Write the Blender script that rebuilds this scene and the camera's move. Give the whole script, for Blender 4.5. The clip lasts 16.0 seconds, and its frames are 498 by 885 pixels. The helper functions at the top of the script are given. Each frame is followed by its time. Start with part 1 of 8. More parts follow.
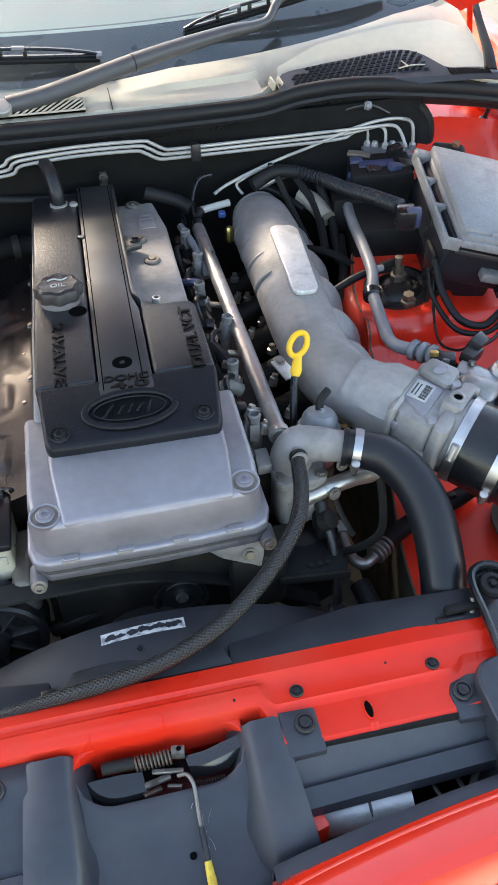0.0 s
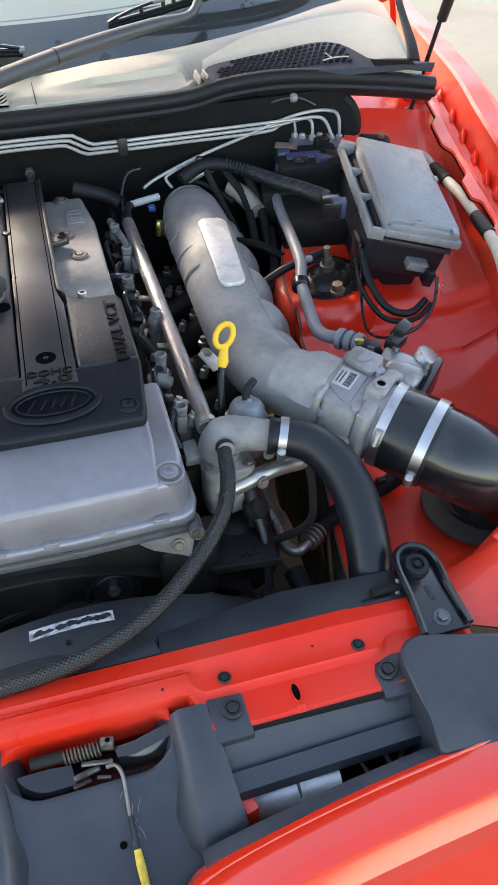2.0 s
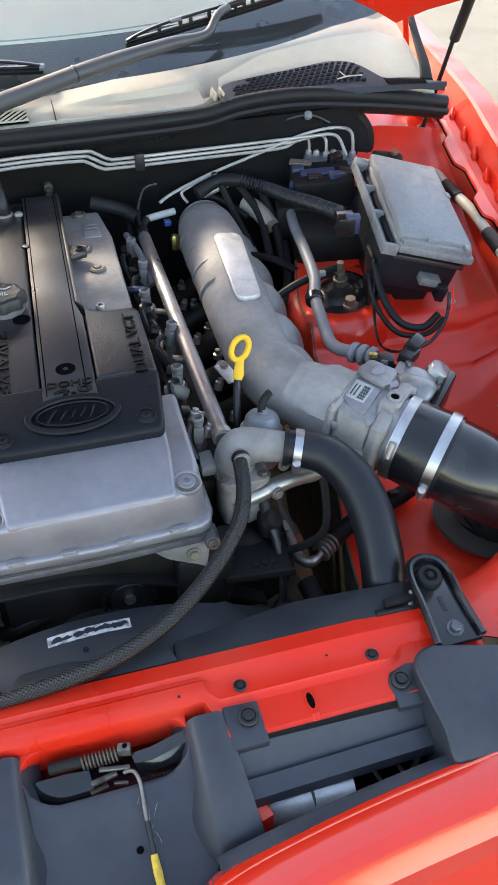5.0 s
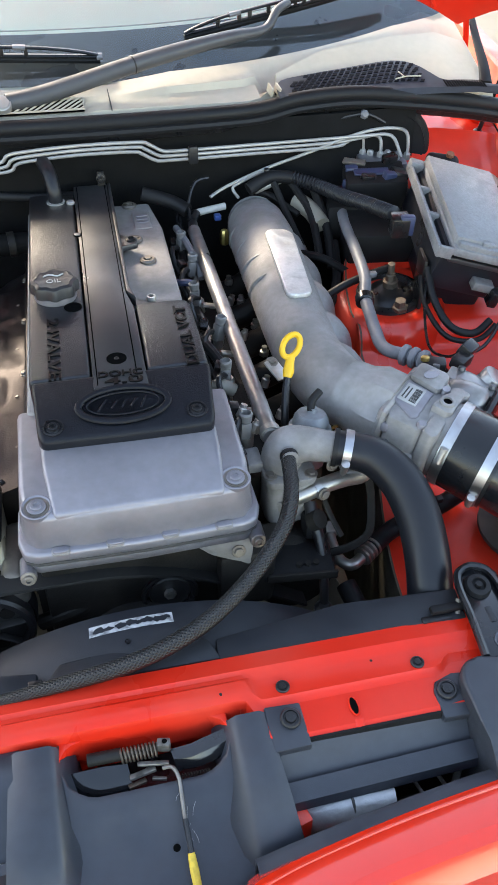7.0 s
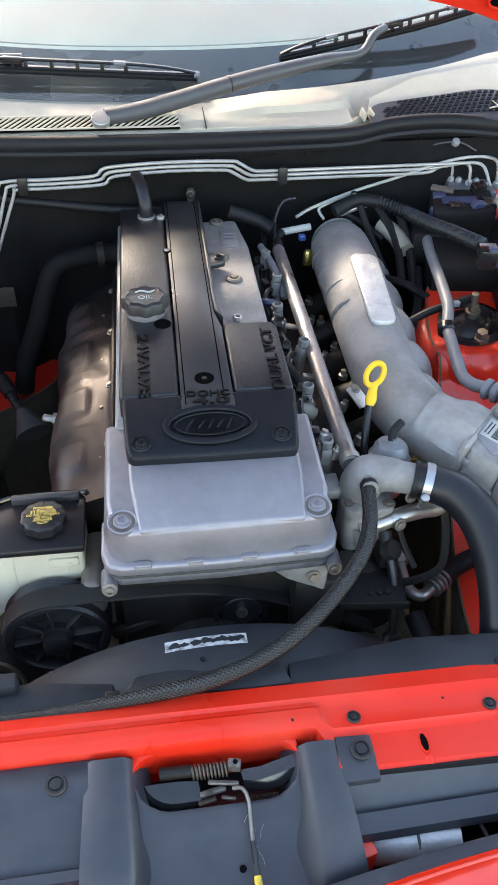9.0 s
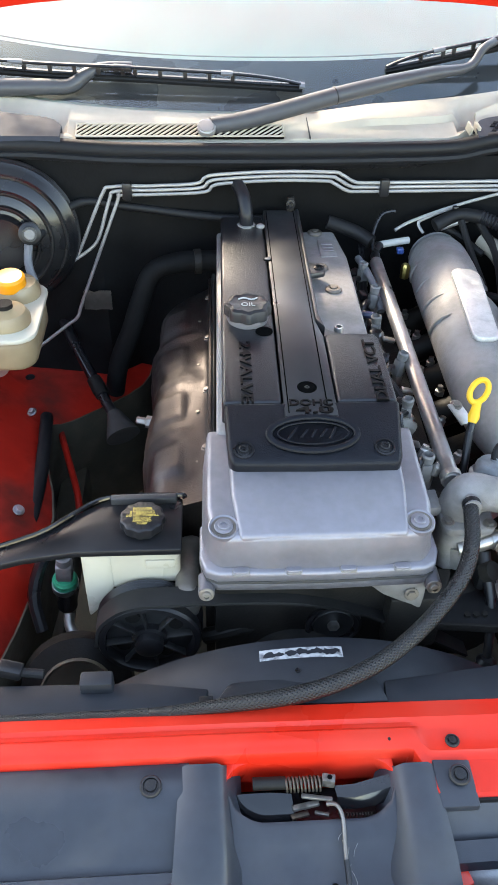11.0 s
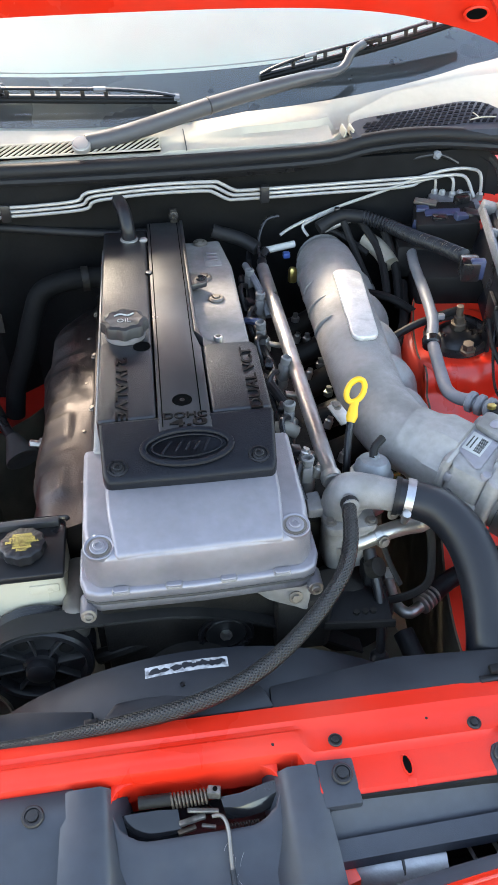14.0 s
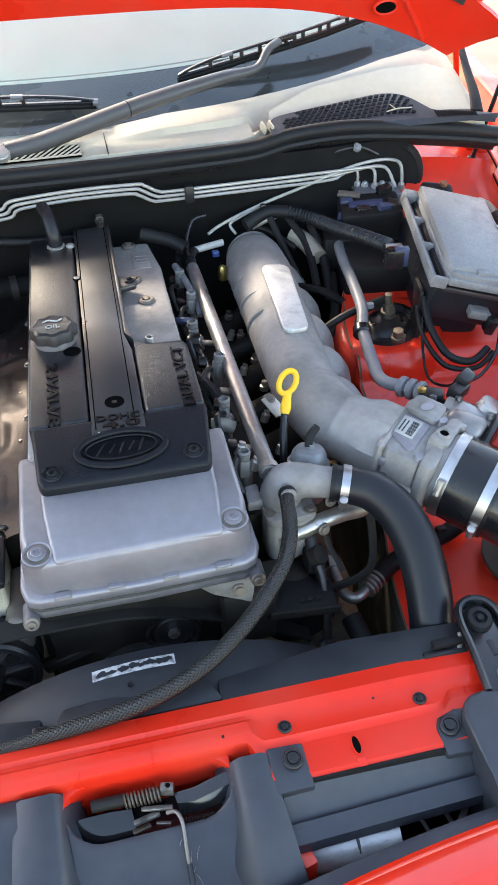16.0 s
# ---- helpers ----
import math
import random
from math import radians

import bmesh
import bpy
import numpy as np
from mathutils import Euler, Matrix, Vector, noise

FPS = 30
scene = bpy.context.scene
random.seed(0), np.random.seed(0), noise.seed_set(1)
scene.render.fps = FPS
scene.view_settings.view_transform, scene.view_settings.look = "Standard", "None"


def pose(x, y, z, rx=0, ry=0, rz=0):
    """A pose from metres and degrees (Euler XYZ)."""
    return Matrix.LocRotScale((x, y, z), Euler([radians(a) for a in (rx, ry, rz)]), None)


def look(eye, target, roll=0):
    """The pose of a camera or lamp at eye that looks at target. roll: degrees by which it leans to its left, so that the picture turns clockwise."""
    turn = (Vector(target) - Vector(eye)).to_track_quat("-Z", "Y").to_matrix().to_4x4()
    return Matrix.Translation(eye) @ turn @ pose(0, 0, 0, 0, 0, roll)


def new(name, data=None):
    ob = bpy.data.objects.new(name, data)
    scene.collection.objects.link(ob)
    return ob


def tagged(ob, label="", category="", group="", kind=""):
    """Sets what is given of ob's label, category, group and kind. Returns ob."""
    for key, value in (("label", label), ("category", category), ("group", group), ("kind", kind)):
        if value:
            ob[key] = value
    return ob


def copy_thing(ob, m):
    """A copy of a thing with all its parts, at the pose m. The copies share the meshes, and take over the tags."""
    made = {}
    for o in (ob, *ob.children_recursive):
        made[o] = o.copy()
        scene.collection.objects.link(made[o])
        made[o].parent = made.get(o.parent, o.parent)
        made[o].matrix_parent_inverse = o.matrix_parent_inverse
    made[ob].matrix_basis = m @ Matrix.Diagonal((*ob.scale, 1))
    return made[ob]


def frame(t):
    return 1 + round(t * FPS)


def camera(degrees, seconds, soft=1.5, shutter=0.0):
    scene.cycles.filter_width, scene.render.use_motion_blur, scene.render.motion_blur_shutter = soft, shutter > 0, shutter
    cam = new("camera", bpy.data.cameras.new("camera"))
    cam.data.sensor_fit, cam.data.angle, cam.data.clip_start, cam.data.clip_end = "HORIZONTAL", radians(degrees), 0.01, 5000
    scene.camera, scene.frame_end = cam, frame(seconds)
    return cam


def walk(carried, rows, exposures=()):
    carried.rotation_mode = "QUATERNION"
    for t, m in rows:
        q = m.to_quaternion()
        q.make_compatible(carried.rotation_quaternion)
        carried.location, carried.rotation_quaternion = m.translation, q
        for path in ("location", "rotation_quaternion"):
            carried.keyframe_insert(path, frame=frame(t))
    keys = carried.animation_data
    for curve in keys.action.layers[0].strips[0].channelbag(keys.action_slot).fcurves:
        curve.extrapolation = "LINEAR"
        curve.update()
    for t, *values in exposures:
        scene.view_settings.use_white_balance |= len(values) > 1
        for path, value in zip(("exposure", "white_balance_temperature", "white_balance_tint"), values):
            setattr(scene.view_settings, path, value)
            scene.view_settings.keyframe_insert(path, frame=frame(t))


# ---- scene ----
cam = camera(34.2, 16.0)
PATH = [
    (0, (-0.0302, -0.6283, 1.5023), (0.2537, 0.6174, 0.4111), -1.1),
    (0.5, (-0.016, -0.6384, 1.504), (0.2881, 0.6056, 0.417), -1.7),
    (1, (-0.0084, -0.6443, 1.504), (0.3167, 0.5947, 0.417), -1.9),
    (1.5, (-0.0008, -0.646, 1.5014), (0.3553, 0.5779, 0.4069), -0.8),
    (2, (0.0059, -0.6476, 1.5014), (0.3679, 0.5712, 0.4027), -0.5),
    (2.5, (0.005, -0.6451, 1.4981), (0.3721, 0.5704, 0.3977), -0.2),
    (3, (0.0017, -0.6376, 1.5031), (0.362, 0.5779, 0.401), -0.3),
    (3.5, (0.0008, -0.6493, 1.5073), (0.3604, 0.5695, 0.4086), -0.1),
    (4, (-0.0042, -0.6594, 1.5098), (0.352, 0.5678, 0.4187), -0.3),
    (6.5, (-0.0235, -0.6443, 1.5082), (0.315, 0.6056, 0.4372), 0.5),
    (7, (-0.0395, -0.6409, 1.4981), (0.2747, 0.6098, 0.4212), 1.1),
    (7.5, (-0.0487, -0.635, 1.4989), (0.2344, 0.6174, 0.4162), 1.2),
    (8, (-0.0504, -0.6317, 1.5048), (0.2125, 0.6241, 0.4204), 0.9),
    (8.5, (-0.0512, -0.6292, 1.5073), (0.1932, 0.6317, 0.4246), 1),
    (9, (-0.0798, -0.6266, 1.5241), (0.1394, 0.6468, 0.4514), 2),
    (9.5, (-0.1302, -0.6182, 1.5166), (0.0025, 0.672, 0.4489), 2.5),
    (9.7, (-0.1319, -0.6182, 1.514), (-0.0134, 0.677, 0.4506), 2.3),
    (12, (-0.1168, -0.6199, 1.5182), (-0.0185, 0.6838, 0.4632), 1.3),
    (12.5, (-0.0882, -0.6157, 1.5174), (0.0252, 0.688, 0.4632), 0.9),
    (13, (-0.0714, -0.6199, 1.5208), (0.0781, 0.6796, 0.4666), 0.6),
    (13.5, (-0.0613, -0.6266, 1.5266), (0.11, 0.672, 0.4741), 0.4),
    (14, (-0.0361, -0.625, 1.5258), (0.1562, 0.6728, 0.4775), -0.5),
    (14.5, (-0.0361, -0.6266, 1.5233), (0.1747, 0.6712, 0.4775), -1),
    (15, (-0.0378, -0.6292, 1.525), (0.1798, 0.6695, 0.4825), -1.6),
    (15.5, (-0.0218, -0.6359, 1.5258), (0.2142, 0.6636, 0.4876), -2),
    (16, (-0.0134, -0.6401, 1.5208), (0.2696, 0.6451, 0.4766), -1.8),
]
walk(cam, [(t, look(eye, target, roll)) for t, eye, target, roll in PATH], [(0, 2.68, 8100, 10), (1.5, 2.61, 8100, 10), (4, 2.61, 8100, 10), (6.5, 2.66, 8100, 10), (7.2, 2.78, 8100, 10), (8, 2.83, 8100, 10), (10, 2.97, 8100, 10), (13, 3.13, 8100, 10), (14.5, 3.03, 8100, 10), (16, 2.85, 8100, 10)])

# ---- world and sun ----
SUN_ELEV, SUN_ROT = 36.0, -22.0      # degrees; a sun behind the car and to the left: the raised bonnet shades the bay, but for the gap above the cowl
world = bpy.data.worlds.new("world")
scene.world = world
world.use_nodes = True
wn = world.node_tree.nodes
wl = world.node_tree.links
sky = wn.new("ShaderNodeTexSky")
sky.sky_type = "NISHITA"
sky.sun_disc = False
sky.sun_elevation = radians(SUN_ELEV)
sky.sun_rotation = radians(SUN_ROT)
sky.air_density, sky.dust_density, sky.ozone_density = 1.0, 1.0, 0.6
wl.new(sky.outputs["Color"], wn["Background"].inputs["Color"])
wn["Background"].inputs["Strength"].default_value = 0.15
sun_data = bpy.data.lights.new("sun", "SUN")
sun_data.energy, sun_data.angle, sun_data.color = 0.75, radians(6), (1.0, 0.96, 0.90)
sun = new("sun", sun_data)
az, el = radians(SUN_ROT), radians(SUN_ELEV)
sun.matrix_world = look((math.sin(az) * math.cos(el) * 30, math.cos(az) * math.cos(el) * 30, math.sin(el) * 30), (0, 0, 0))


# ---- materials ----
def mat(name, color, rough=0.5, metal=0.0, scale=60.0, vary=0.12, bump=0.0, bump_scale=None, dirt=0.0, dirt_color=(0.16, 0.13, 0.10),
        dirt_scale=7.0, coat=0.0, rough_vary=0.12, spec=0.5, fine=0.0):
    """A procedural surface: colour varied at two scales, dust in patches, uneven gloss and fine relief."""
    m = bpy.data.materials.new(name)
    m.use_nodes = True
    n, l = m.node_tree.nodes, m.node_tree.links
    b = n["Principled BSDF"]
    geo = n.new("ShaderNodeNewGeometry")

    def tex(s, detail=4.0):
        t = n.new("ShaderNodeTexNoise")
        t.inputs["Scale"].default_value, t.inputs["Detail"].default_value = s, detail
        l.new(geo.outputs["Position"], t.inputs["Vector"])
        return t

    big, small = tex(scale * 0.12), tex(scale)
    mixv = n.new("ShaderNodeMath")
    mixv.operation = "ADD"
    l.new(big.outputs["Fac"], mixv.inputs[0])
    l.new(small.outputs["Fac"], mixv.inputs[1])
    ramp = n.new("ShaderNodeMapRange")
    ramp.inputs["From Min"].default_value, ramp.inputs["From Max"].default_value = 0.6, 1.4
    ramp.inputs["To Min"].default_value, ramp.inputs["To Max"].default_value = 1 - vary, 1 + vary
    l.new(mixv.outputs[0], ramp.inputs["Value"])
    tint = n.new("ShaderNodeMix")
    tint.data_type, tint.blend_type = "RGBA", "MULTIPLY"
    tint.inputs["Factor"].default_value = 1.0
    tint.inputs[6].default_value = (*color, 1)
    l.new(ramp.outputs["Result"], tint.inputs[7])
    out = tint.outputs[2]
    rgh = n.new("ShaderNodeMapRange")
    rgh.inputs["From Min"].default_value, rgh.inputs["From Max"].default_value = 0.3, 0.7
    rgh.inputs["To Min"].default_value, rgh.inputs["To Max"].default_value = max(0.02, rough - rough_vary), min(1, rough + rough_vary)
    l.new(big.outputs["Fac"], rgh.inputs["Value"])
    rough_out = rgh.outputs["Result"]
    if dirt > 0:
        d = tex(dirt_scale, 8.0)
        cut = n.new("ShaderNodeMapRange")
        cut.inputs["From Min"].default_value, cut.inputs["From Max"].default_value = 0.48, 0.72
        cut.inputs["To Max"].default_value = dirt
        l.new(d.outputs["Fac"], cut.inputs["Value"])
        dm = n.new("ShaderNodeMix")
        dm.data_type = "RGBA"
        dm.inputs[7].default_value = (*dirt_color, 1)
        l.new(cut.outputs["Result"], dm.inputs["Factor"])
        l.new(out, dm.inputs[6])
        out = dm.outputs[2]
        ra = n.new("ShaderNodeMath")
        ra.operation = "ADD"
        ra.use_clamp = True
        l.new(rough_out, ra.inputs[0])
        l.new(cut.outputs["Result"], ra.inputs[1])
        rough_out = ra.outputs[0]
    l.new(out, b.inputs["Base Color"])
    l.new(rough_out, b.inputs["Roughness"])
    b.inputs["Metallic"].default_value = metal
    b.inputs["Specular IOR Level"].default_value = spec
    b.inputs["Coat Weight"].default_value = coat
    b.inputs["Coat Roughness"].default_value = 0.06
    if bump > 0:
        bt = tex(bump_scale or scale * 4, 3.0)
        bn = n.new("ShaderNodeBump")
        bn.inputs["Strength"].default_value = bump
        bn.inputs["Distance"].default_value = 0.002
        l.new(bt.outputs["Fac"], bn.inputs["Height"])
        l.new(bn.outputs["Normal"], b.inputs["Normal"])
    return m


RED = mat("red_paint", (0.66, 0.022, 0.009), 0.32, 0, 30, 0.07, 0.02, 420, 0.22, (0.56, 0.08, 0.045), 9, coat=0.1, spec=0.28)
RED_GLOSS = mat("polished_red_paint", (0.66, 0.022, 0.006), 0.22, 0, 30, 0.05, 0.01, 300, 0.06, (0.5, 0.06, 0.03), 9, coat=0.9, rough_vary=0.05, spec=0.4)
RED_DUSTY = mat("dusty_red_paint", (0.74, 0.030, 0.012), 0.34, 0, 30, 0.12, 0.04, 300, 0.30, (0.42, 0.10, 0.055), 6, coat=0.35, spec=0.45)
ALU = mat("cast_aluminium", (0.250, 0.243, 0.268), 0.48, 0.66, 90, 0.12, 0.14, 1300, 0.28, (0.190, 0.176, 0.180), 12)
ALU_ROUGH = mat("sand_cast_aluminium", (0.262, 0.252, 0.248), 0.58, 0.35, 120, 0.18, 0.35, 1300, 0.55, (0.150, 0.137, 0.122), 13)
CAST_SHINY = mat("burnished_cast_aluminium", (0.30, 0.295, 0.295), 0.38, 0.75, 90, 0.14, 0.10, 900, 0.40, (0.15, 0.14, 0.13), 26)
STEEL = mat("bright_steel", (0.40, 0.40, 0.415), 0.36, 1.0, 100, 0.14, 0.05, 800, 0.3, (0.22, 0.205, 0.19), 40)
STEEL_DULL = mat("dull_steel", (0.45, 0.44, 0.42), 0.4, 0.9, 150, 0.2, 0.06, 700, 0.3, (0.2, 0.15, 0.1), 25)
PLASTIC = mat("grained_black_plastic", (0.0125, 0.0135, 0.0165), 0.31, 0, 80, 0.2, 0.34, 640, 0.0, (0.014, 0.014, 0.016), 12, spec=0.48, rough_vary=0.02)
# darker copy of the cover's plastic, with the front's shade in its colour
PLASTIC_SHADED = mat("shaded_black_plastic", (0.0068, 0.0080, 0.0115), 0.42, 0, 80, 0.2, 0.30, 560, 0.0, (0.014, 0.014, 0.016), 12, spec=0.2, rough_vary=0.03)
PLASTIC_SMOOTH = mat("smooth_black_plastic", (0.024, 0.025, 0.028), 0.36, 0, 60, 0.15, 0.10, 900, 0.25, (0.075, 0.072, 0.068), 8, spec=0.6)
PLASTIC_TRAY = mat("grey_black_plastic", (0.0225, 0.0262, 0.0345), 0.36, 0, 70, 0.22, 0.08, 1200, 0.40, (0.048, 0.052, 0.060), 16)
SHROUD = mat("dusty_shroud_plastic", (0.012, 0.014, 0.018), 0.40, 0, 60, 0.25, 0.10, 900, 0.35, (0.032, 0.033, 0.036), 10, spec=0.35)
RUBBER = mat("black_rubber", (0.0095, 0.0098, 0.011), 0.52, 0, 90, 0.2, 0.05, 700, 0.14, (0.032, 0.032, 0.032), 12, spec=0.22)
BLACK = mat("black_fittings", (0.0105, 0.0105, 0.012), 0.28, 0, 90, 0.25, 0.05, 600, 0.2, (0.036, 0.032, 0.028), 14, spec=0.4)
BLACK_MATTE = mat("matt_black_plastic", (0.0085, 0.0085, 0.0092), 0.6, 0, 90, 0.3, 0.15, 500, 0.3, (0.022, 0.020, 0.018), 20, spec=0.2)
GRIME = mat("oily_dark_metal", (0.012, 0.011, 0.010), 0.55, 0.2, 70, 0.4, 0.25, 300, 0.45, (0.040, 0.032, 0.024), 14, spec=0.3)
FIREWALL = mat("black_firewall", (0.0062, 0.0064, 0.0068), 0.75, 0, 30, 0.4, 0.4, 120, 0.40, (0.019, 0.0175, 0.0155), 5, spec=0.12)
HEAT = mat("brown_tinted_heat_shield", (0.050, 0.043, 0.042), 0.40, 0.80, 40, 0.35, 0.25, 350, 0.7, (0.021, 0.017, 0.016), 9)
SILVER = mat("silver_cowl_plastic", (0.43, 0.385, 0.315), 0.6, 0.0, 60, 0.08, 0.05, 900, 0.25, (0.48, 0.42, 0.33), 8, spec=0.3)
YELLOW = mat("yellow_plastic", (0.74, 0.415, 0.012), 0.35, 0, 60, 0.06, 0.02, 500, 0.1, (0.5, 0.33, 0.05), 30)
WHITE_TANK = mat("milky_tank_plastic", (0.50, 0.465, 0.375), 0.35, 0, 30, 0.08, 0.02, 300, 0.35, (0.34, 0.30, 0.215), 8)
GREY_LID = mat("grey_box_plastic", (0.155, 0.16, 0.172), 0.42, 0, 220, 0.28, 0.25, 700, 0.5, (0.25, 0.25, 0.26), 40)
PIPE_GREY = mat("grey_painted_pipe", (0.34, 0.335, 0.33), 0.40, 0.5, 60, 0.12, 0.03, 500, 0.3, (0.20, 0.18, 0.16), 12)
AC_GREY = mat("dull_grey_line", (0.16, 0.165, 0.18), 0.5, 0.1, 60, 0.2, 0.05, 500, 0.35, (0.09, 0.085, 0.08), 14)
WIPER = mat("grey_black_wiper_paint", (0.050, 0.052, 0.058), 0.42, 0, 60, 0.15, 0.05, 900, 0.3, (0.10, 0.10, 0.105), 12)
GLOSS_BLACK = mat("gloss_black_pipe", (0.0075, 0.0080, 0.0095), 0.14, 0, 50, 0.2, 0.03, 200, 0.2, (0.04, 0.04, 0.042), 30, coat=0.15, spec=0.5)
STICKER = mat("worn_white_sticker", (0.46, 0.46, 0.46), 0.5, 0, 80, 0.1, 0.0, None, 0.95, (0.035, 0.036, 0.042), 110)
LABEL = mat("white_label", (0.36, 0.36, 0.345), 0.5, 0, 120, 0.15, 0, None, 0.4, (0.24, 0.23, 0.205), 60)
INK = mat("black_ink", (0.03, 0.03, 0.03), 0.6)
INK_YELLOW = mat("yellow_print", (0.85, 0.60, 0.14), 0.5)
INK_GREY = mat("grey_print", (0.35, 0.36, 0.36), 0.5)
BLUE = mat("blue_connector", (0.02, 0.06, 0.22), 0.4)
BLUE_DARK = mat("dark_blue_plug", (0.026, 0.038, 0.085), 0.4)
GREEN = mat("green_seal", (0.01, 0.30, 0.16), 0.35)
ORANGE = mat("orange_cap", (0.85, 0.30, 0.01), 0.4)
BEIGE = mat("beige_washer_hose", (0.42, 0.38, 0.31), 0.5, 0, 60, 0.15, 0.03, 400, 0.35, (0.24, 0.21, 0.16), 10)
BRASS = mat("yellow_zinc", (0.55, 0.42, 0.15), 0.3, 1.0)
TAN = mat("tan_connector", (0.20, 0.185, 0.155), 0.5, 0, 60, 0.2)
CONCRETE = mat("sunlit_concrete", (0.225, 0.195, 0.15), 0.9, 0, 6, 0.12, 0.3, 60, 0.4, (0.165, 0.14, 0.11), 1.5)
LINER = mat("black_bonnet_liner", (0.030, 0.027, 0.025), 0.9, 0, 60, 0.2, 0.3, 300)
DASH = mat("dark_dashboard", (0.05, 0.05, 0.05), 0.7, 0, 60, 0.1, 0.2, 500)
FRIT = mat("black_glass_border", (0.034, 0.038, 0.050), 0.3)
# black on solid faces, in place of the shade inside holes and slots
HOLE = mat("hole_shade_black", (0.004, 0.004, 0.004), 1.0, spec=0.0)
BOLT_DARK = mat("dark_blued_steel", (0.10, 0.105, 0.115), 0.35, 0.7, 100, 0.2)
PIPE_STEEL_DARK = mat("grimy_steel", (0.22, 0.20, 0.18), 0.45, 0.8, 120, 0.3, 0.1, 500, 0.5, (0.07, 0.055, 0.04), 30)
# grimy red paint, darkened further for the shade deep in the bay
RED_GRIMY_SHADED = mat("grimy_shaded_red_paint", (0.42, 0.016, 0.008), 0.5, 0, 30, 0.2, 0.08, 300, 0.75, (0.045, 0.018, 0.012), 11, spec=0.25)
DUSTY_TRAY = mat("dusty_brown_metal", (0.085, 0.072, 0.050), 0.8, 0, 25, 0.35, 0.3, 200, 0.6, (0.035, 0.030, 0.022), 9)
GASKET = mat("dark_gasket", (0.04, 0.04, 0.04), 0.7)
HEAD_ALU = mat("dull_dark_aluminium", (0.125, 0.122, 0.135), 0.5, 0.5, 90, 0.2, 0.2, 900, 0.5, (0.06, 0.055, 0.052), 20)
SLEEVE = mat("polished_black_silicone", (0.0075, 0.0080, 0.0095), 0.20, 0, 60, 0.2, 0.05, 120, 0.2, (0.03, 0.03, 0.03), 18, coat=0.0, spec=0.4)
GROMMET = mat("dusty_rubber_grommet", (0.045, 0.043, 0.040), 0.6, 0, 60, 0.2, 0.08, 500, 0.4, (0.09, 0.08, 0.07), 12)
HOSE = mat("smooth_black_hose", (0.0080, 0.0090, 0.0122), 0.40, 0, 60, 0.15, 0.05, 500, 0.12, (0.030, 0.030, 0.032), 12, spec=0.34)
VALVE_GREY = mat("zinc_grey", (0.22, 0.235, 0.25), 0.40, 0.6, 80, 0.2, 0.05, 500, 0.4, (0.13, 0.115, 0.10), 30)
LETTER = mat("raised_letter_plastic", (0.0032, 0.0034, 0.0040), 0.45, 0, 60, 0.15, 0.0, None, 0.0, (0.02, 0.02, 0.02), 12, spec=0.15)


def glass_mat():
    m = bpy.data.materials.new("windscreen_glass")
    m.use_nodes = True
    n, l = m.node_tree.nodes, m.node_tree.links
    n.remove(n["Principled BSDF"])
    clear, gloss, mix, fres = n.new("ShaderNodeBsdfTransparent"), n.new("ShaderNodeBsdfGlossy"), n.new("ShaderNodeMixShader"), n.new("ShaderNodeFresnel")
    clear.inputs["Color"].default_value = (0.84, 0.96, 0.93, 1)
    gloss.inputs["Color"].default_value = (0.80, 0.90, 0.97, 1)
    gloss.inputs["Roughness"].default_value = 0.04
    fres.inputs["IOR"].default_value = 1.5
    l.new(fres.outputs["Fac"], mix.inputs["Fac"])
    l.new(clear.outputs["BSDF"], mix.inputs[1])
    l.new(gloss.outputs["BSDF"], mix.inputs[2])
    l.new(mix.outputs["Shader"], n["Material Output"].inputs["Surface"])
    return m


def braid_mat():
    m = mat("braided_black_sleeve", (0.075, 0.075, 0.075), 0.34, 0, 120, 0.2, 0.0, spec=0.45)
    n, l = m.node_tree.nodes, m.node_tree.links
    b = n["Principled BSDF"]
    uv = n.new("ShaderNodeUVMap")
    mp = n.new("ShaderNodeMapping")
    l.new(uv.outputs["UV"], mp.inputs["Vector"])
    waves = []
    for ang in (1, -1):
        w = n.new("ShaderNodeTexWave")
        w.wave_type, w.bands_direction = "BANDS", "DIAGONAL"
        w.inputs["Scale"].default_value = 1.0
        mm = n.new("ShaderNodeMapping")
        mm.inputs["Scale"].default_value = (1.25 * ang, 1.25, 1.0)
        l.new(uv.outputs["UV"], mm.inputs["Vector"])
        l.new(mm.outputs["Vector"], w.inputs["Vector"])
        waves.append(w)
    mx = n.new("ShaderNodeMath")
    mx.operation = "MAXIMUM"
    l.new(waves[0].outputs["Fac"], mx.inputs[0])
    l.new(waves[1].outputs["Fac"], mx.inputs[1])
    bp = n.new("ShaderNodeBump")
    bp.inputs["Strength"].default_value, bp.inputs["Distance"].default_value = 0.8, 0.001
    l.new(mx.outputs[0], bp.inputs["Height"])
    l.new(bp.outputs["Normal"], b.inputs["Normal"])
    ramp = n.new("ShaderNodeMapRange")
    ramp.inputs["To Min"].default_value, ramp.inputs["To Max"].default_value = 0.0015, 0.0095
    l.new(mx.outputs[0], ramp.inputs["Value"])
    l.new(ramp.outputs["Result"], b.inputs["Base Color"])
    return m


GLASS, BRAID = glass_mat(), braid_mat()
GRILLE = mat("blue_black_grille_plastic", (0.034, 0.038, 0.050), 0.5, 0, 70, 0.2, 0.05, 900, 0.3, (0.06, 0.06, 0.062), 20, spec=0.12)
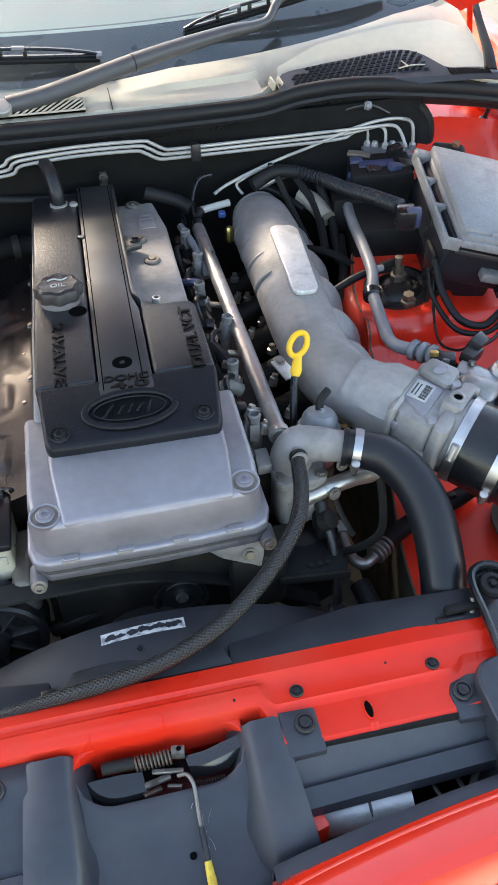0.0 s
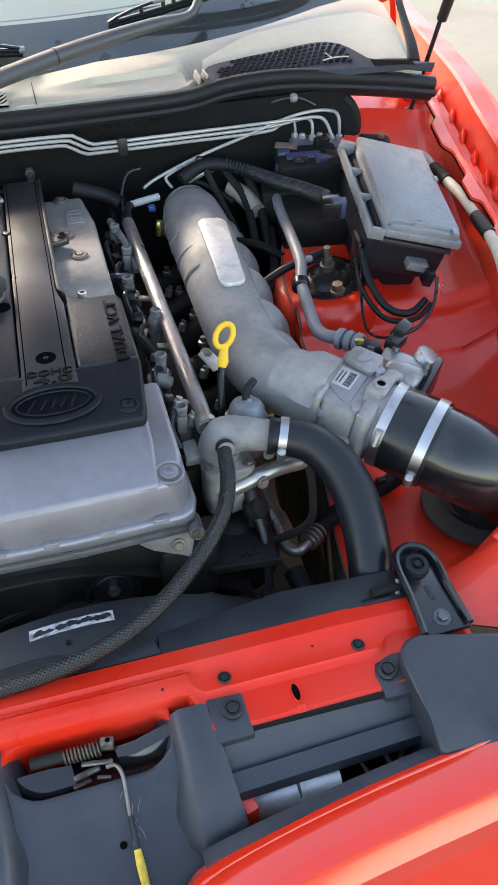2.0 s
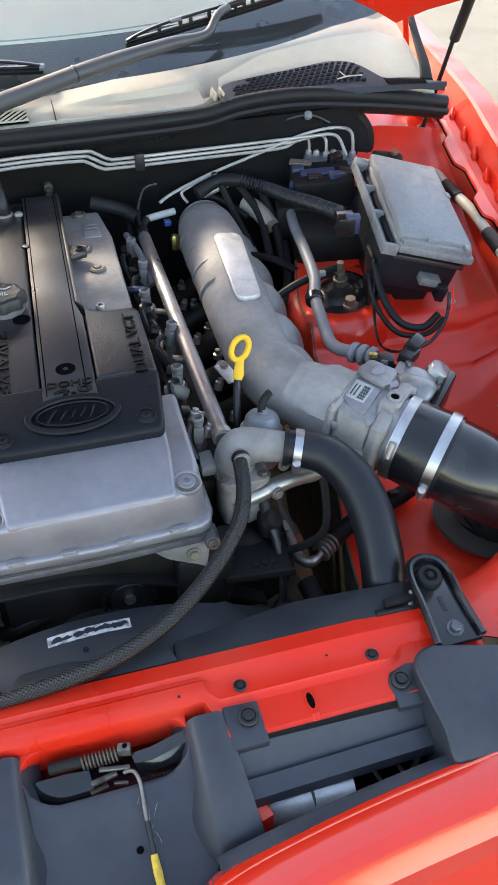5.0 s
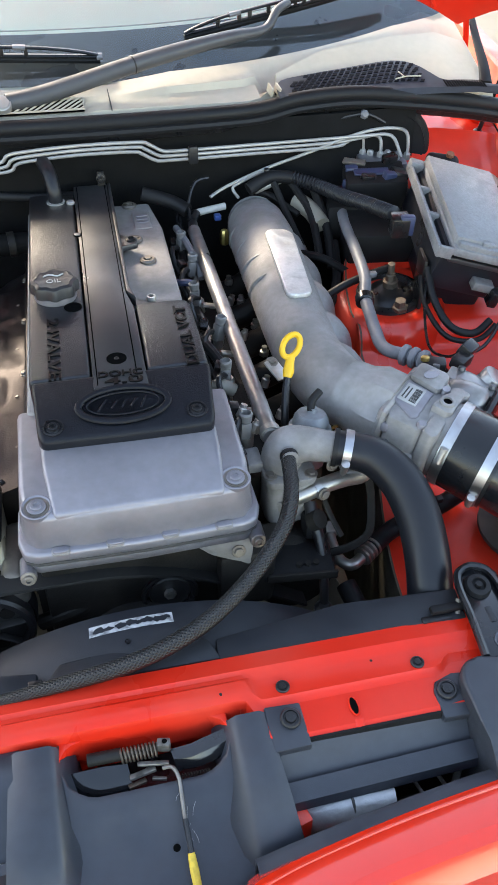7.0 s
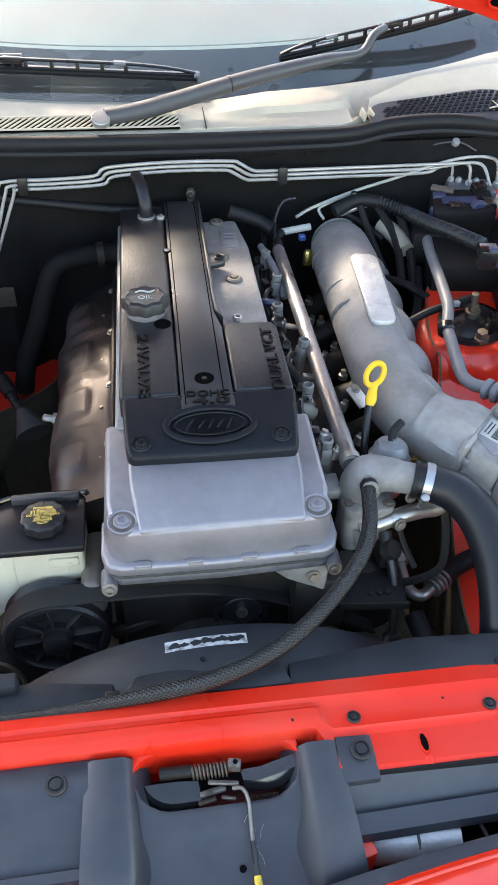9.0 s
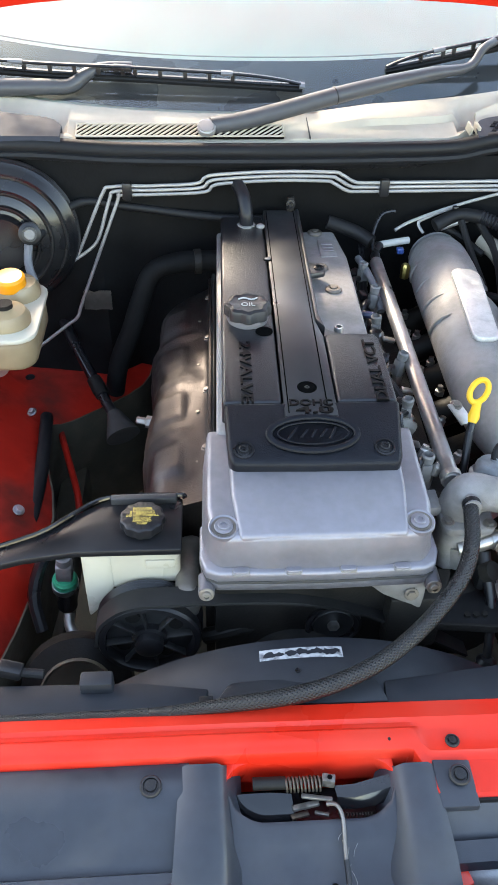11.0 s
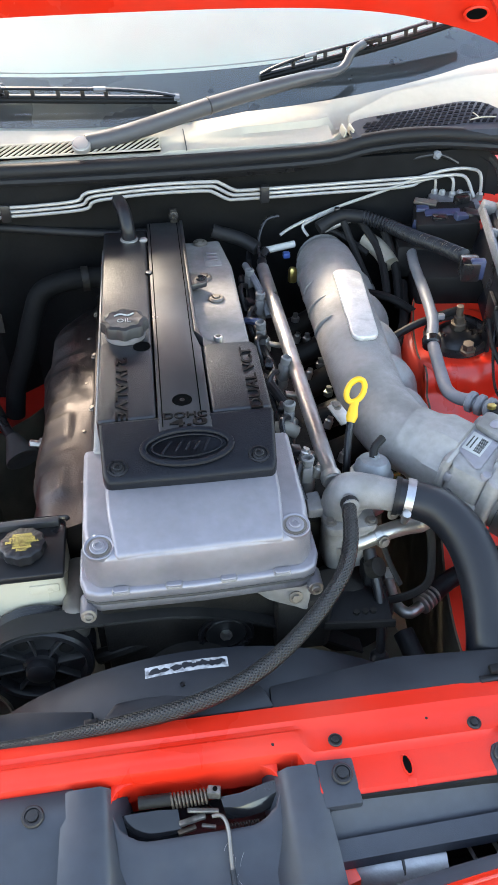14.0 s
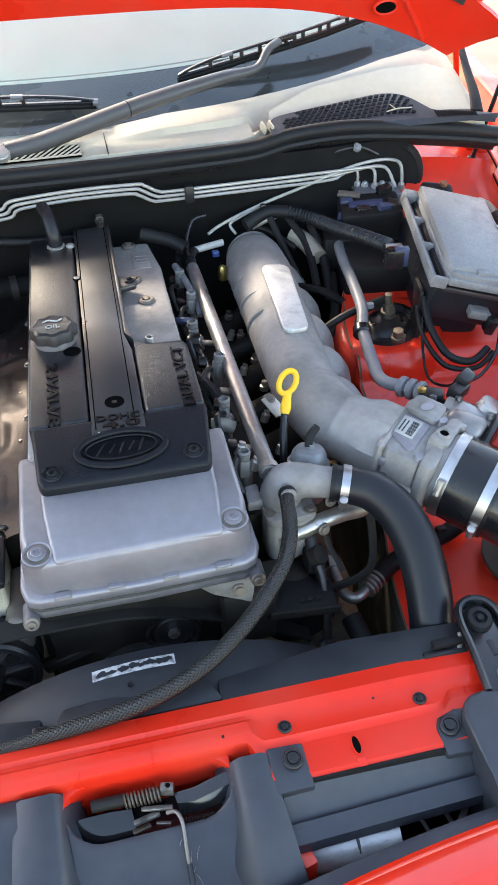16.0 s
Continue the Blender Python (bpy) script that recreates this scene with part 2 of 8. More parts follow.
# softer black for the shade in the holes drawn on the grille
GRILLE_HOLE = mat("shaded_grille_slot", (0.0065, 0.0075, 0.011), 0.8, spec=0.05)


# ---- builders ----
WORLD_OF = {}


def finish(bm, name, material, smooth=35.0):
    me = bpy.data.meshes.new(name)
    bmesh.ops.recalc_face_normals(bm, faces=bm.faces)
    bm.to_mesh(me)
    bm.free()
    me.materials.append(material)
    for p in me.polygons:
        p.use_smooth = True
    me.set_sharp_from_angle(angle=radians(smooth))
    return me


def thing(name, at, label, category, group="", kind=""):
    """A top-level Empty at the base of a thing; its parts are given in world coordinates."""
    ob = new(name)
    ob.empty_display_size = 0.02
    ob.location = at
    WORLD_OF[ob.name] = Matrix.Translation(at)
    return tagged(ob, label, category, group, kind)


def part(name, bm, material, parent, label="", smooth=35.0):
    ob = new(name, finish(bm, name, material, smooth) if isinstance(bm, bmesh.types.BMesh) else bm)
    ob.parent = parent
    ob.matrix_parent_inverse = WORLD_OF.get(parent.name, Matrix()).inverted()
    if label:
        ob["label"] = label
    return ob


def part_at(name, me, parent, m, label=""):
    """A part that shares a mesh built round the origin, laid at the pose m."""
    ob = new(name, me)
    ob.parent = parent
    ob.matrix_parent_inverse = WORLD_OF.get(parent.name, Matrix()).inverted()
    ob.matrix_basis = m
    WORLD_OF[ob.name] = m
    if label:
        ob["label"] = label
    return ob


def single(name, bm, material, label, category, group="", kind="", smooth=35.0):
    return tagged(new(name, finish(bm, name, material, smooth)), label, category, group, kind)


def bevel(bm, width, segs=2, angle=25.0):
    es = [e for e in bm.edges if len(e.link_faces) == 2 and e.calc_face_angle(0) > radians(angle)]
    if es and width > 0:
        bmesh.ops.bevel(bm, geom=es, offset=width, segments=segs, profile=0.5, affect="EDGES", clamp_overlap=True)
    return bm


def lift(bm, n0, m):
    bm.verts.ensure_lookup_table()
    for v in bm.verts[n0:]:
        v.co = m @ v.co


def box(c, s, b=0.0, m=None, bm=None, segs=2):
    """A bevelled box; m turns it before it is moved to c."""
    one = bmesh.new()
    bmesh.ops.create_cube(one, size=1.0)
    for v in one.verts:
        v.co = Vector((v.co.x * s[0], v.co.y * s[1], v.co.z * s[2]))
    bevel(one, b, segs)
    t = Matrix.Translation(c) @ (m or Matrix())
    for v in one.verts:
        v.co = t @ v.co
    return merge(bm, one) if bm is not None else one


def merge(bm, other):
    me = bpy.data.meshes.new("tmp")
    other.to_mesh(me)
    other.free()
    bm.from_mesh(me)
    bpy.data.meshes.remove(me)
    return bm


def slab(poly, z0, z1, b=0.002, bm=None, segs=2):
    """A prism over an outline in x, y; z0 and z1 are heights or functions of x, y."""
    one = bmesh.new()
    f0 = z0 if callable(z0) else (lambda x, y: z0)
    f1 = z1 if callable(z1) else (lambda x, y: z1)
    lo = [one.verts.new((x, y, f0(x, y))) for x, y in poly]
    hi = [one.verts.new((x, y, f1(x, y))) for x, y in poly]
    one.faces.new(lo[::-1])
    one.faces.new(hi)
    for i in range(len(poly)):
        j = (i + 1) % len(poly)
        one.faces.new((lo[i], lo[j], hi[j], hi[i]))
    bmesh.ops.recalc_face_normals(one, faces=one.faces)
    bevel(one, b, segs)
    return merge(bm, one) if bm is not None else one


def rounded(x0, y0, x1, y1, r, n=4):
    """A rectangle's outline with rounded corners."""
    out = []
    for cx, cy, a in ((x1 - r, y1 - r, 0), (x0 + r, y1 - r, 90), (x0 + r, y0 + r, 180), (x1 - r, y0 + r, 270)):
        for i in range(n + 1):
            t = radians(a + 90 * i / n)
            out.append((cx + r * math.cos(t), cy + r * math.sin(t)))
    return out


def curve(points, steps=8, closed=False):
    """Catmull-Rom through the points."""
    p = [Vector(q) for q in points]
    out, n = [], len(p)
    for i in range(n if closed else n - 1):
        if closed:
            a, b, c, d = (p[(i + k) % n] for k in (-1, 0, 1, 2))
        else:
            a, b, c, d = p[max(i - 1, 0)], p[i], p[i + 1], p[min(i + 2, n - 1)]
        for k in range(steps):
            t = k / steps
            out.append(0.5 * (2 * b + (c - a) * t + (2 * a - 5 * b + 4 * c - d) * t * t + (3 * b - a - 3 * c + d) * t ** 3))
    return out if closed else out + [p[-1]]


def tube(points, r, sides=12, steps=8, smooth=True, ends=True, bm=None, squash=1.0, wave=None):
    """A round tube along a smooth path. r: a radius, one for each given point, or a function of the length run."""
    path = curve(points, steps) if smooth else [Vector(q) for q in points]
    bm = bm or bmesh.new()
    uv = bm.loops.layers.uv.verify()
    if isinstance(r, (list, tuple)):
        m = len(points) - 1
        rr = []
        for i in range(len(path)):
            s = i / (len(path) - 1) * m
            k = min(int(s), m - 1)
            rr.append(r[k] + (r[k + 1] - r[k]) * (s - k))
    else:
        rr = [r] * len(path)
    up, run, rings = None, 0.0, []
    for i, p in enumerate(path):
        t = (path[min(i + 1, len(path) - 1)] - path[max(i - 1, 0)]).normalized()
        if up is None:
            up = Vector((0, 0, 1)) if abs(t.z) < 0.9 else Vector((0, 1, 0))
        up = (up - t * up.dot(t)).normalized()
        side = t.cross(up)
        if i:
            run += (p - path[i - 1]).length
        rad = rr[i] * (wave(run) if wave else 1.0)
        ring = []
        for k in range(sides):
            a = 2 * math.pi * k / sides
            ring.append(bm.verts.new(p + rad * (math.cos(a) * side + math.sin(a) * squash * up)))
        rings.append((ring, run))
    for (a, ra), (b, rb) in zip(rings, rings[1:]):
        for k in range(sides):
            f = bm.faces.new((a[k], a[(k + 1) % sides], b[(k + 1) % sides], b[k]))
            for lp, (u, v) in zip(f.loops, ((k, ra), (k + 1, ra), (k + 1, rb), (k, rb))):
                lp[uv].uv = (u / sides * 6, v * 100)
    if ends:
        bm.faces.new(rings[0][0][::-1])
        bm.faces.new(rings[-1][0])
    return bm


def aim(p, axis):
    """A frame at p whose z runs along the axis."""
    return Matrix.Translation(p) @ Vector(axis).to_track_quat("Z", "Y").to_matrix().to_4x4()


def lathe(profile, m=None, sides=24, bm=None, lobes=0, depth=0.0):
    """A turned shape: profile of (radius, height) round z, then laid at the pose m."""
    bm = bm or bmesh.new()
    m = m or Matrix()
    rings = []
    for r, z in profile:
        if r < 1e-6:
            rings.append([bm.verts.new(m @ Vector((0, 0, z)))])
            continue
        ring = []
        for k in range(sides):
            a = 2 * math.pi * k / sides
            q = r * (1 + depth * math.cos(lobes * a)) if lobes else r
            ring.append(bm.verts.new(m @ Vector((q * math.cos(a), q * math.sin(a), z))))
        rings.append(ring)
    for a, b in zip(rings, rings[1:]):
        for k in range(sides):
            q = [a[k % len(a)], a[(k + 1) % len(a)], b[(k + 1) % len(b)], b[k % len(b)]]
            q = list(dict.fromkeys(q))
            if len(q) > 2:
                bm.faces.new(q)
    for ring in (rings[0], rings[-1]):
        if len(ring) > 2:
            bm.faces.new(ring)
    return bm


def sheet(grid, thick, bm=None):
    """A curved plate from rows of points, with a thickness along z or its normal."""
    one = bmesh.new()
    vs = [[one.verts.new(p) for p in row] for row in grid]
    for a, b in zip(vs, vs[1:]):
        for i in range(len(a) - 1):
            one.faces.new((a[i], a[i + 1], b[i + 1], b[i]))
    bmesh.ops.recalc_face_normals(one, faces=one.faces)
    if thick:
        bmesh.ops.solidify(one, geom=one.faces[:], thickness=thick)
    return merge(bm, one) if bm is not None else one


def letters(text, size, m, depth=0.0008, bold=0.0, spacing=1.0):
    """Raised letters as a bmesh, centred on the pose m, reading along its x."""
    cu = bpy.data.curves.new("text", "FONT")
    cu.body, cu.size, cu.extrude, cu.offset = text, size, depth, bold
    cu.align_x, cu.align_y, cu.space_character = "CENTER", "CENTER", spacing
    ob = bpy.data.objects.new("text", cu)
    scene.collection.objects.link(ob)
    me = bpy.data.meshes.new_from_object(ob.evaluated_get(bpy.context.evaluated_depsgraph_get()))
    bm = bmesh.new()
    bm.from_mesh(me)
    bpy.data.objects.remove(ob)
    bpy.data.meshes.remove(me)
    bpy.data.curves.remove(cu)
    for v in bm.verts:
        v.co = m @ v.co
    return bm


def hex_bolt_mesh(name, r, h, material, washer=1.5, socket=True):
    """A flanged bolt head round the origin, its top along z."""
    bm = lathe([(r * washer, 0), (r * washer, h * 0.25), (r * washer * 0.95, h * 0.32), (r * 1.02, h * 0.34)], sides=20)
    lathe([(r, h * 0.3), (r, h * 0.92), (r * 0.88, h)], sides=6, bm=bm)
    if socket:
        lathe([(r * 0.45, h * 1.01), (r * 0.42, h * 0.6), (0, h * 0.6)], sides=6, bm=bm)
    return finish(bm, name, material, 30)


def cap_bolt_mesh(name, r, h, material):
    """A round head with a flange and a hexagon socket."""
    bm = lathe([(r * 1.55, 0), (r * 1.55, h * 0.3), (r * 1.45, h * 0.4), (r, h * 0.45), (r, h * 0.9), (r * 0.88, h), (r * 0.5, h), (r * 0.46, h * 0.6), (0, h * 0.55)], sides=20)
    return finish(bm, name, material, 30)


def plastic_screw_mesh(name, r, material):
    """A push fastener with a raised rim and a cross slot."""
    bm = lathe([(r, 0), (r, r * 0.18), (r * 0.9, r * 0.3), (r * 0.72, r * 0.3), (r * 0.66, r * 0.16), (r * 0.55, r * 0.16), (r * 0.5, r * 0.42), (0, r * 0.46)], sides=24)
    for a in (20, 110):
        box((0, 0, r * 0.45), (r * 0.7, r * 0.12, r * 0.06), 0, Matrix.Rotation(radians(a), 4, "Z"), bm)
    return finish(bm, name, material, 30)


def worm_clamp(p, axis, r, width, parent_thing, name="hose_clamp", material=None, screw=0.0):
    """A steel band round a hose, with its screw housing."""
    m = aim(p, axis)
    w = width / 2
    bm = lathe([(r, -w), (r + 0.0012, -w), (r + 0.0012, w), (r, w)], m, 40)
    band = part(name, bm, material or STEEL, parent_thing, "bright steel hose clamp")
    a = radians(screw)
    q = m @ Matrix.Rotation(a, 4, "Z") @ Matrix.Translation((r + 0.004, 0, 0)) @ Matrix.Rotation(radians(90), 4, "X")
    sb = lathe([(0.0045, -0.009), (0.0045, 0.006), (0.0052, 0.006), (0.0052, 0.012), (0.004, 0.0125), (0, 0.0125)], q, 10)
    part("clamp_screw", sb, STEEL_DULL, band)
    return band


# ---- ground and car body ----
def build_ground():
    bm = bmesh.new()
    bmesh.ops.create_grid(bm, x_segments=40, y_segments=40, size=60)
    for v in bm.verts:
        v.co.z = 0.004 * noise.noise(v.co * 0.7)
    single("ground", bm, CONCRETE, "pale sunlit sandy concrete yard", "ground", kind="structure")


def build_firewall():
    xs = [-0.80 + 0.05 * i for i in range(29)]
    rows = []
    for z in (0.25, 0.45, 0.60, 0.75, 0.88, 0.96, 1.02, 1.04):
        rows.append([(x, 0.745 + 0.012 * math.sin(9 * x + 7 * z) + (0.03 if z < 0.9 else 0) - (0.05 if abs(x - 0.02) > 0.32 and z < 0.9 else 0), z) for x in xs])
    bm = sheet(rows, 0.012)
    single("firewall", bm, FIREWALL, "black sound-deadened steel firewall behind the engine", "firewall", kind="structure")
    # added black disc stands for the dark arch in the firewall corner
    c = thing("bulkhead_disc", (0.573, 0.742, 0.971), "round black disc added for the dark arch at the firewall corner", "round cover")
    part("disc", lathe([(0.072, -0.02), (0.072, 0.004), (0.066, 0.010), (0.050, 0.012), (0.046, 0.006), (0, 0.006)], aim((0.566, 0.742, 0.968), (0, -1, 0.05)), 40), BLACK_MATTE, c)
    part("rim", lathe([(0.060, 0.010), (0.058, 0.014), (0.054, 0.012)], aim((0.566, 0.742, 0.968), (0, -1, 0.05)), 40), RUBBER, c)
    # added floor that blocks light from below the bay
    bm = box((0, 0.3, 0.28), (1.5, 1.3, 0.02), 0.004)
    single("undertray", bm, DUSTY_TRAY, "added dusty brown floor that keeps light out of the bay", "undertray", kind="structure")


def build_seal():
    pts = [(-0.78, 0.76, 1.01), (-0.60, 0.745, 1.045), (-0.42, 0.738, 1.055), (-0.24, 0.735, 1.046), (0.02, 0.735, 1.044), (0.19, 0.735, 1.046),
           (0.31, 0.735, 1.050), (0.38, 0.738, 1.062), (0.48, 0.74, 1.066), (0.59, 0.74, 1.056), (0.70, 0.745, 1.040), (0.78, 0.75, 1.024)]
    s = thing("bonnet_seal", (0, 0.735, 1.03), "black rubber bonnet seal along the top of the firewall", "rubber seal")
    part("bulb", tube(pts, 0.0135, 12, 6), RUBBER, s)
    low = [(x, y - 0.012, z - 0.013) for x, y, z in pts]
    part("lip", tube(low, 0.007, 8, 6), RUBBER, s)
    part("flange", tube([(x, y + 0.006, z - 0.022) for x, y, z in pts], 0.011, 8, 6), BLACK, s)


def cowl_back(x):
    """The line where the cowl meets the windscreen."""
    a = abs(x)
    return Vector((x, 0.835 + 0.16 * (a / 0.75) ** 2.2, 1.078 + 0.055 * (a / 0.75) ** 2.4))


def cowl_front(x):
    z = 1.058 + 0.012 * max(0, min(1, (x - 0.30) / 0.05)) + (0.0 if x < 0.5 else -0.16 * (x - 0.5) ** 1.3)
    return Vector((x, 0.752 + (0.02 if 0.335 < x < 0.66 else 0), z))


def build_cowl():
    c = thing("windscreen_cowl", (0, 0.79, 1.05), "pale silver plastic cowl below the windscreen", "windscreen cowl")
    cols = [-0.76 + 0.02 * i for i in range(77)]
    rows = []
    for k, s in enumerate((0.0, 0.03, 0.12, 0.45, 0.50, 0.56, 0.85, 1.0)):
        row = []
        for x in cols:
            a, b = cowl_front(x), cowl_back(x)
            p = a.lerp(b, s)
            if k == 0:
                p.z -= 0.018
            if s <= 0.45 and -0.33 < x < 0.03:
                p.z -= 0.006
            if 0.34 < abs(x) < 0.74 and 0.05 < s < 0.6:
                p.z -= 0.030
            # the ridge that rises towards the sides
            rise = max(0.0, min(1.0, (x - 0.08) / 0.10)) * max(0.0, min(1.0, (0.72 - x) / 0.1))
            if s >= 0.5:
                p.z += 0.010 * rise
            row.append(p)
        rows.append(row)
    part("panel", sheet(rows, 0.003), SILVER, c, smooth=50)
    part("panel_joint", box((0.066, 0.785, 1.066), (0.0016, 0.07, 0.004), 0.0, pose(0, 0, 0, 10)), GASKET, c)
    # a cowl drain lip at the notch
    for x in (0.336, 0.349):
        part("drain_rib", box((x, 0.752, 1.076), (0.0035, 0.020, 0.016), 0.0015, pose(0, 0, 0, 20, 0, 14)), SILVER, c)
    part("round_plug", lathe([(0.016, 0), (0.016, 0.004), (0.010, 0.009), (0, 0.011)], pose(-0.345, 0.752, 1.055, 25)), SILVER, c)
    return c


def slat_grille(name, x0, x1, f0, f1, pitch, bar, material, label):
    """Slanted slats between two edges, over a black sheet for the shade behind them."""
    g = thing(name, f0(0.5 * (x0 + x1)), label, "air grille")
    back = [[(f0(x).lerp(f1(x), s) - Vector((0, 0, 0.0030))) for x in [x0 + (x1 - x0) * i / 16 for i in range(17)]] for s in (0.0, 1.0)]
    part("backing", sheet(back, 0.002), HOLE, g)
    run = 3.2 * pitch
    for i in range(-3, int((x1 - x0) / pitch) + 1):
        xa = x0 + i * pitch
        s0, s1 = max(0.0, (x0 - xa) / run), min(1.0, (x1 - xa) / run)
        if s1 - s0 < 0.1:
            continue
        ends = [f0(xa + run * s).lerp(f1(xa + run * s), s) for s in (s0, s1)]
        part("slat", tube(ends, bar, 5, 1, False), material, g, smooth=20)
    edge = [f0(x0 + (x1 - x0) * i / 12) for i in range(13)] + [f1(x1 - (x1 - x0) * i / 12) for i in range(13)]
    part("rim", tube(edge + [edge[0]], bar, 6, 1, False), material, g)
    return g


def build_cowl_grilles():
    slat_grille("left_cowl_grille", -0.325, 0.022, lambda x: Vector((x, 0.757, 1.062)), lambda x: Vector((x, 0.790, 1.072 - 0.03 * max(0, x + 0.06))), 0.0106, 0.0017, SILVER,
                "silver plastic cowl grille with slanted slats")
    backs = [(0.345, 0.762, 1.078), (0.364, 0.777, 1.0863), (0.4189, 0.7885, 1.0906), (0.4744, 0.798, 1.094), (0.530, 0.808, 1.0974), (0.5746, 0.8134, 1.0992), (0.6045, 0.806, 1.0967), (0.6288, 0.784, 1.089), (0.650, 0.7546, 1.0786), (0.7014, 0.7431, 1.0745), (0.770, 0.735, 1.066)]
    smooth_back = curve(backs, 6)

    def back(x):
        for a, b in zip(smooth_back, smooth_back[1:]):
            if a.x <= x <= b.x:
                return a.lerp(b, (x - a.x) / (b.x - a.x))
        return smooth_back[-1].copy()

    def front(x):
        return Vector((x, 0.728, 1.0715 - 0.02 * max(0.0, x - 0.62)))

    cover = thing("right_cowl_grille", (0.52, 0.76, 1.08), "blue-black plastic cowl grille with small diamond holes", "air grille")
    xs = [0.347 + 0.012 * i for i in range(36)]
    part("plate", sheet([[front(x).lerp(back(x), k) + Vector((0, 0, dz)) for x in xs] for k, dz in ((0.0, -0.010), (0.05, -0.001), (0.5, 0.0), (0.94, 0.0), (1.0, -0.003), (1.03, -0.016))], 0.003), GRILLE, cover, smooth=40)
    # diamonds and slots laid on the plate, coloured for the shade inside them
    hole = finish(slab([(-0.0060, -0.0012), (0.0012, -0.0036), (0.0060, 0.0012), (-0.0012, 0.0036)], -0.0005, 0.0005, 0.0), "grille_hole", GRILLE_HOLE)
    n_up = Vector((0, -0.33, 0.94)).normalized()
    for j in range(6):
        for i in range(21):
            x = 0.376 + 0.0118 * i + 0.0059 * (j % 2)
            k = 0.28 + 0.115 * j
            top = back(x)
            if x > 0.616 or (x < 0.40 and k > 0.72) or top.y < 0.772:
                continue
            p = front(x).lerp(top, k)
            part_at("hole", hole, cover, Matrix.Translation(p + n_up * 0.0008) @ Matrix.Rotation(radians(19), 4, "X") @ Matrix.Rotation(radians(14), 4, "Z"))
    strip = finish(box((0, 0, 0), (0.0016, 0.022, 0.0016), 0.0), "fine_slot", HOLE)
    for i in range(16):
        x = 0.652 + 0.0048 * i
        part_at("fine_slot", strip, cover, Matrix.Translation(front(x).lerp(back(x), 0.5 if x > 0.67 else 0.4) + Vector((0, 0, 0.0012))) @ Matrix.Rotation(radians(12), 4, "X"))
    other = thing("left_cowl_corner", (-0.52, 0.76, 1.08), "black plastic corner of the windscreen cowl", "cowl cover")
    mirror = lambda q, dz: Vector((-q.x, q.y, q.z + dz))
    part("plate", sheet([[mirror(front(x).lerp(back(x), k), dz) for x in xs] for k, dz in ((0.0, -0.010), (0.05, -0.001), (0.5, 0.0), (0.94, 0.0), (1.0, -0.003), (1.03, -0.016))], 0.003), GRILLE, other, smooth=40)
    ends = (0.355, 0.45, 0.60, 0.66, 0.73)
    corner = [[back(x) + Vector((0, 0.000, -0.018)) for x in ends], [back(x) + Vector((0, 0.012, -0.009)) for x in ends],
              [(0.358, 0.80, 1.088), (0.45, 0.845, 1.110), (0.60, 0.880, 1.120), (0.69, 0.895, 1.120), (0.755, 0.90, 1.10)]]
    side = thing("cowl_corner_cover", (0.57, 0.82, 1.09), "pale silver plastic corner of the windscreen cowl", "cowl cover")
    part("panel", sheet(corner, 0.006), SILVER, side, smooth=40)
    part("pillar_seal", tube([(0.745, 0.765, 1.062), (0.752, 0.80, 1.085), (0.760, 0.86, 1.115), (0.772, 0.93, 1.150)], [0.012, 0.010, 0.008, 0.006], 10, 5, squash=0.5), RUBBER, side, "black rubber pillar seal")
    leaf = thing("dry_twig", (0.575, 0.775, 1.094), "dry broken twig lying on the cowl grille", "twig")
    part("stem", tube([(0.562, 0.752, 1.0825), (0.585, 0.757, 1.0845), (0.612, 0.758, 1.0835)], 0.0013, 5, 3), BEIGE, leaf)
    part("sprig", tube([(0.580, 0.756, 1.0845), (0.574, 0.772, 1.0885)], 0.001, 5, 2), BEIGE, leaf)


def build_windscreen():
    w = thing("windscreen", (0, 0.84, 1.08), "sloping car windscreen reflecting a pale sky", "windscreen")
    up = Vector((0, 0.885, 0.465))
    cols = [-0.76 + 0.04 * i for i in range(39)]

    def at(x, d):
        b = cowl_back(x)
        return b + Vector((0, 0.004, 0.004)) + up * d + Vector((0, 0.10 * (x / 0.76) ** 2 * d, 0))

    pane = part("pane", sheet([[at(x, d) for x in cols] for d in (-0.02, 0.2, 0.45, 0.7, 0.95)], 0), GLASS, w, "tinted glass", 60)
    pane.visible_shadow = False
    off = Vector((0, 0.004, -0.009))
    part("black_border", sheet([[at(x, d) + off for x in cols] for d in (-0.02, 0.05, 0.125)], 0.001), FRIT, w, "black ceramic border", 60)
    part("heater_line", tube([at(x, 0.135) + off for x in cols[4:-4]], 0.0012, 4, 1, False), LABEL, w)
    bm = sheet([[at(x, d) + Vector((0, 0.03, -0.035)) for x in cols[2:-2]] for d in (0.11, 0.3, 0.6, 0.9)], 0.003)
    single("sun_shade", bm, SHADE, "pale silvery sun shade behind the windscreen", "sun shade")
    bm = box((0, 1.35, 0.98), (1.45, 0.9, 0.05), 0.02)
    single("dashboard", bm, DASH, "dark dashboard top behind the windscreen", "dashboard")
    bm = box((0, 2.1, 1.43), (1.2, 0.9, 0.04), 0.018)
    single("car_roof", bm, RED, "red painted car roof", "car roof")


SHADE = mat("pale_sun_shade", (0.47, 0.56, 0.53), 0.6, 0, 8, 0.10, 0.1, 30)


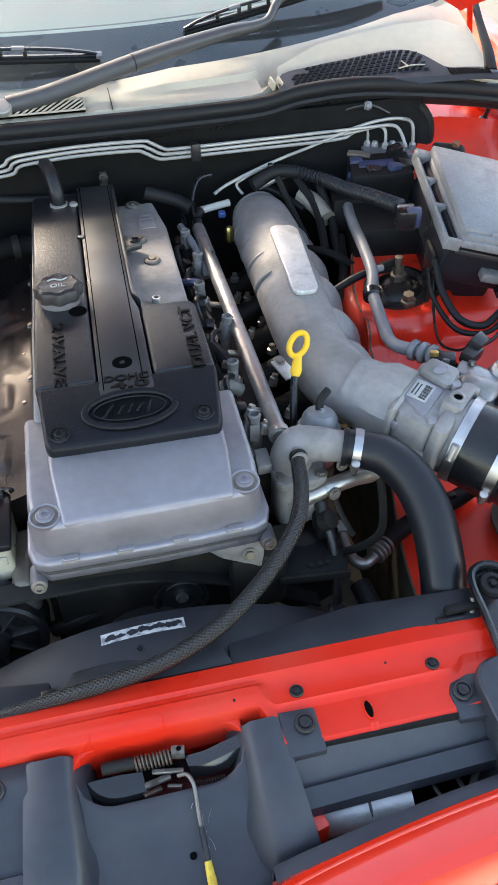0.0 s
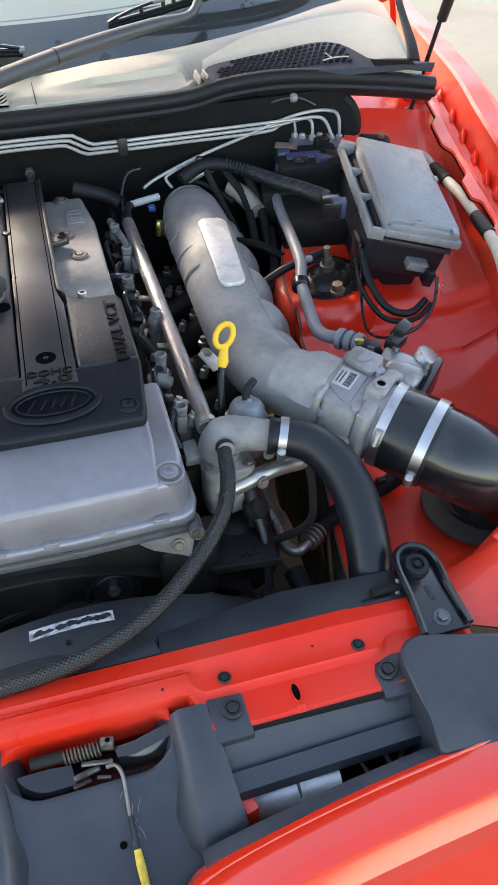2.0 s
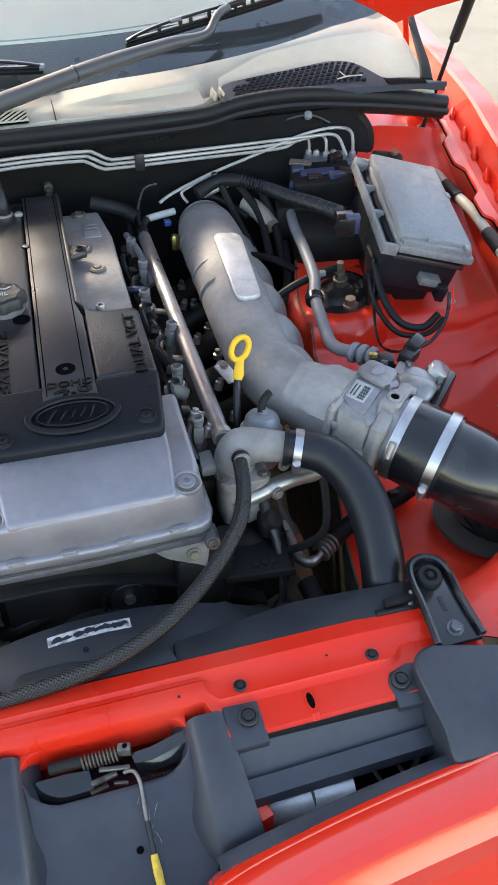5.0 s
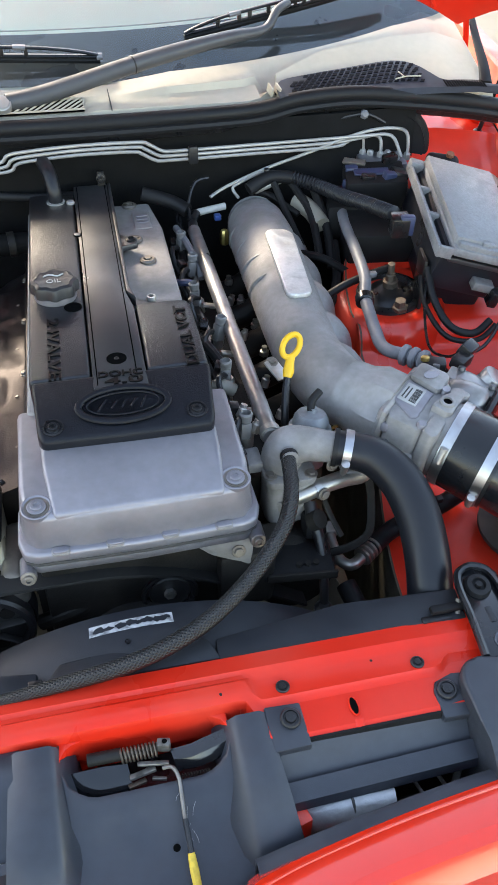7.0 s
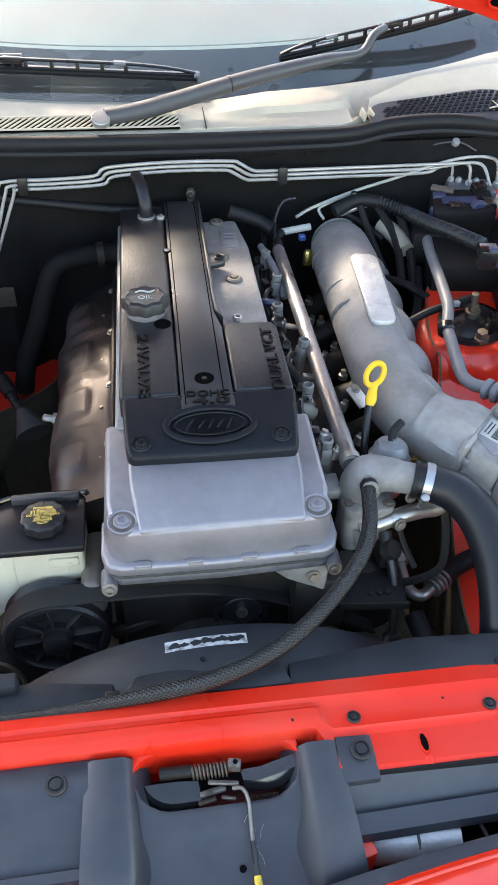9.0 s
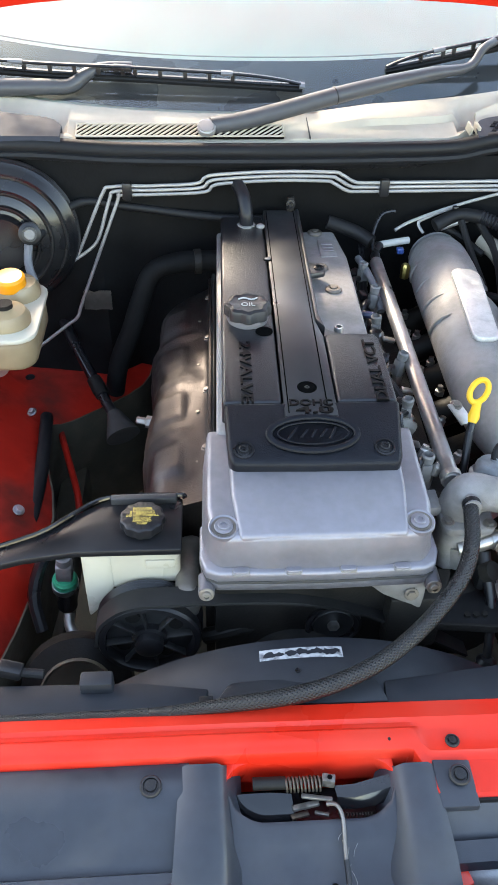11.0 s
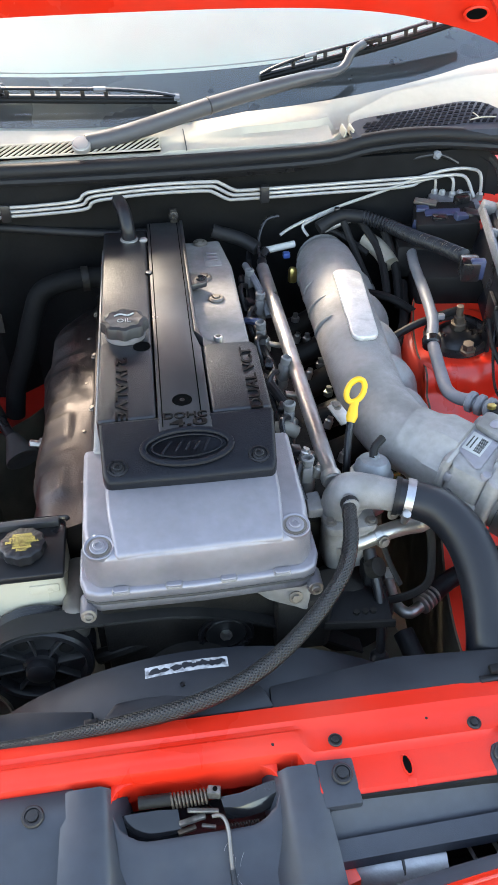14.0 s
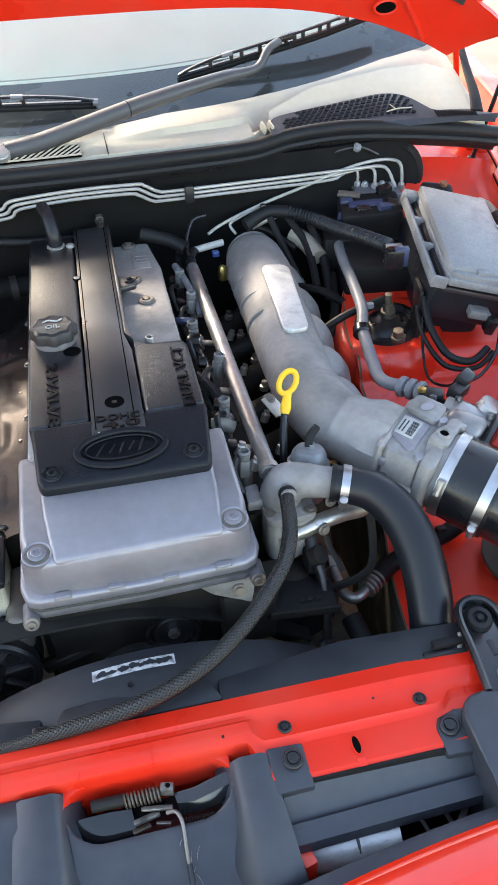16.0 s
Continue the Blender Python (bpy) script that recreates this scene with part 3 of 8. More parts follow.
def build_bonnet():
    b = thing("bonnet", (0, 0.75, 1.15), "raised red car bonnet with a black liner underneath", "car bonnet")
    up = Vector((0, -0.42, 0.9075))
    cols = [-0.78 + 0.04 * i for i in range(40)]

    def at(x, d):
        x *= min(0.80, 0.70 + 0.75 * d) / 0.78
        d *= 1.0 - 0.22 * min(1.0, d) * (x / 0.78) ** 2
        drop = 0.102 * (abs(x) / 0.7) ** 4
        return Vector((x, 0.87, 1.2565 - drop)) + up * d + Vector((0, -0.04 * (x / 0.7) ** 2, 0))

    part("skin", sheet([[at(x, d) + Vector((0, 0.02, 0.012)) for x in cols] for d in (0.0, 0.3, 0.7, 1.0, 1.27)], 0.004), RED, b, smooth=60)
    part("inner_frame", sheet([[at(x, d) + Vector((0, -0.002, 0.0)) for x in cols] for d in (0.0, 0.02, 0.06, 0.12)], 0.012), RED, b, "red painted inner frame", 60)
    part("liner", sheet([[at(x, d) + Vector((0, -0.012, -0.006)) for x in cols[2:-2]] for d in (0.10, 0.3, 0.7, 1.0, 1.22)], 0.006), LINER, b, "black insulating liner", 60)
    # oval black disc drawn for the shade in the access hole
    part("access_hole", lathe([(0.019, 0), (0.019, 0.0015), (0, 0.0015)], Matrix.Translation(at(0.612, 0.035) + Vector((0, -0.0165, -0.006))) @ Matrix.Rotation(radians(110), 4, "X") @ Matrix.Diagonal((0.95, 0.50, 1, 1)), 24), HOLE, b, "dark oval access hole")
    part("hole_rim", tube([at(0.612, 0.035) + Vector((0.0205 * math.cos(t * 0.2618), -0.0165 - 0.004 * math.sin(t * 0.2618), -0.006 + 0.0112 * math.sin(t * 0.2618))) for t in range(25)], 0.0028, 8, 1, False), RED, b)
    part("edge_bead", tube([at(x, 0.0) + Vector((0, -0.008, 0.002)) for x in cols], 0.006, 8, 1, False), RED, b)
    part("stiffener", tube([at(0.60 + 0.02 * i, 0.075 - 0.012 * i) + Vector((0, -0.014, -0.004)) for i in range(7)], 0.005, 8, 1, False), RED, b)
    return b


def build_hinge(sx):
    h = BONNET
    arm = part("hinge", tube([(0.777 * sx, 0.93, 1.00), (0.774 * sx, 0.92, 1.07), (0.745 * sx, 0.885, 1.15)], 0.006, 8, 6, squash=0.5), RED, h, "red painted hinge")
    part("hinge_plate", box((0.780 * sx, 0.88, 0.99), (0.02, 0.10, 0.05), 0.006), RED, h)
    part_at("bolt", HINGE_BOLT, h, pose(0.768 * sx, 0.86, 1.005, 0, -60 * sx, 0))
    part_at("bolt", HINGE_BOLT, h, pose(0.768 * sx, 0.905, 1.005, 0, -60 * sx, 0))


HINGE_BOLT = hex_bolt_mesh("hinge_bolt", 0.006, 0.006, RED)


def build_fenders():
    f = thing("right_fender", (0.75, 0.4, 0.9), "red painted front fender with its gutter beside the engine bay", "car fender")
    inner = [[(0.565, 0.775, 0.985), (0.66, 0.775, 0.985), (0.74, 0.775, 0.975), (0.79, 0.775, 0.965), (0.812, 0.775, 0.975)],
             [(0.575, 0.735, 0.965), (0.66, 0.735, 0.950), (0.73, 0.735, 0.935), (0.78, 0.735, 0.94), (0.800, 0.735, 0.967)],
             [(0.57, 0.64, 0.885), (0.66, 0.64, 0.905), (0.72, 0.64, 0.905), (0.765, 0.64, 0.915), (0.778, 0.64, 0.957)],
             [(0.447, 0.575, 0.856), (0.555, 0.575, 0.866), (0.67, 0.575, 0.878), (0.75, 0.575, 0.890), (0.765, 0.575, 0.947)],
             [(0.412, 0.505, 0.842), (0.55, 0.50, 0.842), (0.66, 0.50, 0.850), (0.738, 0.50, 0.865), (0.752, 0.50, 0.938)],
             [(0.396, 0.430, 0.826), (0.53, 0.43, 0.826), (0.66, 0.43, 0.830), (0.731, 0.43, 0.846), (0.739, 0.43, 0.929)],
             [(0.401, 0.407, 0.8175), (0.53, 0.400, 0.8175), (0.66, 0.390, 0.8185), (0.720, 0.381, 0.8324), (0.728, 0.381, 0.9245)],
             [(0.401, 0.392, 0.8130), (0.53, 0.385, 0.8130), (0.66, 0.375, 0.8140), (0.720, 0.366, 0.8290), (0.728, 0.366, 0.9230)],
             [(0.401, 0.381, 0.7970), (0.53, 0.374, 0.7970), (0.66, 0.364, 0.7980), (0.720, 0.355, 0.8170), (0.728, 0.355, 0.9219)],
             [(0.401, 0.375, 0.7780), (0.53, 0.368, 0.7780), (0.66, 0.358, 0.7790), (0.720, 0.349, 0.8028), (0.728, 0.349, 0.9213)],
             [(0.401, 0.358, 0.7680), (0.53, 0.351, 0.7680), (0.66, 0.341, 0.7690), (0.720, 0.332, 0.7953), (0.728, 0.332, 0.9196)],
             [(0.401, 0.332, 0.7510), (0.53, 0.325, 0.7510), (0.66, 0.315, 0.7520), (0.720, 0.306, 0.7825), (0.728, 0.306, 0.9170)],
             [(0.392, 0.300, 0.730), (0.52, 0.300, 0.733), (0.65, 0.300, 0.742), (0.706, 0.30, 0.78), (0.715, 0.30, 0.915)],
             [(0.385, 0.24, 0.700), (0.50, 0.24, 0.698), (0.63, 0.24, 0.705), (0.690, 0.24, 0.75), (0.702, 0.24, 0.910)],
             [(0.35, 0.10, 0.668), (0.46, 0.10, 0.675), (0.585, 0.10, 0.685), (0.645, 0.10, 0.73), (0.665, 0.10, 0.895)],
             [(0.33, -0.02, 0.660), (0.42, -0.02, 0.670), (0.52, -0.03, 0.685), (0.575, -0.03, 0.74), (0.60, -0.03, 0.865)],
             [(0.33, -0.085, 0.68), (0.385, -0.095, 0.70), (0.44, -0.10, 0.745), (0.475, -0.095, 0.785), (0.54, -0.08, 0.84)],
             [(0.34, -0.115, 0.75), (0.37, -0.125, 0.772), (0.41, -0.135, 0.784), (0.47, -0.13, 0.792), (0.55, -0.12, 0.815)],
             [(0.34, -0.17, 0.765), (0.37, -0.19, 0.770), (0.42, -0.215, 0.772), (0.48, -0.22, 0.778), (0.55, -0.22, 0.79)]]
    smooth_rows = []
    for col in range(5):
        smooth_rows.append(curve([r[col] for r in inner], 5))
    part("inner_panel", sheet(smooth_rows, 0.003), RED_DUSTY, f, "dusty red inner wing panel", 40)
    side = [q for q in smooth_rows[0] if 0.29 < q[1] < 0.62]
    part("tower_side", sheet([[(q[0] - 0.0045, q[1], q[2] - 0.001) for q in side], [(q[0] - 0.007, q[1], q[2] - 0.11) for q in side]], 0.002), RED_DUSTY, f, "red side of the strut tower")
    low = [smooth_rows[0], [(q.x - 0.005, q.y, 0.35) for q in smooth_rows[0]]]
    part("inner_wall", sheet(low, 0.003), DUSTY_TRAY, f, "dusty brown wall under the wing")
    ridge = [(0.55, -0.12, 0.825), (0.60, -0.03, 0.865), (0.665, 0.10, 0.895), (0.702, 0.24, 0.910), (0.735, 0.40, 0.926), (0.752, 0.50, 0.938), (0.778, 0.64, 0.957), (0.812, 0.80, 0.976), (0.860, 1.05, 0.985), (0.905, 1.32, 0.995), (0.96, 1.70, 1.0)]
    rear = [[(0.50, 0.776, 0.975), (0.60, 0.776, 0.972), (0.70, 0.776, 0.966), (0.79, 0.776, 0.962), (0.808, 0.776, 0.972)], [(0.50, 0.90, 0.985), (0.60, 0.90, 0.985), (0.72, 0.90, 0.985), (0.81, 0.90, 0.972), (0.832, 0.90, 0.980)], [(0.55, 1.10, 1.0), (0.66, 1.10, 1.01), (0.77, 1.10, 1.01), (0.85, 1.10, 0.98), (0.872, 1.10, 0.988)], [(0.60, 1.4, 1.0), (0.70, 1.4, 1.01), (0.83, 1.4, 1.02), (0.90, 1.4, 0.99), (0.92, 1.4, 1.0)]]
    part("hinge_shelf", sheet(rear, 0.003), RED, f, "red shelf under the bonnet hinge", 40)
    grid = []
    for dx, dz in ((-0.004, -0.012), (0.0, 0.0), (0.016, 0.001), (0.019, -0.004), (0.030, 0.020), (0.036, 0.045), (0.042, 0.049), (0.078, 0.046), (0.082, 0.043), (0.11, 0.02), (0.15, -0.08), (0.17, -0.5)):
        grid.append(curve([(x + dx, y, z + dz) for x, y, z in ridge], 5))
    part("outer_panel", sheet(grid, 0.002), RED, f, "glossy red outer skin", 30)
    # a folded flange that overlaps the inner panel, with a black strip for the shade at its edge
    run = curve(ridge[1:9], 14)
    lip, gap = [[], [], [], []], [[], []]
    for i, q in enumerate(run):
        wob = 0.007 * max(-1.0, min(1.0, 3.0 * math.sin(i * 2 * math.pi / 19.0)))
        for k, (dx, dz) in enumerate(((-0.004, 0.010), (-0.010, 0.0125), (-0.024 + wob, 0.010), (-0.025 + wob, 0.005))):
            lip[k].append((q.x + dx, q.y, q.z + dz))
        for k, dx in enumerate((-0.0215, -0.0275)):
            gap[k].append((q.x + dx + wob, q.y, q.z + 0.0055))
    part("flange", sheet(lip, 0.0015), RED_DUSTY, f, "folded red flange", 25)
    part("flange_shade", sheet(gap, 0.001), HOLE, f, "black strip for the shade under the flange")
    # pressed tabs along the gutter
    tab = finish(slab([(-0.003, -0.012), (0.003, -0.012), (0.003, 0.012), (-0.003, 0.012)], -0.004, lambda x, y: 0.002 + 0.6 * (y + 0.012), 0.001), "tab", RED)
    for i, (x, y, z) in enumerate(curve(ridge[1:-1], 2)):
        part_at("gutter_tab", tab, f, pose(x + 0.014, y, z + 0.002, 0, 25, -14))
    screw = finish(lathe([(0.006, 0), (0.005, 0.003), (0, 0.0035)], sides=12), "screw", STEEL_DULL)
    part_at("screw", screw, f, pose(0.640, 0.380, 0.8265))
    part_at("screw", screw, f, pose(0.66, 0.22, 0.722))
    # left side, seen past the power steering tank
    g = thing("left_fender", (-0.6, 0.4, 0.8), "red painted inner wing on the driver's side", "car fender")
    rows = [[(-0.80, 0.80, 0.97), (-0.62, 0.80, 0.80), (-0.50, 0.80, 0.66), (-0.22, 0.83, 0.60)],
            [(-0.78, 0.70, 0.96), (-0.60, 0.70, 0.78), (-0.49, 0.70, 0.64), (-0.243, 0.705, 0.595)],
            [(-0.74, 0.58, 0.95), (-0.58, 0.58, 0.77), (-0.44, 0.60, 0.642), (-0.365, 0.588, 0.60)],
            [(-0.72, 0.50, 0.945), (-0.57, 0.50, 0.765), (-0.43, 0.50, 0.655), (-0.405, 0.51, 0.632)],
            [(-0.70, 0.26, 0.93), (-0.55, 0.26, 0.76), (-0.385, 0.30, 0.660), (-0.362, 0.30, 0.632)],
            [(-0.67, 0.08, 0.92), (-0.52, 0.08, 0.76), (-0.40, 0.08, 0.66), (-0.385, 0.08, 0.63)],
            [(-0.60, -0.10, 0.88), (-0.50, -0.10, 0.78), (-0.43, -0.10, 0.72), (-0.42, -0.10, 0.68)]]
    cols = [curve([r[c] for r in rows], 4) for c in range(4)]
    # the wing's shade is put into its paint, along with the grime
    part("inner_panel", sheet(cols, 0.003), RED_GRIMY_SHADED, g, "grimy red inner wing panel, coloured darker for its shade", 40)
    edge = curve([r[3] for r in rows], 4)
    part("lower_wall", sheet([edge, [Vector((p.x - 0.006, p.y, 0.33)) for p in edge]], 0.003), DUSTY_TRAY, g, "dusty brown wall under the wing")
    part("chassis_rail", box((-0.375, 0.30, 0.44), (0.05, 0.8, 0.08), 0.01), DUSTY_TRAY, g)
    part("outer_panel", sheet([[(-0.86, 1.05, 0.985), (-0.78, 0.65, 0.97), (-0.68, 0.22, 0.95), (-0.60, -0.14, 0.87)], [(-1.0, 1.05, 0.6), (-0.95, 0.65, 0.6), (-0.88, 0.22, 0.6), (-0.8, -0.14, 0.6)]], 0.002), RED, g)
    hole = finish(lathe([(0.009, 0), (0.009, 0.0012), (0.006, 0.0014), (0, 0.001)], sides=14), "hole_rim", BLACK)
    part_at("grommet", hole, g, pose(-0.445, 0.655, 0.652))
    nut = hex_bolt_mesh("bright_nut", 0.006, 0.007, STEEL)
    part_at("bolt", nut, g, pose(-0.425, 0.545, 0.652, 10, -20, 0), "bright zinc bolt")
    part_at("bolt", nut, g, pose(-0.402, 0.27, 0.676, 10, 30, 0), "bright zinc bolt")


# ---- front end ----
def build_rail():
    r = thing("radiator_support_panel", (0, -0.18, 0.70), "red painted radiator support panel across the front", "body panel")
    left = [(-0.149, 0.745), (-0.147, 0.784), (-0.150, 0.790), (-0.169, 0.792), (-0.1725, 0.7885), (-0.177, 0.7885), (-0.181, 0.792), (-0.188, 0.7915), (-0.192, 0.791), (-0.196, 0.790), (-0.200, 0.787), (-0.2035, 0.780), (-0.206, 0.745)]
    right = [(-0.149, 0.745), (-0.147, 0.784), (-0.150, 0.790), (-0.169, 0.792), (-0.1725, 0.7905), (-0.177, 0.7880), (-0.181, 0.7865), (-0.2035, 0.7870), (-0.2065, 0.7835), (-0.211, 0.7812), (-0.243, 0.7795), (-0.250, 0.775), (-0.253, 0.74)]
    xs = [-0.70 + 0.02 * i for i in range(38)] + [0.066, 0.072, 0.077, 0.082, 0.088, 0.095] + [0.11 + 0.02 * i for i in range(9)] + [0.280, 0.286, 0.292, 0.30, 0.32, 0.34, 0.36, 0.38]

    def lean(x):
        return -0.010 * max(0.0, (x + 0.1)) - 0.03 * max(0.0, x - 0.25)

    def mixed(k, x):
        q = max(0.0, min(1.0, (x - 0.070) / 0.020))
        q = q * q * (3 - 2 * q)
        y = left[k][0] * (1 - q) + right[k][0] * q
        z = left[k][1] * (1 - q) + right[k][1] * q
        if k in (7, 8, 9):
            y += 0.013 * max(0.0, min(1.0, (x - 0.277) / 0.012)) * q
        return (x, y + lean(x), z)

    part("panel", sheet([[mixed(k, x) for x in xs] for k in range(len(left))], 0.0025), RED, r, smooth=24)
    part("slot", lathe([(0.0, 0), (0.0095, 0), (0.0095, 0.001), (0, 0.001)], pose(0.177, -0.229, 0.7808) @ Matrix.Diagonal((0.40, 1, 1, 1)), 20), HOLE, r, "dark slot")
    part("slot_rim", tube([Vector((0.177 + 0.0044 * math.cos(t * 0.5236), -0.229 + 0.0104 * math.sin(t * 0.5236), 0.7814)) for t in range(13)], 0.0009, 6, 1, False), RED, r)
    part("slot_channel", tube([(0.1775, -0.243, 0.7800), (0.1775, -0.250, 0.7770)], 0.0045, 8, 2, squash=0.4), RED, r)
    # rounded corners where the panel runs round the latch opening
    for x0, sx in ((-0.113, 1), (0.051, -1)):
        arc = [(x0, -0.1975), (x0 + 0.022 * sx, -0.1975)] + [(x0 + sx * (0.022 - 0.022 * math.sin(a)), -0.2045 - 0.022 * (1 - math.cos(a))) for a in (0, 0.4, 0.8, 1.2, 1.57)]
        if sx < 0:
            arc = arc[::-1]
        part("corner_web", slab(arc, 0.750, 0.7765, 0.002), RED, r)
    for x, y in ((0.112, -0.196), (0.256, -0.199)):
        part_at("screw", SMALL_SCREW, r, pose(x, y, 0.7870), "black push fastener")
    part("chip", lathe([(0.0022, 0), (0, 0.0003)], pose(0.049, -0.193, 0.7912) @ Matrix.Diagonal((0.7, 1, 1, 1)), 8), GRIME, r)
    part("chip", lathe([(0.0016, 0), (0, 0.0003)], pose(0.21, -0.186, 0.7869), 8), GRIME, r)
    part("faded_stamp", slab(rounded(0.283, -0.184, 0.305, -0.179, 0.002), 0.786, 0.7873, 0.0003), STAMP, r, "faded ink stamp")
    back = lambda x: 0.024 if -0.116 < x < 0.054 else 0.0
    front = [[(x, -0.204 + back(x) + lean(x) - 0.046 * min(1.0, max(0.0, (x - 0.075) / 0.02)), 0.778) for x in xs], [(x, -0.212 + back(x) + lean(x) - 0.05 * min(1.0, max(0.0, (x - 0.075) / 0.02)), 0.60) for x in xs]]
    split = sum(1 for x in xs if x < 0.0945)
    part("front_face", sheet([row[:split] for row in front], 0.0025), RED_DUSTY, r)
    # this stretch is coloured black for the shade inside the grille opening
    part("shaded_face", sheet([row[split - 1:] for row in front], 0.0025), BLACK_MATTE, r, "lower front of the panel, blackened for the shade in the opening")


STAMP = mat("faded_stamp_ink", (0.38, 0.05, 0.03), 0.5, 0, 400, 0.5)
SMALL_SCREW = plastic_screw_mesh("small_screw", 0.0072, BLACK)
BIG_SCREW = plastic_screw_mesh("big_screw", 0.0104, BLACK)


def build_tray():
    t = thing("grille_cover", (0, -0.28, 0.70), "grey-black plastic cover over the top of the grille", "plastic cover")
    # left shelf: a top that falls away to a ledge
    prof = [(-0.199, 0.772), (-0.201, 0.780), (-0.208, 0.783), (-0.232, 0.781), (-0.246, 0.772), (-0.284, 0.750), (-0.289, 0.747), (-0.292, 0.752), (-0.301, 0.750), (-0.304, 0.735)]
    part("left_shelf", sheet([[(x, y + 0.004 * (x + 0.15), z) for x in (-0.62, -0.50, -0.40, -0.30, -0.22, -0.165, -0.148)] for y, z in prof], 0.004), PLASTIC_TRAY, t)

    def post(inner, outer, y0, y1):
        """A rounded post beside the latch opening; it widens and falls towards the front."""
        s = 1 if inner > outer else -1
        rows = []
        for f, w, drop in ((0.0, 0.0, 0.0), (0.06, 0.001, 0.0), (0.35, 0.003, 0.002), (0.62, 0.006, 0.010), (0.85, 0.010, 0.030), (1.0, 0.012, 0.062)):
            y = y0 + (y1 - y0) * f
            top = 0.787 - 0.06 * (y0 - y) - drop
            low = 0.0 if f > 0 else 0.018
            rows.append([(outer - s * (0.004 + w), y, 0.715), (outer - s * w, y, top - 0.006 - low), (outer + s * 0.007, y, top - low), (inner - s * 0.009, y, top - low),
                         (inner - s * 0.002, y, top - 0.005 - low), (inner + s * 0.004, y, top - 0.018), (inner + s * 0.014, y, top - 0.030), (inner + s * 0.016, y, 0.700)])
        return sheet(rows, 0.003)

    part("left_post", post(-0.112, -0.157, -0.199, -0.345), PLASTIC_TRAY, t, smooth=50)
    part("right_post", post(0.050, 0.089, -0.208, -0.345), PLASTIC_TRAY, t, smooth=50)
    # the sunk middle under the latch, with rounded corners to its opening
    arc = []
    for i in range(21):
        x = -0.114 + 0.166 * i / 20
        e = abs((x + 0.031) / 0.083)
        f = max(0.0, min(1.0, (e - 0.55) / 0.45))
        edge = -0.2565 + 0.036 * (1 - math.sqrt(max(0.0, 1 - f * f)))
        lift_z = 0.010 * f * f
        arc.append([(x, edge + 0.002, 0.756 + lift_z), (x, edge, 0.7635 + lift_z), (x, edge - 0.006, 0.7645 + lift_z), (x, -0.275, 0.754 + 0.3 * lift_z), (x, -0.30, 0.738), (x, -0.36, 0.716), (x, -0.42, 0.690)])
    part("middle", sheet([list(c) for c in zip(*arc)], 0.003), PLASTIC_TRAY, t, smooth=50)
    random.seed(21)
    for i in range(9):
        x, y = random.uniform(-0.010, 0.010), random.uniform(-0.300, -0.262)
        sx, sy = random.uniform(-0.005, 0.005), random.uniform(-0.012, -0.004)
        drop = lambda v: (0.7645 + (v + 0.2625) * 0.84) if v > -0.275 else (0.754 + (v + 0.275) * 0.64) if v > -0.30 else (0.738 + (v + 0.30) * 0.367)
        part("scuff", tube([(x, y, drop(y) + 0.0033), (x + sx * 0.7, y + sy * 0.5, drop(y + sy * 0.5) + 0.0033), (x + sx, y + sy, drop(y + sy) + 0.0032)], 0.00016, 4, 3), PIPE_GREY, t)
    part("drain_hole", lathe([(0.0035, 0), (0.0035, 0.0012), (0, 0.0012)], pose(-0.016, -0.306, 0.7362, 20), 12), HOLE, t)
    # right shelf: two screw ears, a sloping web and a bar over the opening
    part("right_web", sheet([[(x, y + 0.02 * (x - 0.1), z) for x in (0.094, 0.15, 0.2, 0.25, 0.305)] for y, z in ((-0.2455, 0.7765), (-0.250, 0.776), (-0.270, 0.757), (-0.2785, 0.750), (-0.2795, 0.7515))], 0.003), PLASTIC_TRAY, t)
    part("left_ear", slab([(0.088, -0.212), (0.1245, -0.214), (0.1255, -0.258), (0.088, -0.258)], 0.768, lambda x, y: 0.7838 + 0.25 * min(0, y + 0.235), 0.002), PLASTIC_TRAY, t)
    part("right_ear", slab([(0.2610, -0.232), (0.2660, -0.222), (0.2860, -0.216), (0.305, -0.218), (0.305, -0.262), (0.2620, -0.260)], 0.768, lambda x, y: 0.7838 + 0.25 * min(0, y + 0.235), 0.002), PLASTIC_TRAY, t)
    part("bar", sheet([[(x, y + 0.02 * (x - 0.1), z) for x in (0.09, 0.15, 0.2, 0.25, 0.305)] for y, z in ((-0.278, 0.753), (-0.2795, 0.7565), (-0.296, 0.748), (-0.298, 0.735))], 0.003), PLASTIC_TRAY, t)
    blk = slab([(0.288, -0.236), (0.292, -0.222), (0.300, -0.214), (0.317, -0.210), (0.40, -0.233), (0.60, -0.29), (0.60, -0.37), (0.36, -0.335), (0.292, -0.326), (0.289, -0.30)], 0.66, lambda x, y: 0.799 + 0.05 * (y + 0.21) - (0.028 if y < -0.31 else 0), 0.009, segs=4)
    part("right_block", blk, PLASTIC_TRAY, t, smooth=50)
    part("front_lip", sheet([[(x, y + d, z + h) for x, y, z in curve([(0.05, -0.352, 0.752), (0.10, -0.345, 0.756), (0.20, -0.332, 0.757), (0.30, -0.324, 0.760), (0.42, -0.322, 0.764)], 5)] for d, h in ((0.014, -0.03), (0.014, -0.001), (0.008, 0.002), (-0.012, 0.0))], 0.003), PLASTIC_TRAY, t)
    for x, y, z in ((0.111, -0.230, 0.7840), (0.274, -0.234, 0.7840), (-0.184, -0.226, 0.7822)):
        part_at("screw", BIG_SCREW, t, pose(x, y, z, 8), "black push fastener")
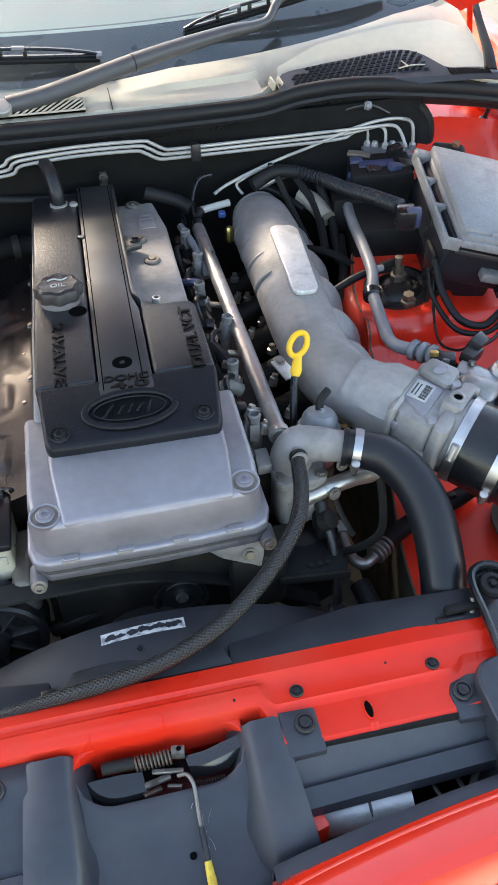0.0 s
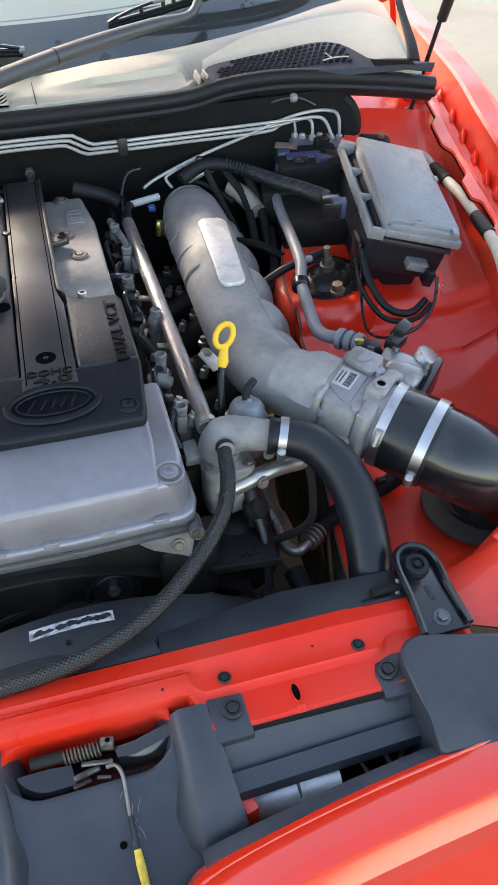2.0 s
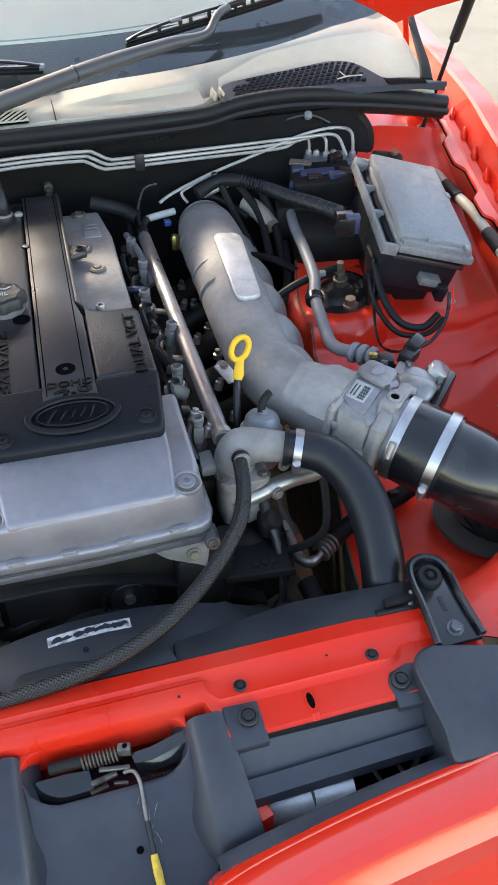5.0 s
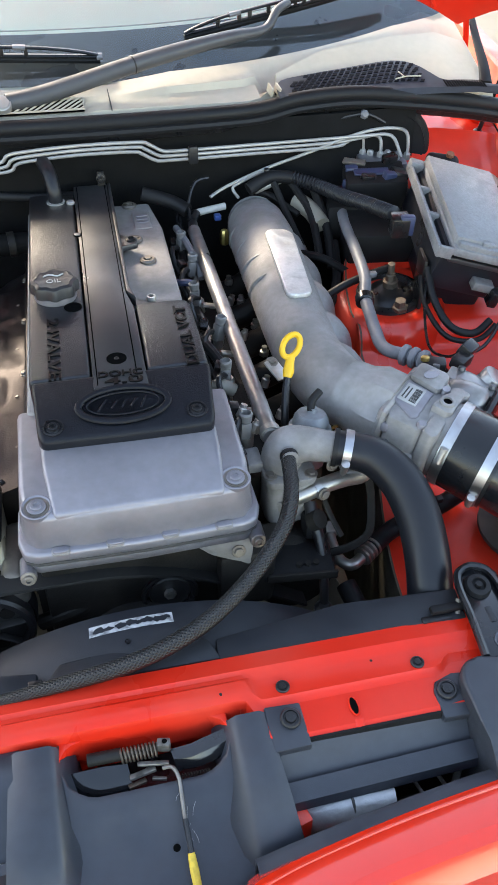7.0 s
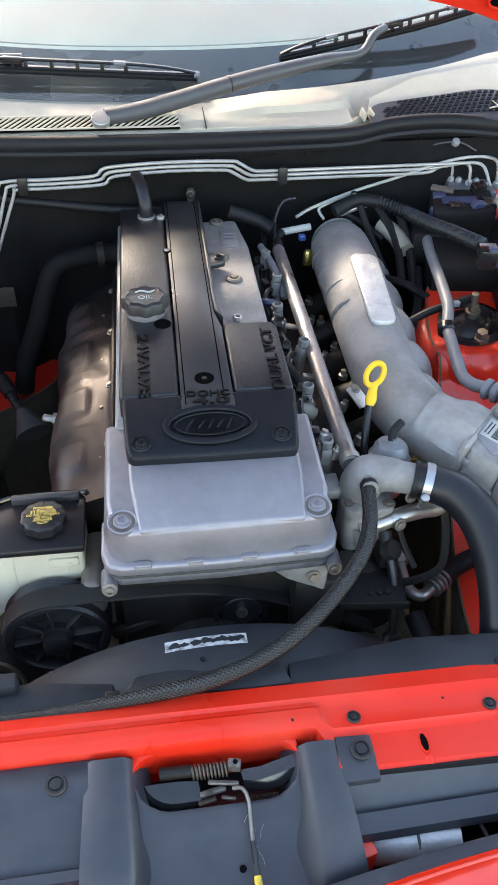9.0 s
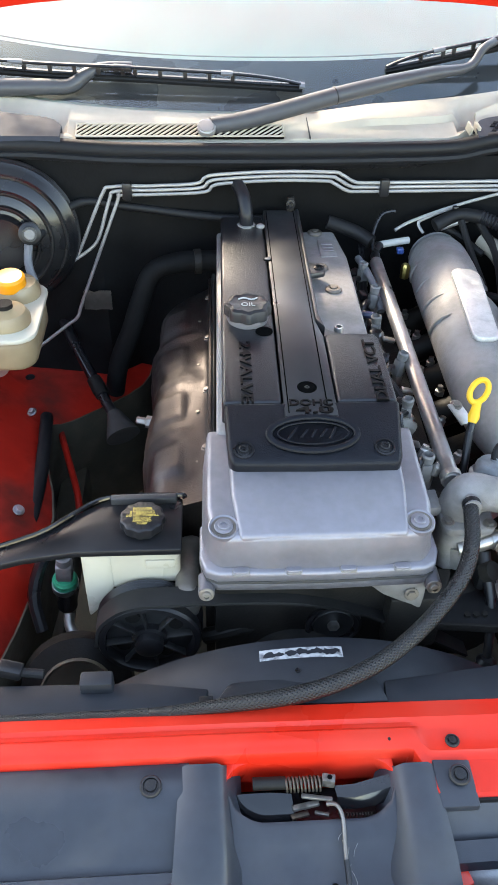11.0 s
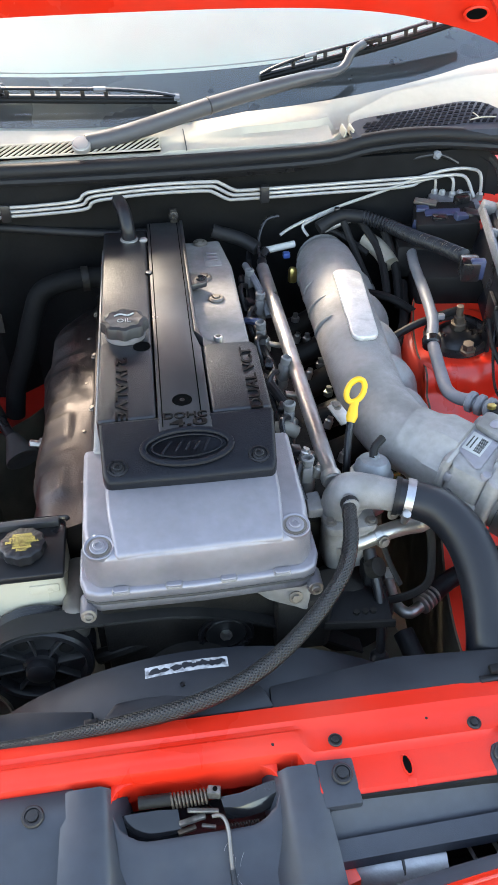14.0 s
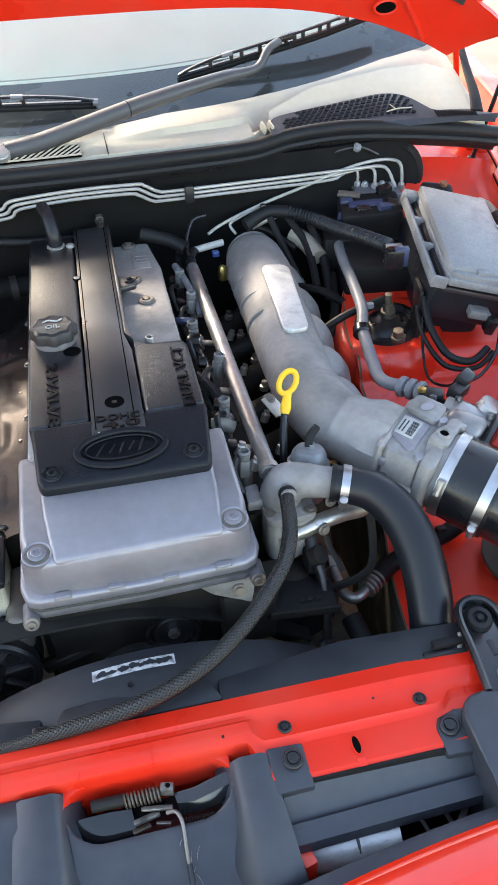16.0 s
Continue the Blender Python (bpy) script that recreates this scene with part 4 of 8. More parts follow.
    part("dark_duct", box((0.0, -0.30, 0.60), (1.1, 0.20, 0.02), 0.003), BLACK, t)


def build_bumper():
    b = thing("front_bumper", (0.1, -0.42, 0.4), "glossy red front bumper skin below the grille cover", "bumper")
    top = [(-0.70, -0.30, 0.745), (-0.40, -0.385, 0.735), (-0.20, -0.42, 0.735), (0.0, -0.385, 0.757), (0.05, -0.362, 0.763), (0.12, -0.347, 0.763), (0.22, -0.333, 0.764), (0.35, -0.321, 0.766), (0.45, -0.308, 0.766), (0.6, -0.27, 0.77)]
    grid = []
    for dy, dz in ((0.012, -0.02), (0.002, -0.001), (-0.004, 0.0005), (-0.020, 0.0015), (-0.034, -0.0005), (-0.046, -0.006), (-0.050, -0.012), (-0.063, -0.028), (-0.068, -0.058), (-0.054, -0.074), (-0.052, -0.10), (-0.085, -0.16), (-0.10, -0.30), (-0.09, -0.5)):
        grid.append(curve([(x, y + dy * (1.25 if x < 0.1 else 1), z + dz) for x, y, z in top], 5))
    part("top_edge", sheet(grid[:5], 0.003), RED_GLOSS, b, "glossy red upper lip", 22)
    part("crease", sheet(grid[4:8], 0.003), RED_GLOSS, b, smooth=22)
    part("skin", sheet(grid[7:], 0.003), RED_GLOSS, b, smooth=22)
    part("edge_bead", tube([(q[0], q[1], q[2] + 0.0006) for q in grid[2]], 0.0016, 6, 1, False), RED_GLOSS, b)
    # the grey duct and the red web that show through the opening
    c = thing("air_duct", (0.17, -0.31, 0.66), "pale grey insulated air duct seen through the grille opening", "air duct")
    stays = thing("grille_stay", (0.25, -0.285, 0.69), "thin pale stays behind the grille opening", "stay")
    for a, b, r in (((0.2335, -0.262, 0.692), (0.2372, -0.302, 0.704), 0.0022), ((0.290, -0.270, 0.695), (0.268, -0.296, 0.704), 0.0036), ((0.2619, -0.268, 0.692), (0.2632, -0.300, 0.704), 0.0026)):
        part("bar", tube([a, b], r, 8, 1, False, squash=0.5), PIPE_GREY, stays)
    part("foot", box((0.262, -0.262, 0.690), (0.08, 0.008, 0.010), 0.002), BLACK_MATTE, stays)
    part("duct", tube([(0.117, -0.286, 0.706), (0.155, -0.292, 0.712), (0.20, -0.296, 0.712)], 0.022, 14, 5), DUCT, c)
    part("wrap_seam", tube([(0.157, -0.315, 0.712), (0.157, -0.303, 0.731), (0.157, -0.288, 0.735)], 0.0015, 6, 4), GASKET, c)
    part("bracket", box((0.103, -0.294, 0.705), (0.014, 0.034, 0.06), 0.002, pose(0, 0, 0, 0, 0, 15)), RED_DUSTY, c, "red painted bracket")
    part("grille_web", box((0.25, -0.30, 0.66), (0.10, 0.05, 0.01), 0.002), BLACK, c)
    part("grille_rib", tube([(0.245, -0.30, 0.69), (0.26, -0.325, 0.67)], 0.0015, 6, 1, False), LABEL, c)
    # the radiator core also keeps light out of the bay
    r = thing("radiator", (0, -0.16, 0.3), "dark radiator core behind the grille", "radiator")
    part("core", box((0, -0.165, 0.52), (0.8, 0.03, 0.44), 0.004), GRIME, r)


DUCT = mat("pale_grey_foil", (0.36, 0.37, 0.38), 0.38, 0.6, 40, 0.25, 0.6, 90, 0.3, (0.12, 0.12, 0.12), 30)


def build_latch():
    l = thing("bonnet_latch", (-0.03, -0.225, 0.745), "steel bonnet latch in its opening, with a coil spring", "bonnet latch")
    part("base_plate", box((-0.03, -0.236, 0.732), (0.16, 0.06, 0.005), 0.002, pose(0, 0, 0, -12)), BLACK, l)
    # the shade of the latch opening is put into this wall's colour
    part("rear_wall", box((-0.03, -0.1895, 0.750), (0.16, 0.003, 0.048), 0.001), RED_GRIMY_SHADED, l, "red wall behind the latch, darkened for its shade")
    part("left_wing", sheet([[(-0.112, -0.226, 0.758), (-0.095, -0.228, 0.764), (-0.070, -0.228, 0.764), (-0.050, -0.229, 0.762)], [(-0.110, -0.238, 0.752), (-0.095, -0.246, 0.754), (-0.070, -0.246, 0.754), (-0.048, -0.245, 0.754)], [(-0.106, -0.246, 0.744), (-0.09, -0.253, 0.745), (-0.07, -0.254, 0.745), (-0.046, -0.252, 0.745)]], 0.002), GLOSS_BLACK, l)
    part("barrel", tube([(-0.087, -0.2195, 0.766), (-0.055, -0.2205, 0.767)], 0.0062, 14, 1, False), GRIME, l)
    coil = [Vector((-0.056 + 0.036 * i / 120, -0.222 + 0.0066 * math.cos(i * 2 * math.pi / 12), 0.766 + 0.0066 * math.sin(i * 2 * math.pi / 12))) for i in range(121)]
    part("spring", tube(coil, 0.0012, 5, 1, False), SPRING, l, "rusty brown coil spring")
    part("pivot_block", box((-0.0135, -0.221, 0.769), (0.013, 0.009, 0.012), 0.0015, pose(0, 0, 0, 0, 0, -12)), PIPE_STEEL_LATCH, l)
    part("pivot_hole", lathe([(0.0025, 0), (0.0025, 0.0006), (0, 0.0006)], pose(-0.0125, -0.221, 0.7751), 10), HOLE, l)
    part("hook", box((-0.037, -0.2400, 0.759), (0.026, 0.006, 0.004), 0.001, pose(0, 0, 0, -15, -4, 9)), PIPE_STEEL_LATCH, l, "worn steel hook")
    part("lever", box((-0.026, -0.2345, 0.763), (0.030, 0.005, 0.003), 0.001, pose(0, 0, 0, -15, 3, -8)), PIPE_STEEL_LATCH, l)
    part("pawl", box((-0.043, -0.2465, 0.754), (0.018, 0.006, 0.003), 0.001, pose(0, 0, 0, -15, 3, 14)), SPRING, l)
    part("tongue", box((-0.022, -0.2465, 0.755), (0.014, 0.004, 0.003), 0.001, pose(0, 0, 0, -10, 0, -14)), PIPE_STEEL_LATCH, l)
    part("right_arm", sheet([[(-0.008, -0.224, 0.764), (0.012, -0.225, 0.768), (0.032, -0.221, 0.770), (0.050, -0.217, 0.770)], [(-0.006, -0.234, 0.762), (0.010, -0.237, 0.764), (0.030, -0.234, 0.767), (0.049, -0.229, 0.768)], [(-0.004, -0.241, 0.752), (0.012, -0.243, 0.754), (0.030, -0.242, 0.757), (0.046, -0.238, 0.758)]], 0.002), GLOSS_BLACK, l)
    wire = [Vector((-0.006 + 0.034 * i / 72, -0.248 + 0.0026 * math.cos(i * 2 * math.pi / 6), 0.752 + 0.0026 * math.sin(i * 2 * math.pi / 6))) for i in range(73)]
    part("small_spring", tube(wire, 0.0006, 4, 1, False), GRIME, l)
    s = thing("safety_catch_lever", (-0.012, -0.30, 0.72), "thin steel safety catch lever with a worn yellow tip", "lever")
    part("rod", tube([(-0.018, -0.243, 0.766), (-0.009, -0.245, 0.768), (-0.0045, -0.258, 0.767), (-0.005, -0.283, 0.757), (-0.005, -0.311, 0.747), (-0.004, -0.322, 0.743)], 0.0020, 8, 4), PIPE_STEEL_DARK, s)
    part("sleeve", tube([(-0.005, -0.290, 0.7550), (-0.004, -0.322, 0.743)], 0.0026, 8, 1, False), BLACK, s)
    part("tip", tube([(-0.0045, -0.317, 0.745), (-0.004, -0.330, 0.739), (-0.003, -0.350, 0.732)], [0.0032, 0.0042, 0.0036], 10, 4), YELLOW_OLD, s, "worn yellow rubber tip")


PIPE_STEEL_LATCH = mat("worn_zinc_steel", (0.20, 0.19, 0.175), 0.4, 0.8, 160, 0.3, 0.1, 600, 0.6, (0.05, 0.04, 0.034), 60)
SPRING = mat("rusty_spring", (0.105, 0.085, 0.068), 0.5, 0.7, 200, 0.3)
YELLOW_OLD = mat("worn_yellow", (0.62, 0.42, 0.04), 0.55, 0, 200, 0.3, 0.1, 600, 0.4, (0.2, 0.14, 0.05), 60)


def build_strap():
    s = thing("bonnet_stop_bracket", (0.352, -0.165, 0.775), "black steel bracket with a rubber bonnet stop", "bracket")
    outline = [(0.329, -0.133), (0.334, -0.112), (0.352, -0.104), (0.371, -0.112), (0.378, -0.133), (0.377, -0.165), (0.379, -0.215), (0.324, -0.215), (0.328, -0.165)]
    part("plate", slab(outline, lambda x, y: 0.785 + 0.14 * (y + 0.22), lambda x, y: 0.7925 + 0.14 * (y + 0.22), 0.003), GLOSS_BLACK, s)
    rim = [(x, y, 0.795 + 0.14 * (y + 0.22)) for x, y in [(0.325, -0.213), (0.329, -0.165), (0.330, -0.133), (0.336, -0.114), (0.352, -0.107), (0.369, -0.114), (0.376, -0.133), (0.375, -0.165), (0.378, -0.213)]]
    part("raised_rim", tube(rim, 0.0045, 8, 4), GLOSS_BLACK, s)
    part("stop", lathe([(0.015, 0), (0.015, 0.004), (0.013, 0.009), (0.008, 0.010), (0.007, 0.006), (0.004, 0.006), (0.0035, 0.011), (0, 0.011)], pose(0.352, -0.132, 0.802, 12), 20), RUBBER, s, "black rubber stop")
    part_at("bolt", STRAP_BOLT, s, pose(0.352, -0.198, 0.795, 12), "dark steel flange bolt")
    part("pressing", tube([(0.352, -0.158, 0.8005), (0.352, -0.176, 0.798)], 0.004, 8, 3, squash=0.5), BLACK, s)


STRAP_BOLT = hex_bolt_mesh("strap_bolt", 0.0065, 0.008, BOLT_DARK)


def build_fan_shroud():
    s = thing("fan_shroud", (0, -0.11, 0.45), "dusty black plastic fan shroud behind the radiator support", "fan shroud")
    cx, cz, r = -0.015, 0.430, 0.362

    def ring(y, rr, a0, a1, n=40):
        return [(cx + rr * math.sin(radians(a0 + (a1 - a0) * i / n)), y, cz + rr * math.cos(radians(a0 + (a1 - a0) * i / n))) for i in range(n + 1)]

    part("hood", sheet([ring(-0.066, r - 0.008, -40, 40), ring(-0.068, r - 0.001, -40, 40), ring(-0.074, r, -40, 40), ring(-0.112, r + 0.004, -40, 40), ring(-0.142, r - 0.008, -40, 40)], 0.003), SHROUD, s, smooth=40)
    part("front_step", slab([(-0.127, -0.148), (0.060, -0.150), (0.050, -0.122), (-0.03, -0.113), (-0.105, -0.120)], 0.74, lambda x, y: 0.794 - 0.25 * abs(y + 0.13), 0.005), SHROUD, s)
    part("left_flat", slab([(-0.60, -0.147), (-0.132, -0.147), (-0.127, -0.123), (-0.20, -0.112), (-0.60, -0.104)], 0.74, 0.785, 0.003), SHROUD, s)
    part("right_flat", slab([(0.055, -0.152), (0.33, -0.160), (0.335, -0.118), (0.20, -0.108), (0.058, -0.122)], 0.74, lambda x, y: 0.786 + 0.02 * (x - 0.06), 0.003), SHROUD, s)
    part("left_block", box((-0.243, -0.115, 0.786), (0.034, 0.018, 0.028), 0.003), SHROUD, s)
    part("notch", box((-0.130, -0.139, 0.783), (0.014, 0.012, 0.008), 0.001), BLACK, s)
    part("end_clip", box((0.312, -0.146, 0.796), (0.040, 0.010, 0.007), 0.002), BLACK_MATTE, s)
    part("end_slot", box((0.297, -0.153, 0.789), (0.034, 0.008, 0.006), 0.001), BLACK, s)
    part("end_lug", tube([(0.322, -0.152, 0.790), (0.327, -0.140, 0.800)], 0.003, 8, 1, False), PIPE_STEEL_DARK, s)
    part("hole", lathe([(0.003, 0), (0.003, 0.001), (0, 0.001)], pose(-0.033, -0.113, 0.7955), 10), BLACK, s)
    for y0, dz in ((-0.088, 0.0015),):
        a0, a1 = -9.0, 5.2
        strip = sheet([ring(y0 + 0.006, r + dz, a0, a1, 24), ring(y0 - 0.008, r + dz + 0.0008, a0, a1, 24)], 0.0006)
        st = part("sticker", strip, STICKER, s, "torn white warning sticker")
    random.seed(4)
    for i, (a, w, d) in enumerate(((-7.3, 0.0075, 0.004), (-5.6, 0.006, 0.003), (-3.6, 0.007, 0.0045), (-1.8, 0.0065, 0.0042), (-0.5, 0.0045, 0.003), (0.9, 0.007, 0.004), (2.9, 0.0085, 0.0042), (4.2, 0.004, 0.003))):
        c = Vector((cx + (r + 0.0026) * math.sin(radians(a)), y0 - 0.001 + random.uniform(-0.0015, 0.0015), cz + (r + 0.0028) * math.cos(radians(a))))
        patch = bmesh.new()
        ring_v = [patch.verts.new((w * random.uniform(0.7, 1.15) * math.cos(k * 0.5236), d * random.uniform(0.6, 1.2) * math.sin(k * 0.5236), 0.0)) for k in range(12)]
        patch.faces.new(ring_v)
        lift(patch, 0, Matrix.Translation(c) @ Matrix.Rotation(radians(a), 4, "Y"))
        part("torn_patch", patch, SHROUD, st)
    f = thing("cooling_fan", (0.0, -0.05, 0.3), "dark fan and pulleys low behind the shroud", "fan")
    part("hub", lathe([(0.06, 0), (0.06, 0.02), (0.03, 0.03), (0, 0.03)], aim((cx, -0.04, cz), (0, -1, 0)), 24), GRIME, f)
    part("motor_arm", box((cx, -0.06, cz - 0.08), (0.05, 0.10, 0.16), 0.006), GRIME, f)
    part("motor_foot", box((cx, -0.10, 0.36), (0.30, 0.10, 0.15), 0.006), GRIME, f)
    return s


build_ground()
build_firewall()
build_seal()
build_cowl()
build_cowl_grilles()
build_windscreen()
BONNET = build_bonnet()
build_hinge(1)
build_hinge(-1)
build_fenders()
build_rail()
build_tray()
build_bumper()
build_latch()
build_strap()
build_fan_shroud()


# ---- engine ----
def eng(x, y):
    """The engine's long axis leans a little to the right."""
    return (x + 0.030 * (y - 0.10), y)


def epoly(points):
    return [eng(x, y) for x, y in points]


AL_BOLT = cap_bolt_mesh("cover_bolt", 0.0066, 0.008, ALU)
LUG_BOLT = cap_bolt_mesh("lug_bolt", 0.0055, 0.007, PIPE_STEEL_DARK)
BLACK_BOLT = cap_bolt_mesh("black_bolt", 0.0052, 0.005, BLACK)
SMALL_HEX = hex_bolt_mesh("small_hex", 0.0055, 0.005, PIPE_STEEL_DARK)


def build_cam_cover():
    c = thing("cam_cover", (0, 0.3, 0.82), "cast aluminium cam cover of the engine", "cam cover")
    top = lambda x, y: 0.900 + 0.142 * max(-0.02, min(y, 0.12)) - 0.10 * max(0, abs(x) - 0.098)
    body = [(-0.126, 0.150), (-0.129, 0.03), (-0.125, 0.0), (-0.112, -0.016), (-0.06, -0.021), (0, -0.022), (0.06, -0.021), (0.112, -0.016), (0.125, 0.0), (0.130, 0.03), (0.131, 0.150)]
    bm = bmesh.new()
    lo = [bm.verts.new((x * 1.02, y - 0.001, 0.848)) for x, y in body]
    hi = [bm.verts.new((x * 0.965, max(y, -0.0175), top(x, y))) for x, y in body]
    bm.faces.new(lo[::-1])
    bm.faces.new(hi)
    for i in range(len(body)):
        j = (i + 1) % len(body)
        bm.faces.new((lo[i], lo[j], hi[j], hi[i]))
    bmesh.ops.recalc_face_normals(bm, faces=bm.faces)
    bevel(bm, 0.006, 3)
    part("front_housing", bm, ALU, c, smooth=50)
    panel = [(-0.098, 0.10), (-0.097, 0.045), (-0.0905, -0.0165), (0.0925, -0.0165), (0.099, 0.045), (0.101, 0.10)]
    part("raised_panel", slab(panel, 0.87, lambda x, y: 0.9035 + 0.225 * min(max(y, -0.02), 0.09) - 0.02 * (x / 0.1) ** 2 * 0.1, 0.0045, segs=3), ALU, c, smooth=50)
    flange = [(-0.133, 0.05), (-0.134, 0.0), (-0.128, -0.020), (-0.115, -0.0265), (0, -0.0295), (0.115, -0.0265), (0.128, -0.020), (0.135, 0.0), (0.135, 0.05)]
    part("flange", slab(flange, 0.838, 0.853, 0.004, segs=3), ALU, c, smooth=50)
    part("gasket", slab([(x * 0.995, y + 0.001) for x, y in flange], 0.8345, 0.8385, 0.0005), GASKET, c)
    part("lower_flange", slab([(x * 0.99, y + 0.001) for x, y in flange], 0.824, 0.8345, 0.002), HEAD_ALU, c)
    for x in (-0.089, -0.031, 0.029, 0.089):
        pad = slab(rounded(x - 0.0088, -0.0284, x + 0.0088, -0.0195, 0.0032, 3), 0.8505, 0.8558, 0.0008)
        part("flange_boss", pad, ALU, c, smooth=50)
        part("boss_foot", slab(rounded(x - 0.0100, -0.0288, x + 0.0100, -0.0185, 0.0040, 3), 0.8500, 0.8534, 0.0003), ALU_ROUGH, c)
    for sx in (-1, 1):
        part("bolt_pocket", lathe([(0.0172, -0.004), (0.0168, 0.0006), (0.0158, 0.0012), (0.0146, 0.0010), (0.0136, 0.0001), (0.0126, -0.0002), (0, -0.0002)], pose(0.107 * sx, 0.0, 0.8984, 8), 28), ALU, c)
        # dark ring drawn for the shade round the sunk bolt head
        part("pocket_shadow_gap", lathe([(0.0136, 0), (0.0134, 0.0005), (0.0108, 0.0005), (0.0106, 0)], pose(0.107 * sx, 0.0, 0.8984, 8), 28), PIPE_STEEL_DARK, c)
        part_at("bolt", AL_BOLT, c, pose(0.107 * sx, 0.0, 0.8986, 8) @ Matrix.Diagonal((1, 1, 0.55, 1)), "steel bolt with a hexagon socket")
        part("lug", tube([(0.127 * sx, -0.006, 0.826), (0.127 * sx, -0.030, 0.8255)], 0.0092, 16, 1, False), HEAD_ALU, c)
        part_at("lug_bolt", LUG_BOLT, c, aim((0.127 * sx, -0.030, 0.8255), (0, -1, 0.25)), "steel bolt in the corner lug")
    long = epoly([(-0.112, 0.14), (-0.112, 0.70), (0.092, 0.70), (0.104, 0.60), (0.104, 0.14)])
    part("long_housing", slab(long, 0.80, 0.917, 0.005, segs=3), ALU_ROUGH, c, smooth=50)
    part("rear_numeral_pad", slab(epoly([(0.060, 0.60), (0.060, 0.665), (0.088, 0.665), (0.088, 0.60)]), 0.915, 0.9185, 0.001), ALU_ROUGH, c)
    part("cast_mark", bars_for(0.074, 0.635, 0.9188), ALU, c)
    for x, y in ((0.068, 0.487), (0.058, 0.690), (0.055, 0.560)):
        q = eng(x, y)
        part("boss", lathe([(0.0125, 0), (0.0125, 0.004), (0.010, 0.006), (0.0068, 0.006), (0.0068, 0.003), (0, 0.003)], pose(*q, 0.916), 20), PIPE_STEEL_DARK, c)
        part_at("bolt", SMALL_HEX, c, pose(*q, 0.9185))
    return c


def bars_for(x, y, z):
    """Two cast marks that cannot be read, as plain bars."""
    bm = bmesh.new()
    for i in range(3):
        q = eng(x, y - 0.012 + 0.012 * i)
        box((q[0], q[1], z), (0.018, 0.006, 0.0012), 0.0004, None, bm)
    return bm


def build_engine_cover():
    c = thing("engine_cover", (0, 0.35, 0.92), "black grained plastic engine cover with raised lettering", "engine cover")
    z = 0.947
    # front section falls forward over the cam cover; its shade is put into the colour
    front = [(-0.101, 0.156), (-0.0985, 0.080), (-0.094, 0.069), (0.0, 0.0665), (0.096, 0.066), (0.1005, 0.078), (0.110, 0.156)]
    part("front_section", slab(front, lambda x, y: 0.908 + 0.2 * (y - 0.066), lambda x, y: 0.9275 + 0.24 * (y - 0.066), 0.005, segs=3), PLASTIC_SHADED, c, smooth=50)
    left = epoly([(-0.105, 0.158), (-0.105, 0.695), (-0.0335, 0.695), (-0.0335, 0.158)])
    part("left_panel", slab(left, 0.905, z + 0.0005, 0.0045, segs=3), PLASTIC, c, smooth=50)
    strip = epoly([(-0.0315, 0.129), (-0.0315, 0.72), (0.0245, 0.72), (0.0245, 0.345), (0.0315, 0.305), (0.0315, 0.129)])
    part("centre_strip", slab(strip, 0.905, z + 0.001, 0.002), PLASTIC_SMOOTH, c, "smooth black centre strip")
    right = epoly([(0.0335, 0.158), (0.0335, 0.308), (0.045, 0.314), (0.100, 0.312), (0.106, 0.300), (0.107, 0.158)])
    part("right_panel", slab(right, 0.905, z + 0.0005, 0.0045, segs=3), PLASTIC, c, smooth=50)
    part("edge_wall", slab(epoly([(0.0248, 0.345), (0.0248, 0.72), (0.030, 0.72), (0.0305, 0.36), (0.036, 0.325)]), 0.910, z + 0.003, 0.0015), PLASTIC_SMOOTH, c)
    part("wall_foot", slab(epoly([(0.030, 0.318), (0.030, 0.36), (0.044, 0.345), (0.066, 0.332), (0.066, 0.318)]), 0.914, 0.934, 0.003), PLASTIC_SMOOTH, c)
    part("tab", slab(epoly([(0.029, 0.500), (0.029, 0.545), (0.050, 0.535), (0.058, 0.525), (0.056, 0.508)]), 0.928, 0.938, 0.003), PLASTIC_SMOOTH, c, "black fixing tab")
    q = eng(0.047, 0.52)
    part("tab_eye", lathe([(0.008, 0), (0.008, 0.006), (0.005, 0.008), (0.004, 0.003), (0, 0.003)], pose(*q, 0.934), 18), BLACK, c)
    q = eng(0.058, 0.345)
    part("stud", lathe([(0.010, 0), (0.010, 0.003), (0.0065, 0.004), (0.0065, 0.018), (0.0058, 0.019), (0.0038, 0.019), (0.0034, 0.010), (0, 0.010)], pose(*q, 0.919), 16), STEEL_DULL, c, "hollow steel stud")
    # thin black strips drawn for the shade in the grooves
    for x, y0 in ((-0.0272, 0.135), (0.0195, 0.135)):
        part("groove", slab(epoly([(x, y0), (x, 0.715), (x + 0.0014, 0.715), (x + 0.0014, y0)]), z + 0.0006, z + 0.0014, 0.0), HOLE, c)
    # the plain oval badge
    def oval(rx, ry, zz, n=48):
        return [(0.0 + rx * math.cos(2 * math.pi * i / n), 0.105 + ry * math.sin(2 * math.pi * i / n), zz + 0.24 * ry * math.sin(2 * math.pi * i / n)) for i in range(n)]

    rim = oval(0.0510, 0.0240, 0.9405)
    badge = part("oval_badge", tube(rim + [rim[0]], 0.0042, 8, 1, False, squash=0.7), PLASTIC_SHADED, c, "raised oval badge")
    bm = bmesh.new()
    bm.faces.new([bm.verts.new(p) for p in oval(0.046, 0.0195, 0.9400)])
    bmesh.ops.solidify(bm, geom=bm.faces[:], thickness=0.002)
    part("badge_face", bm, PLASTIC_SHADED, badge)
    rim2 = oval(0.0410, 0.0155, 0.9412)
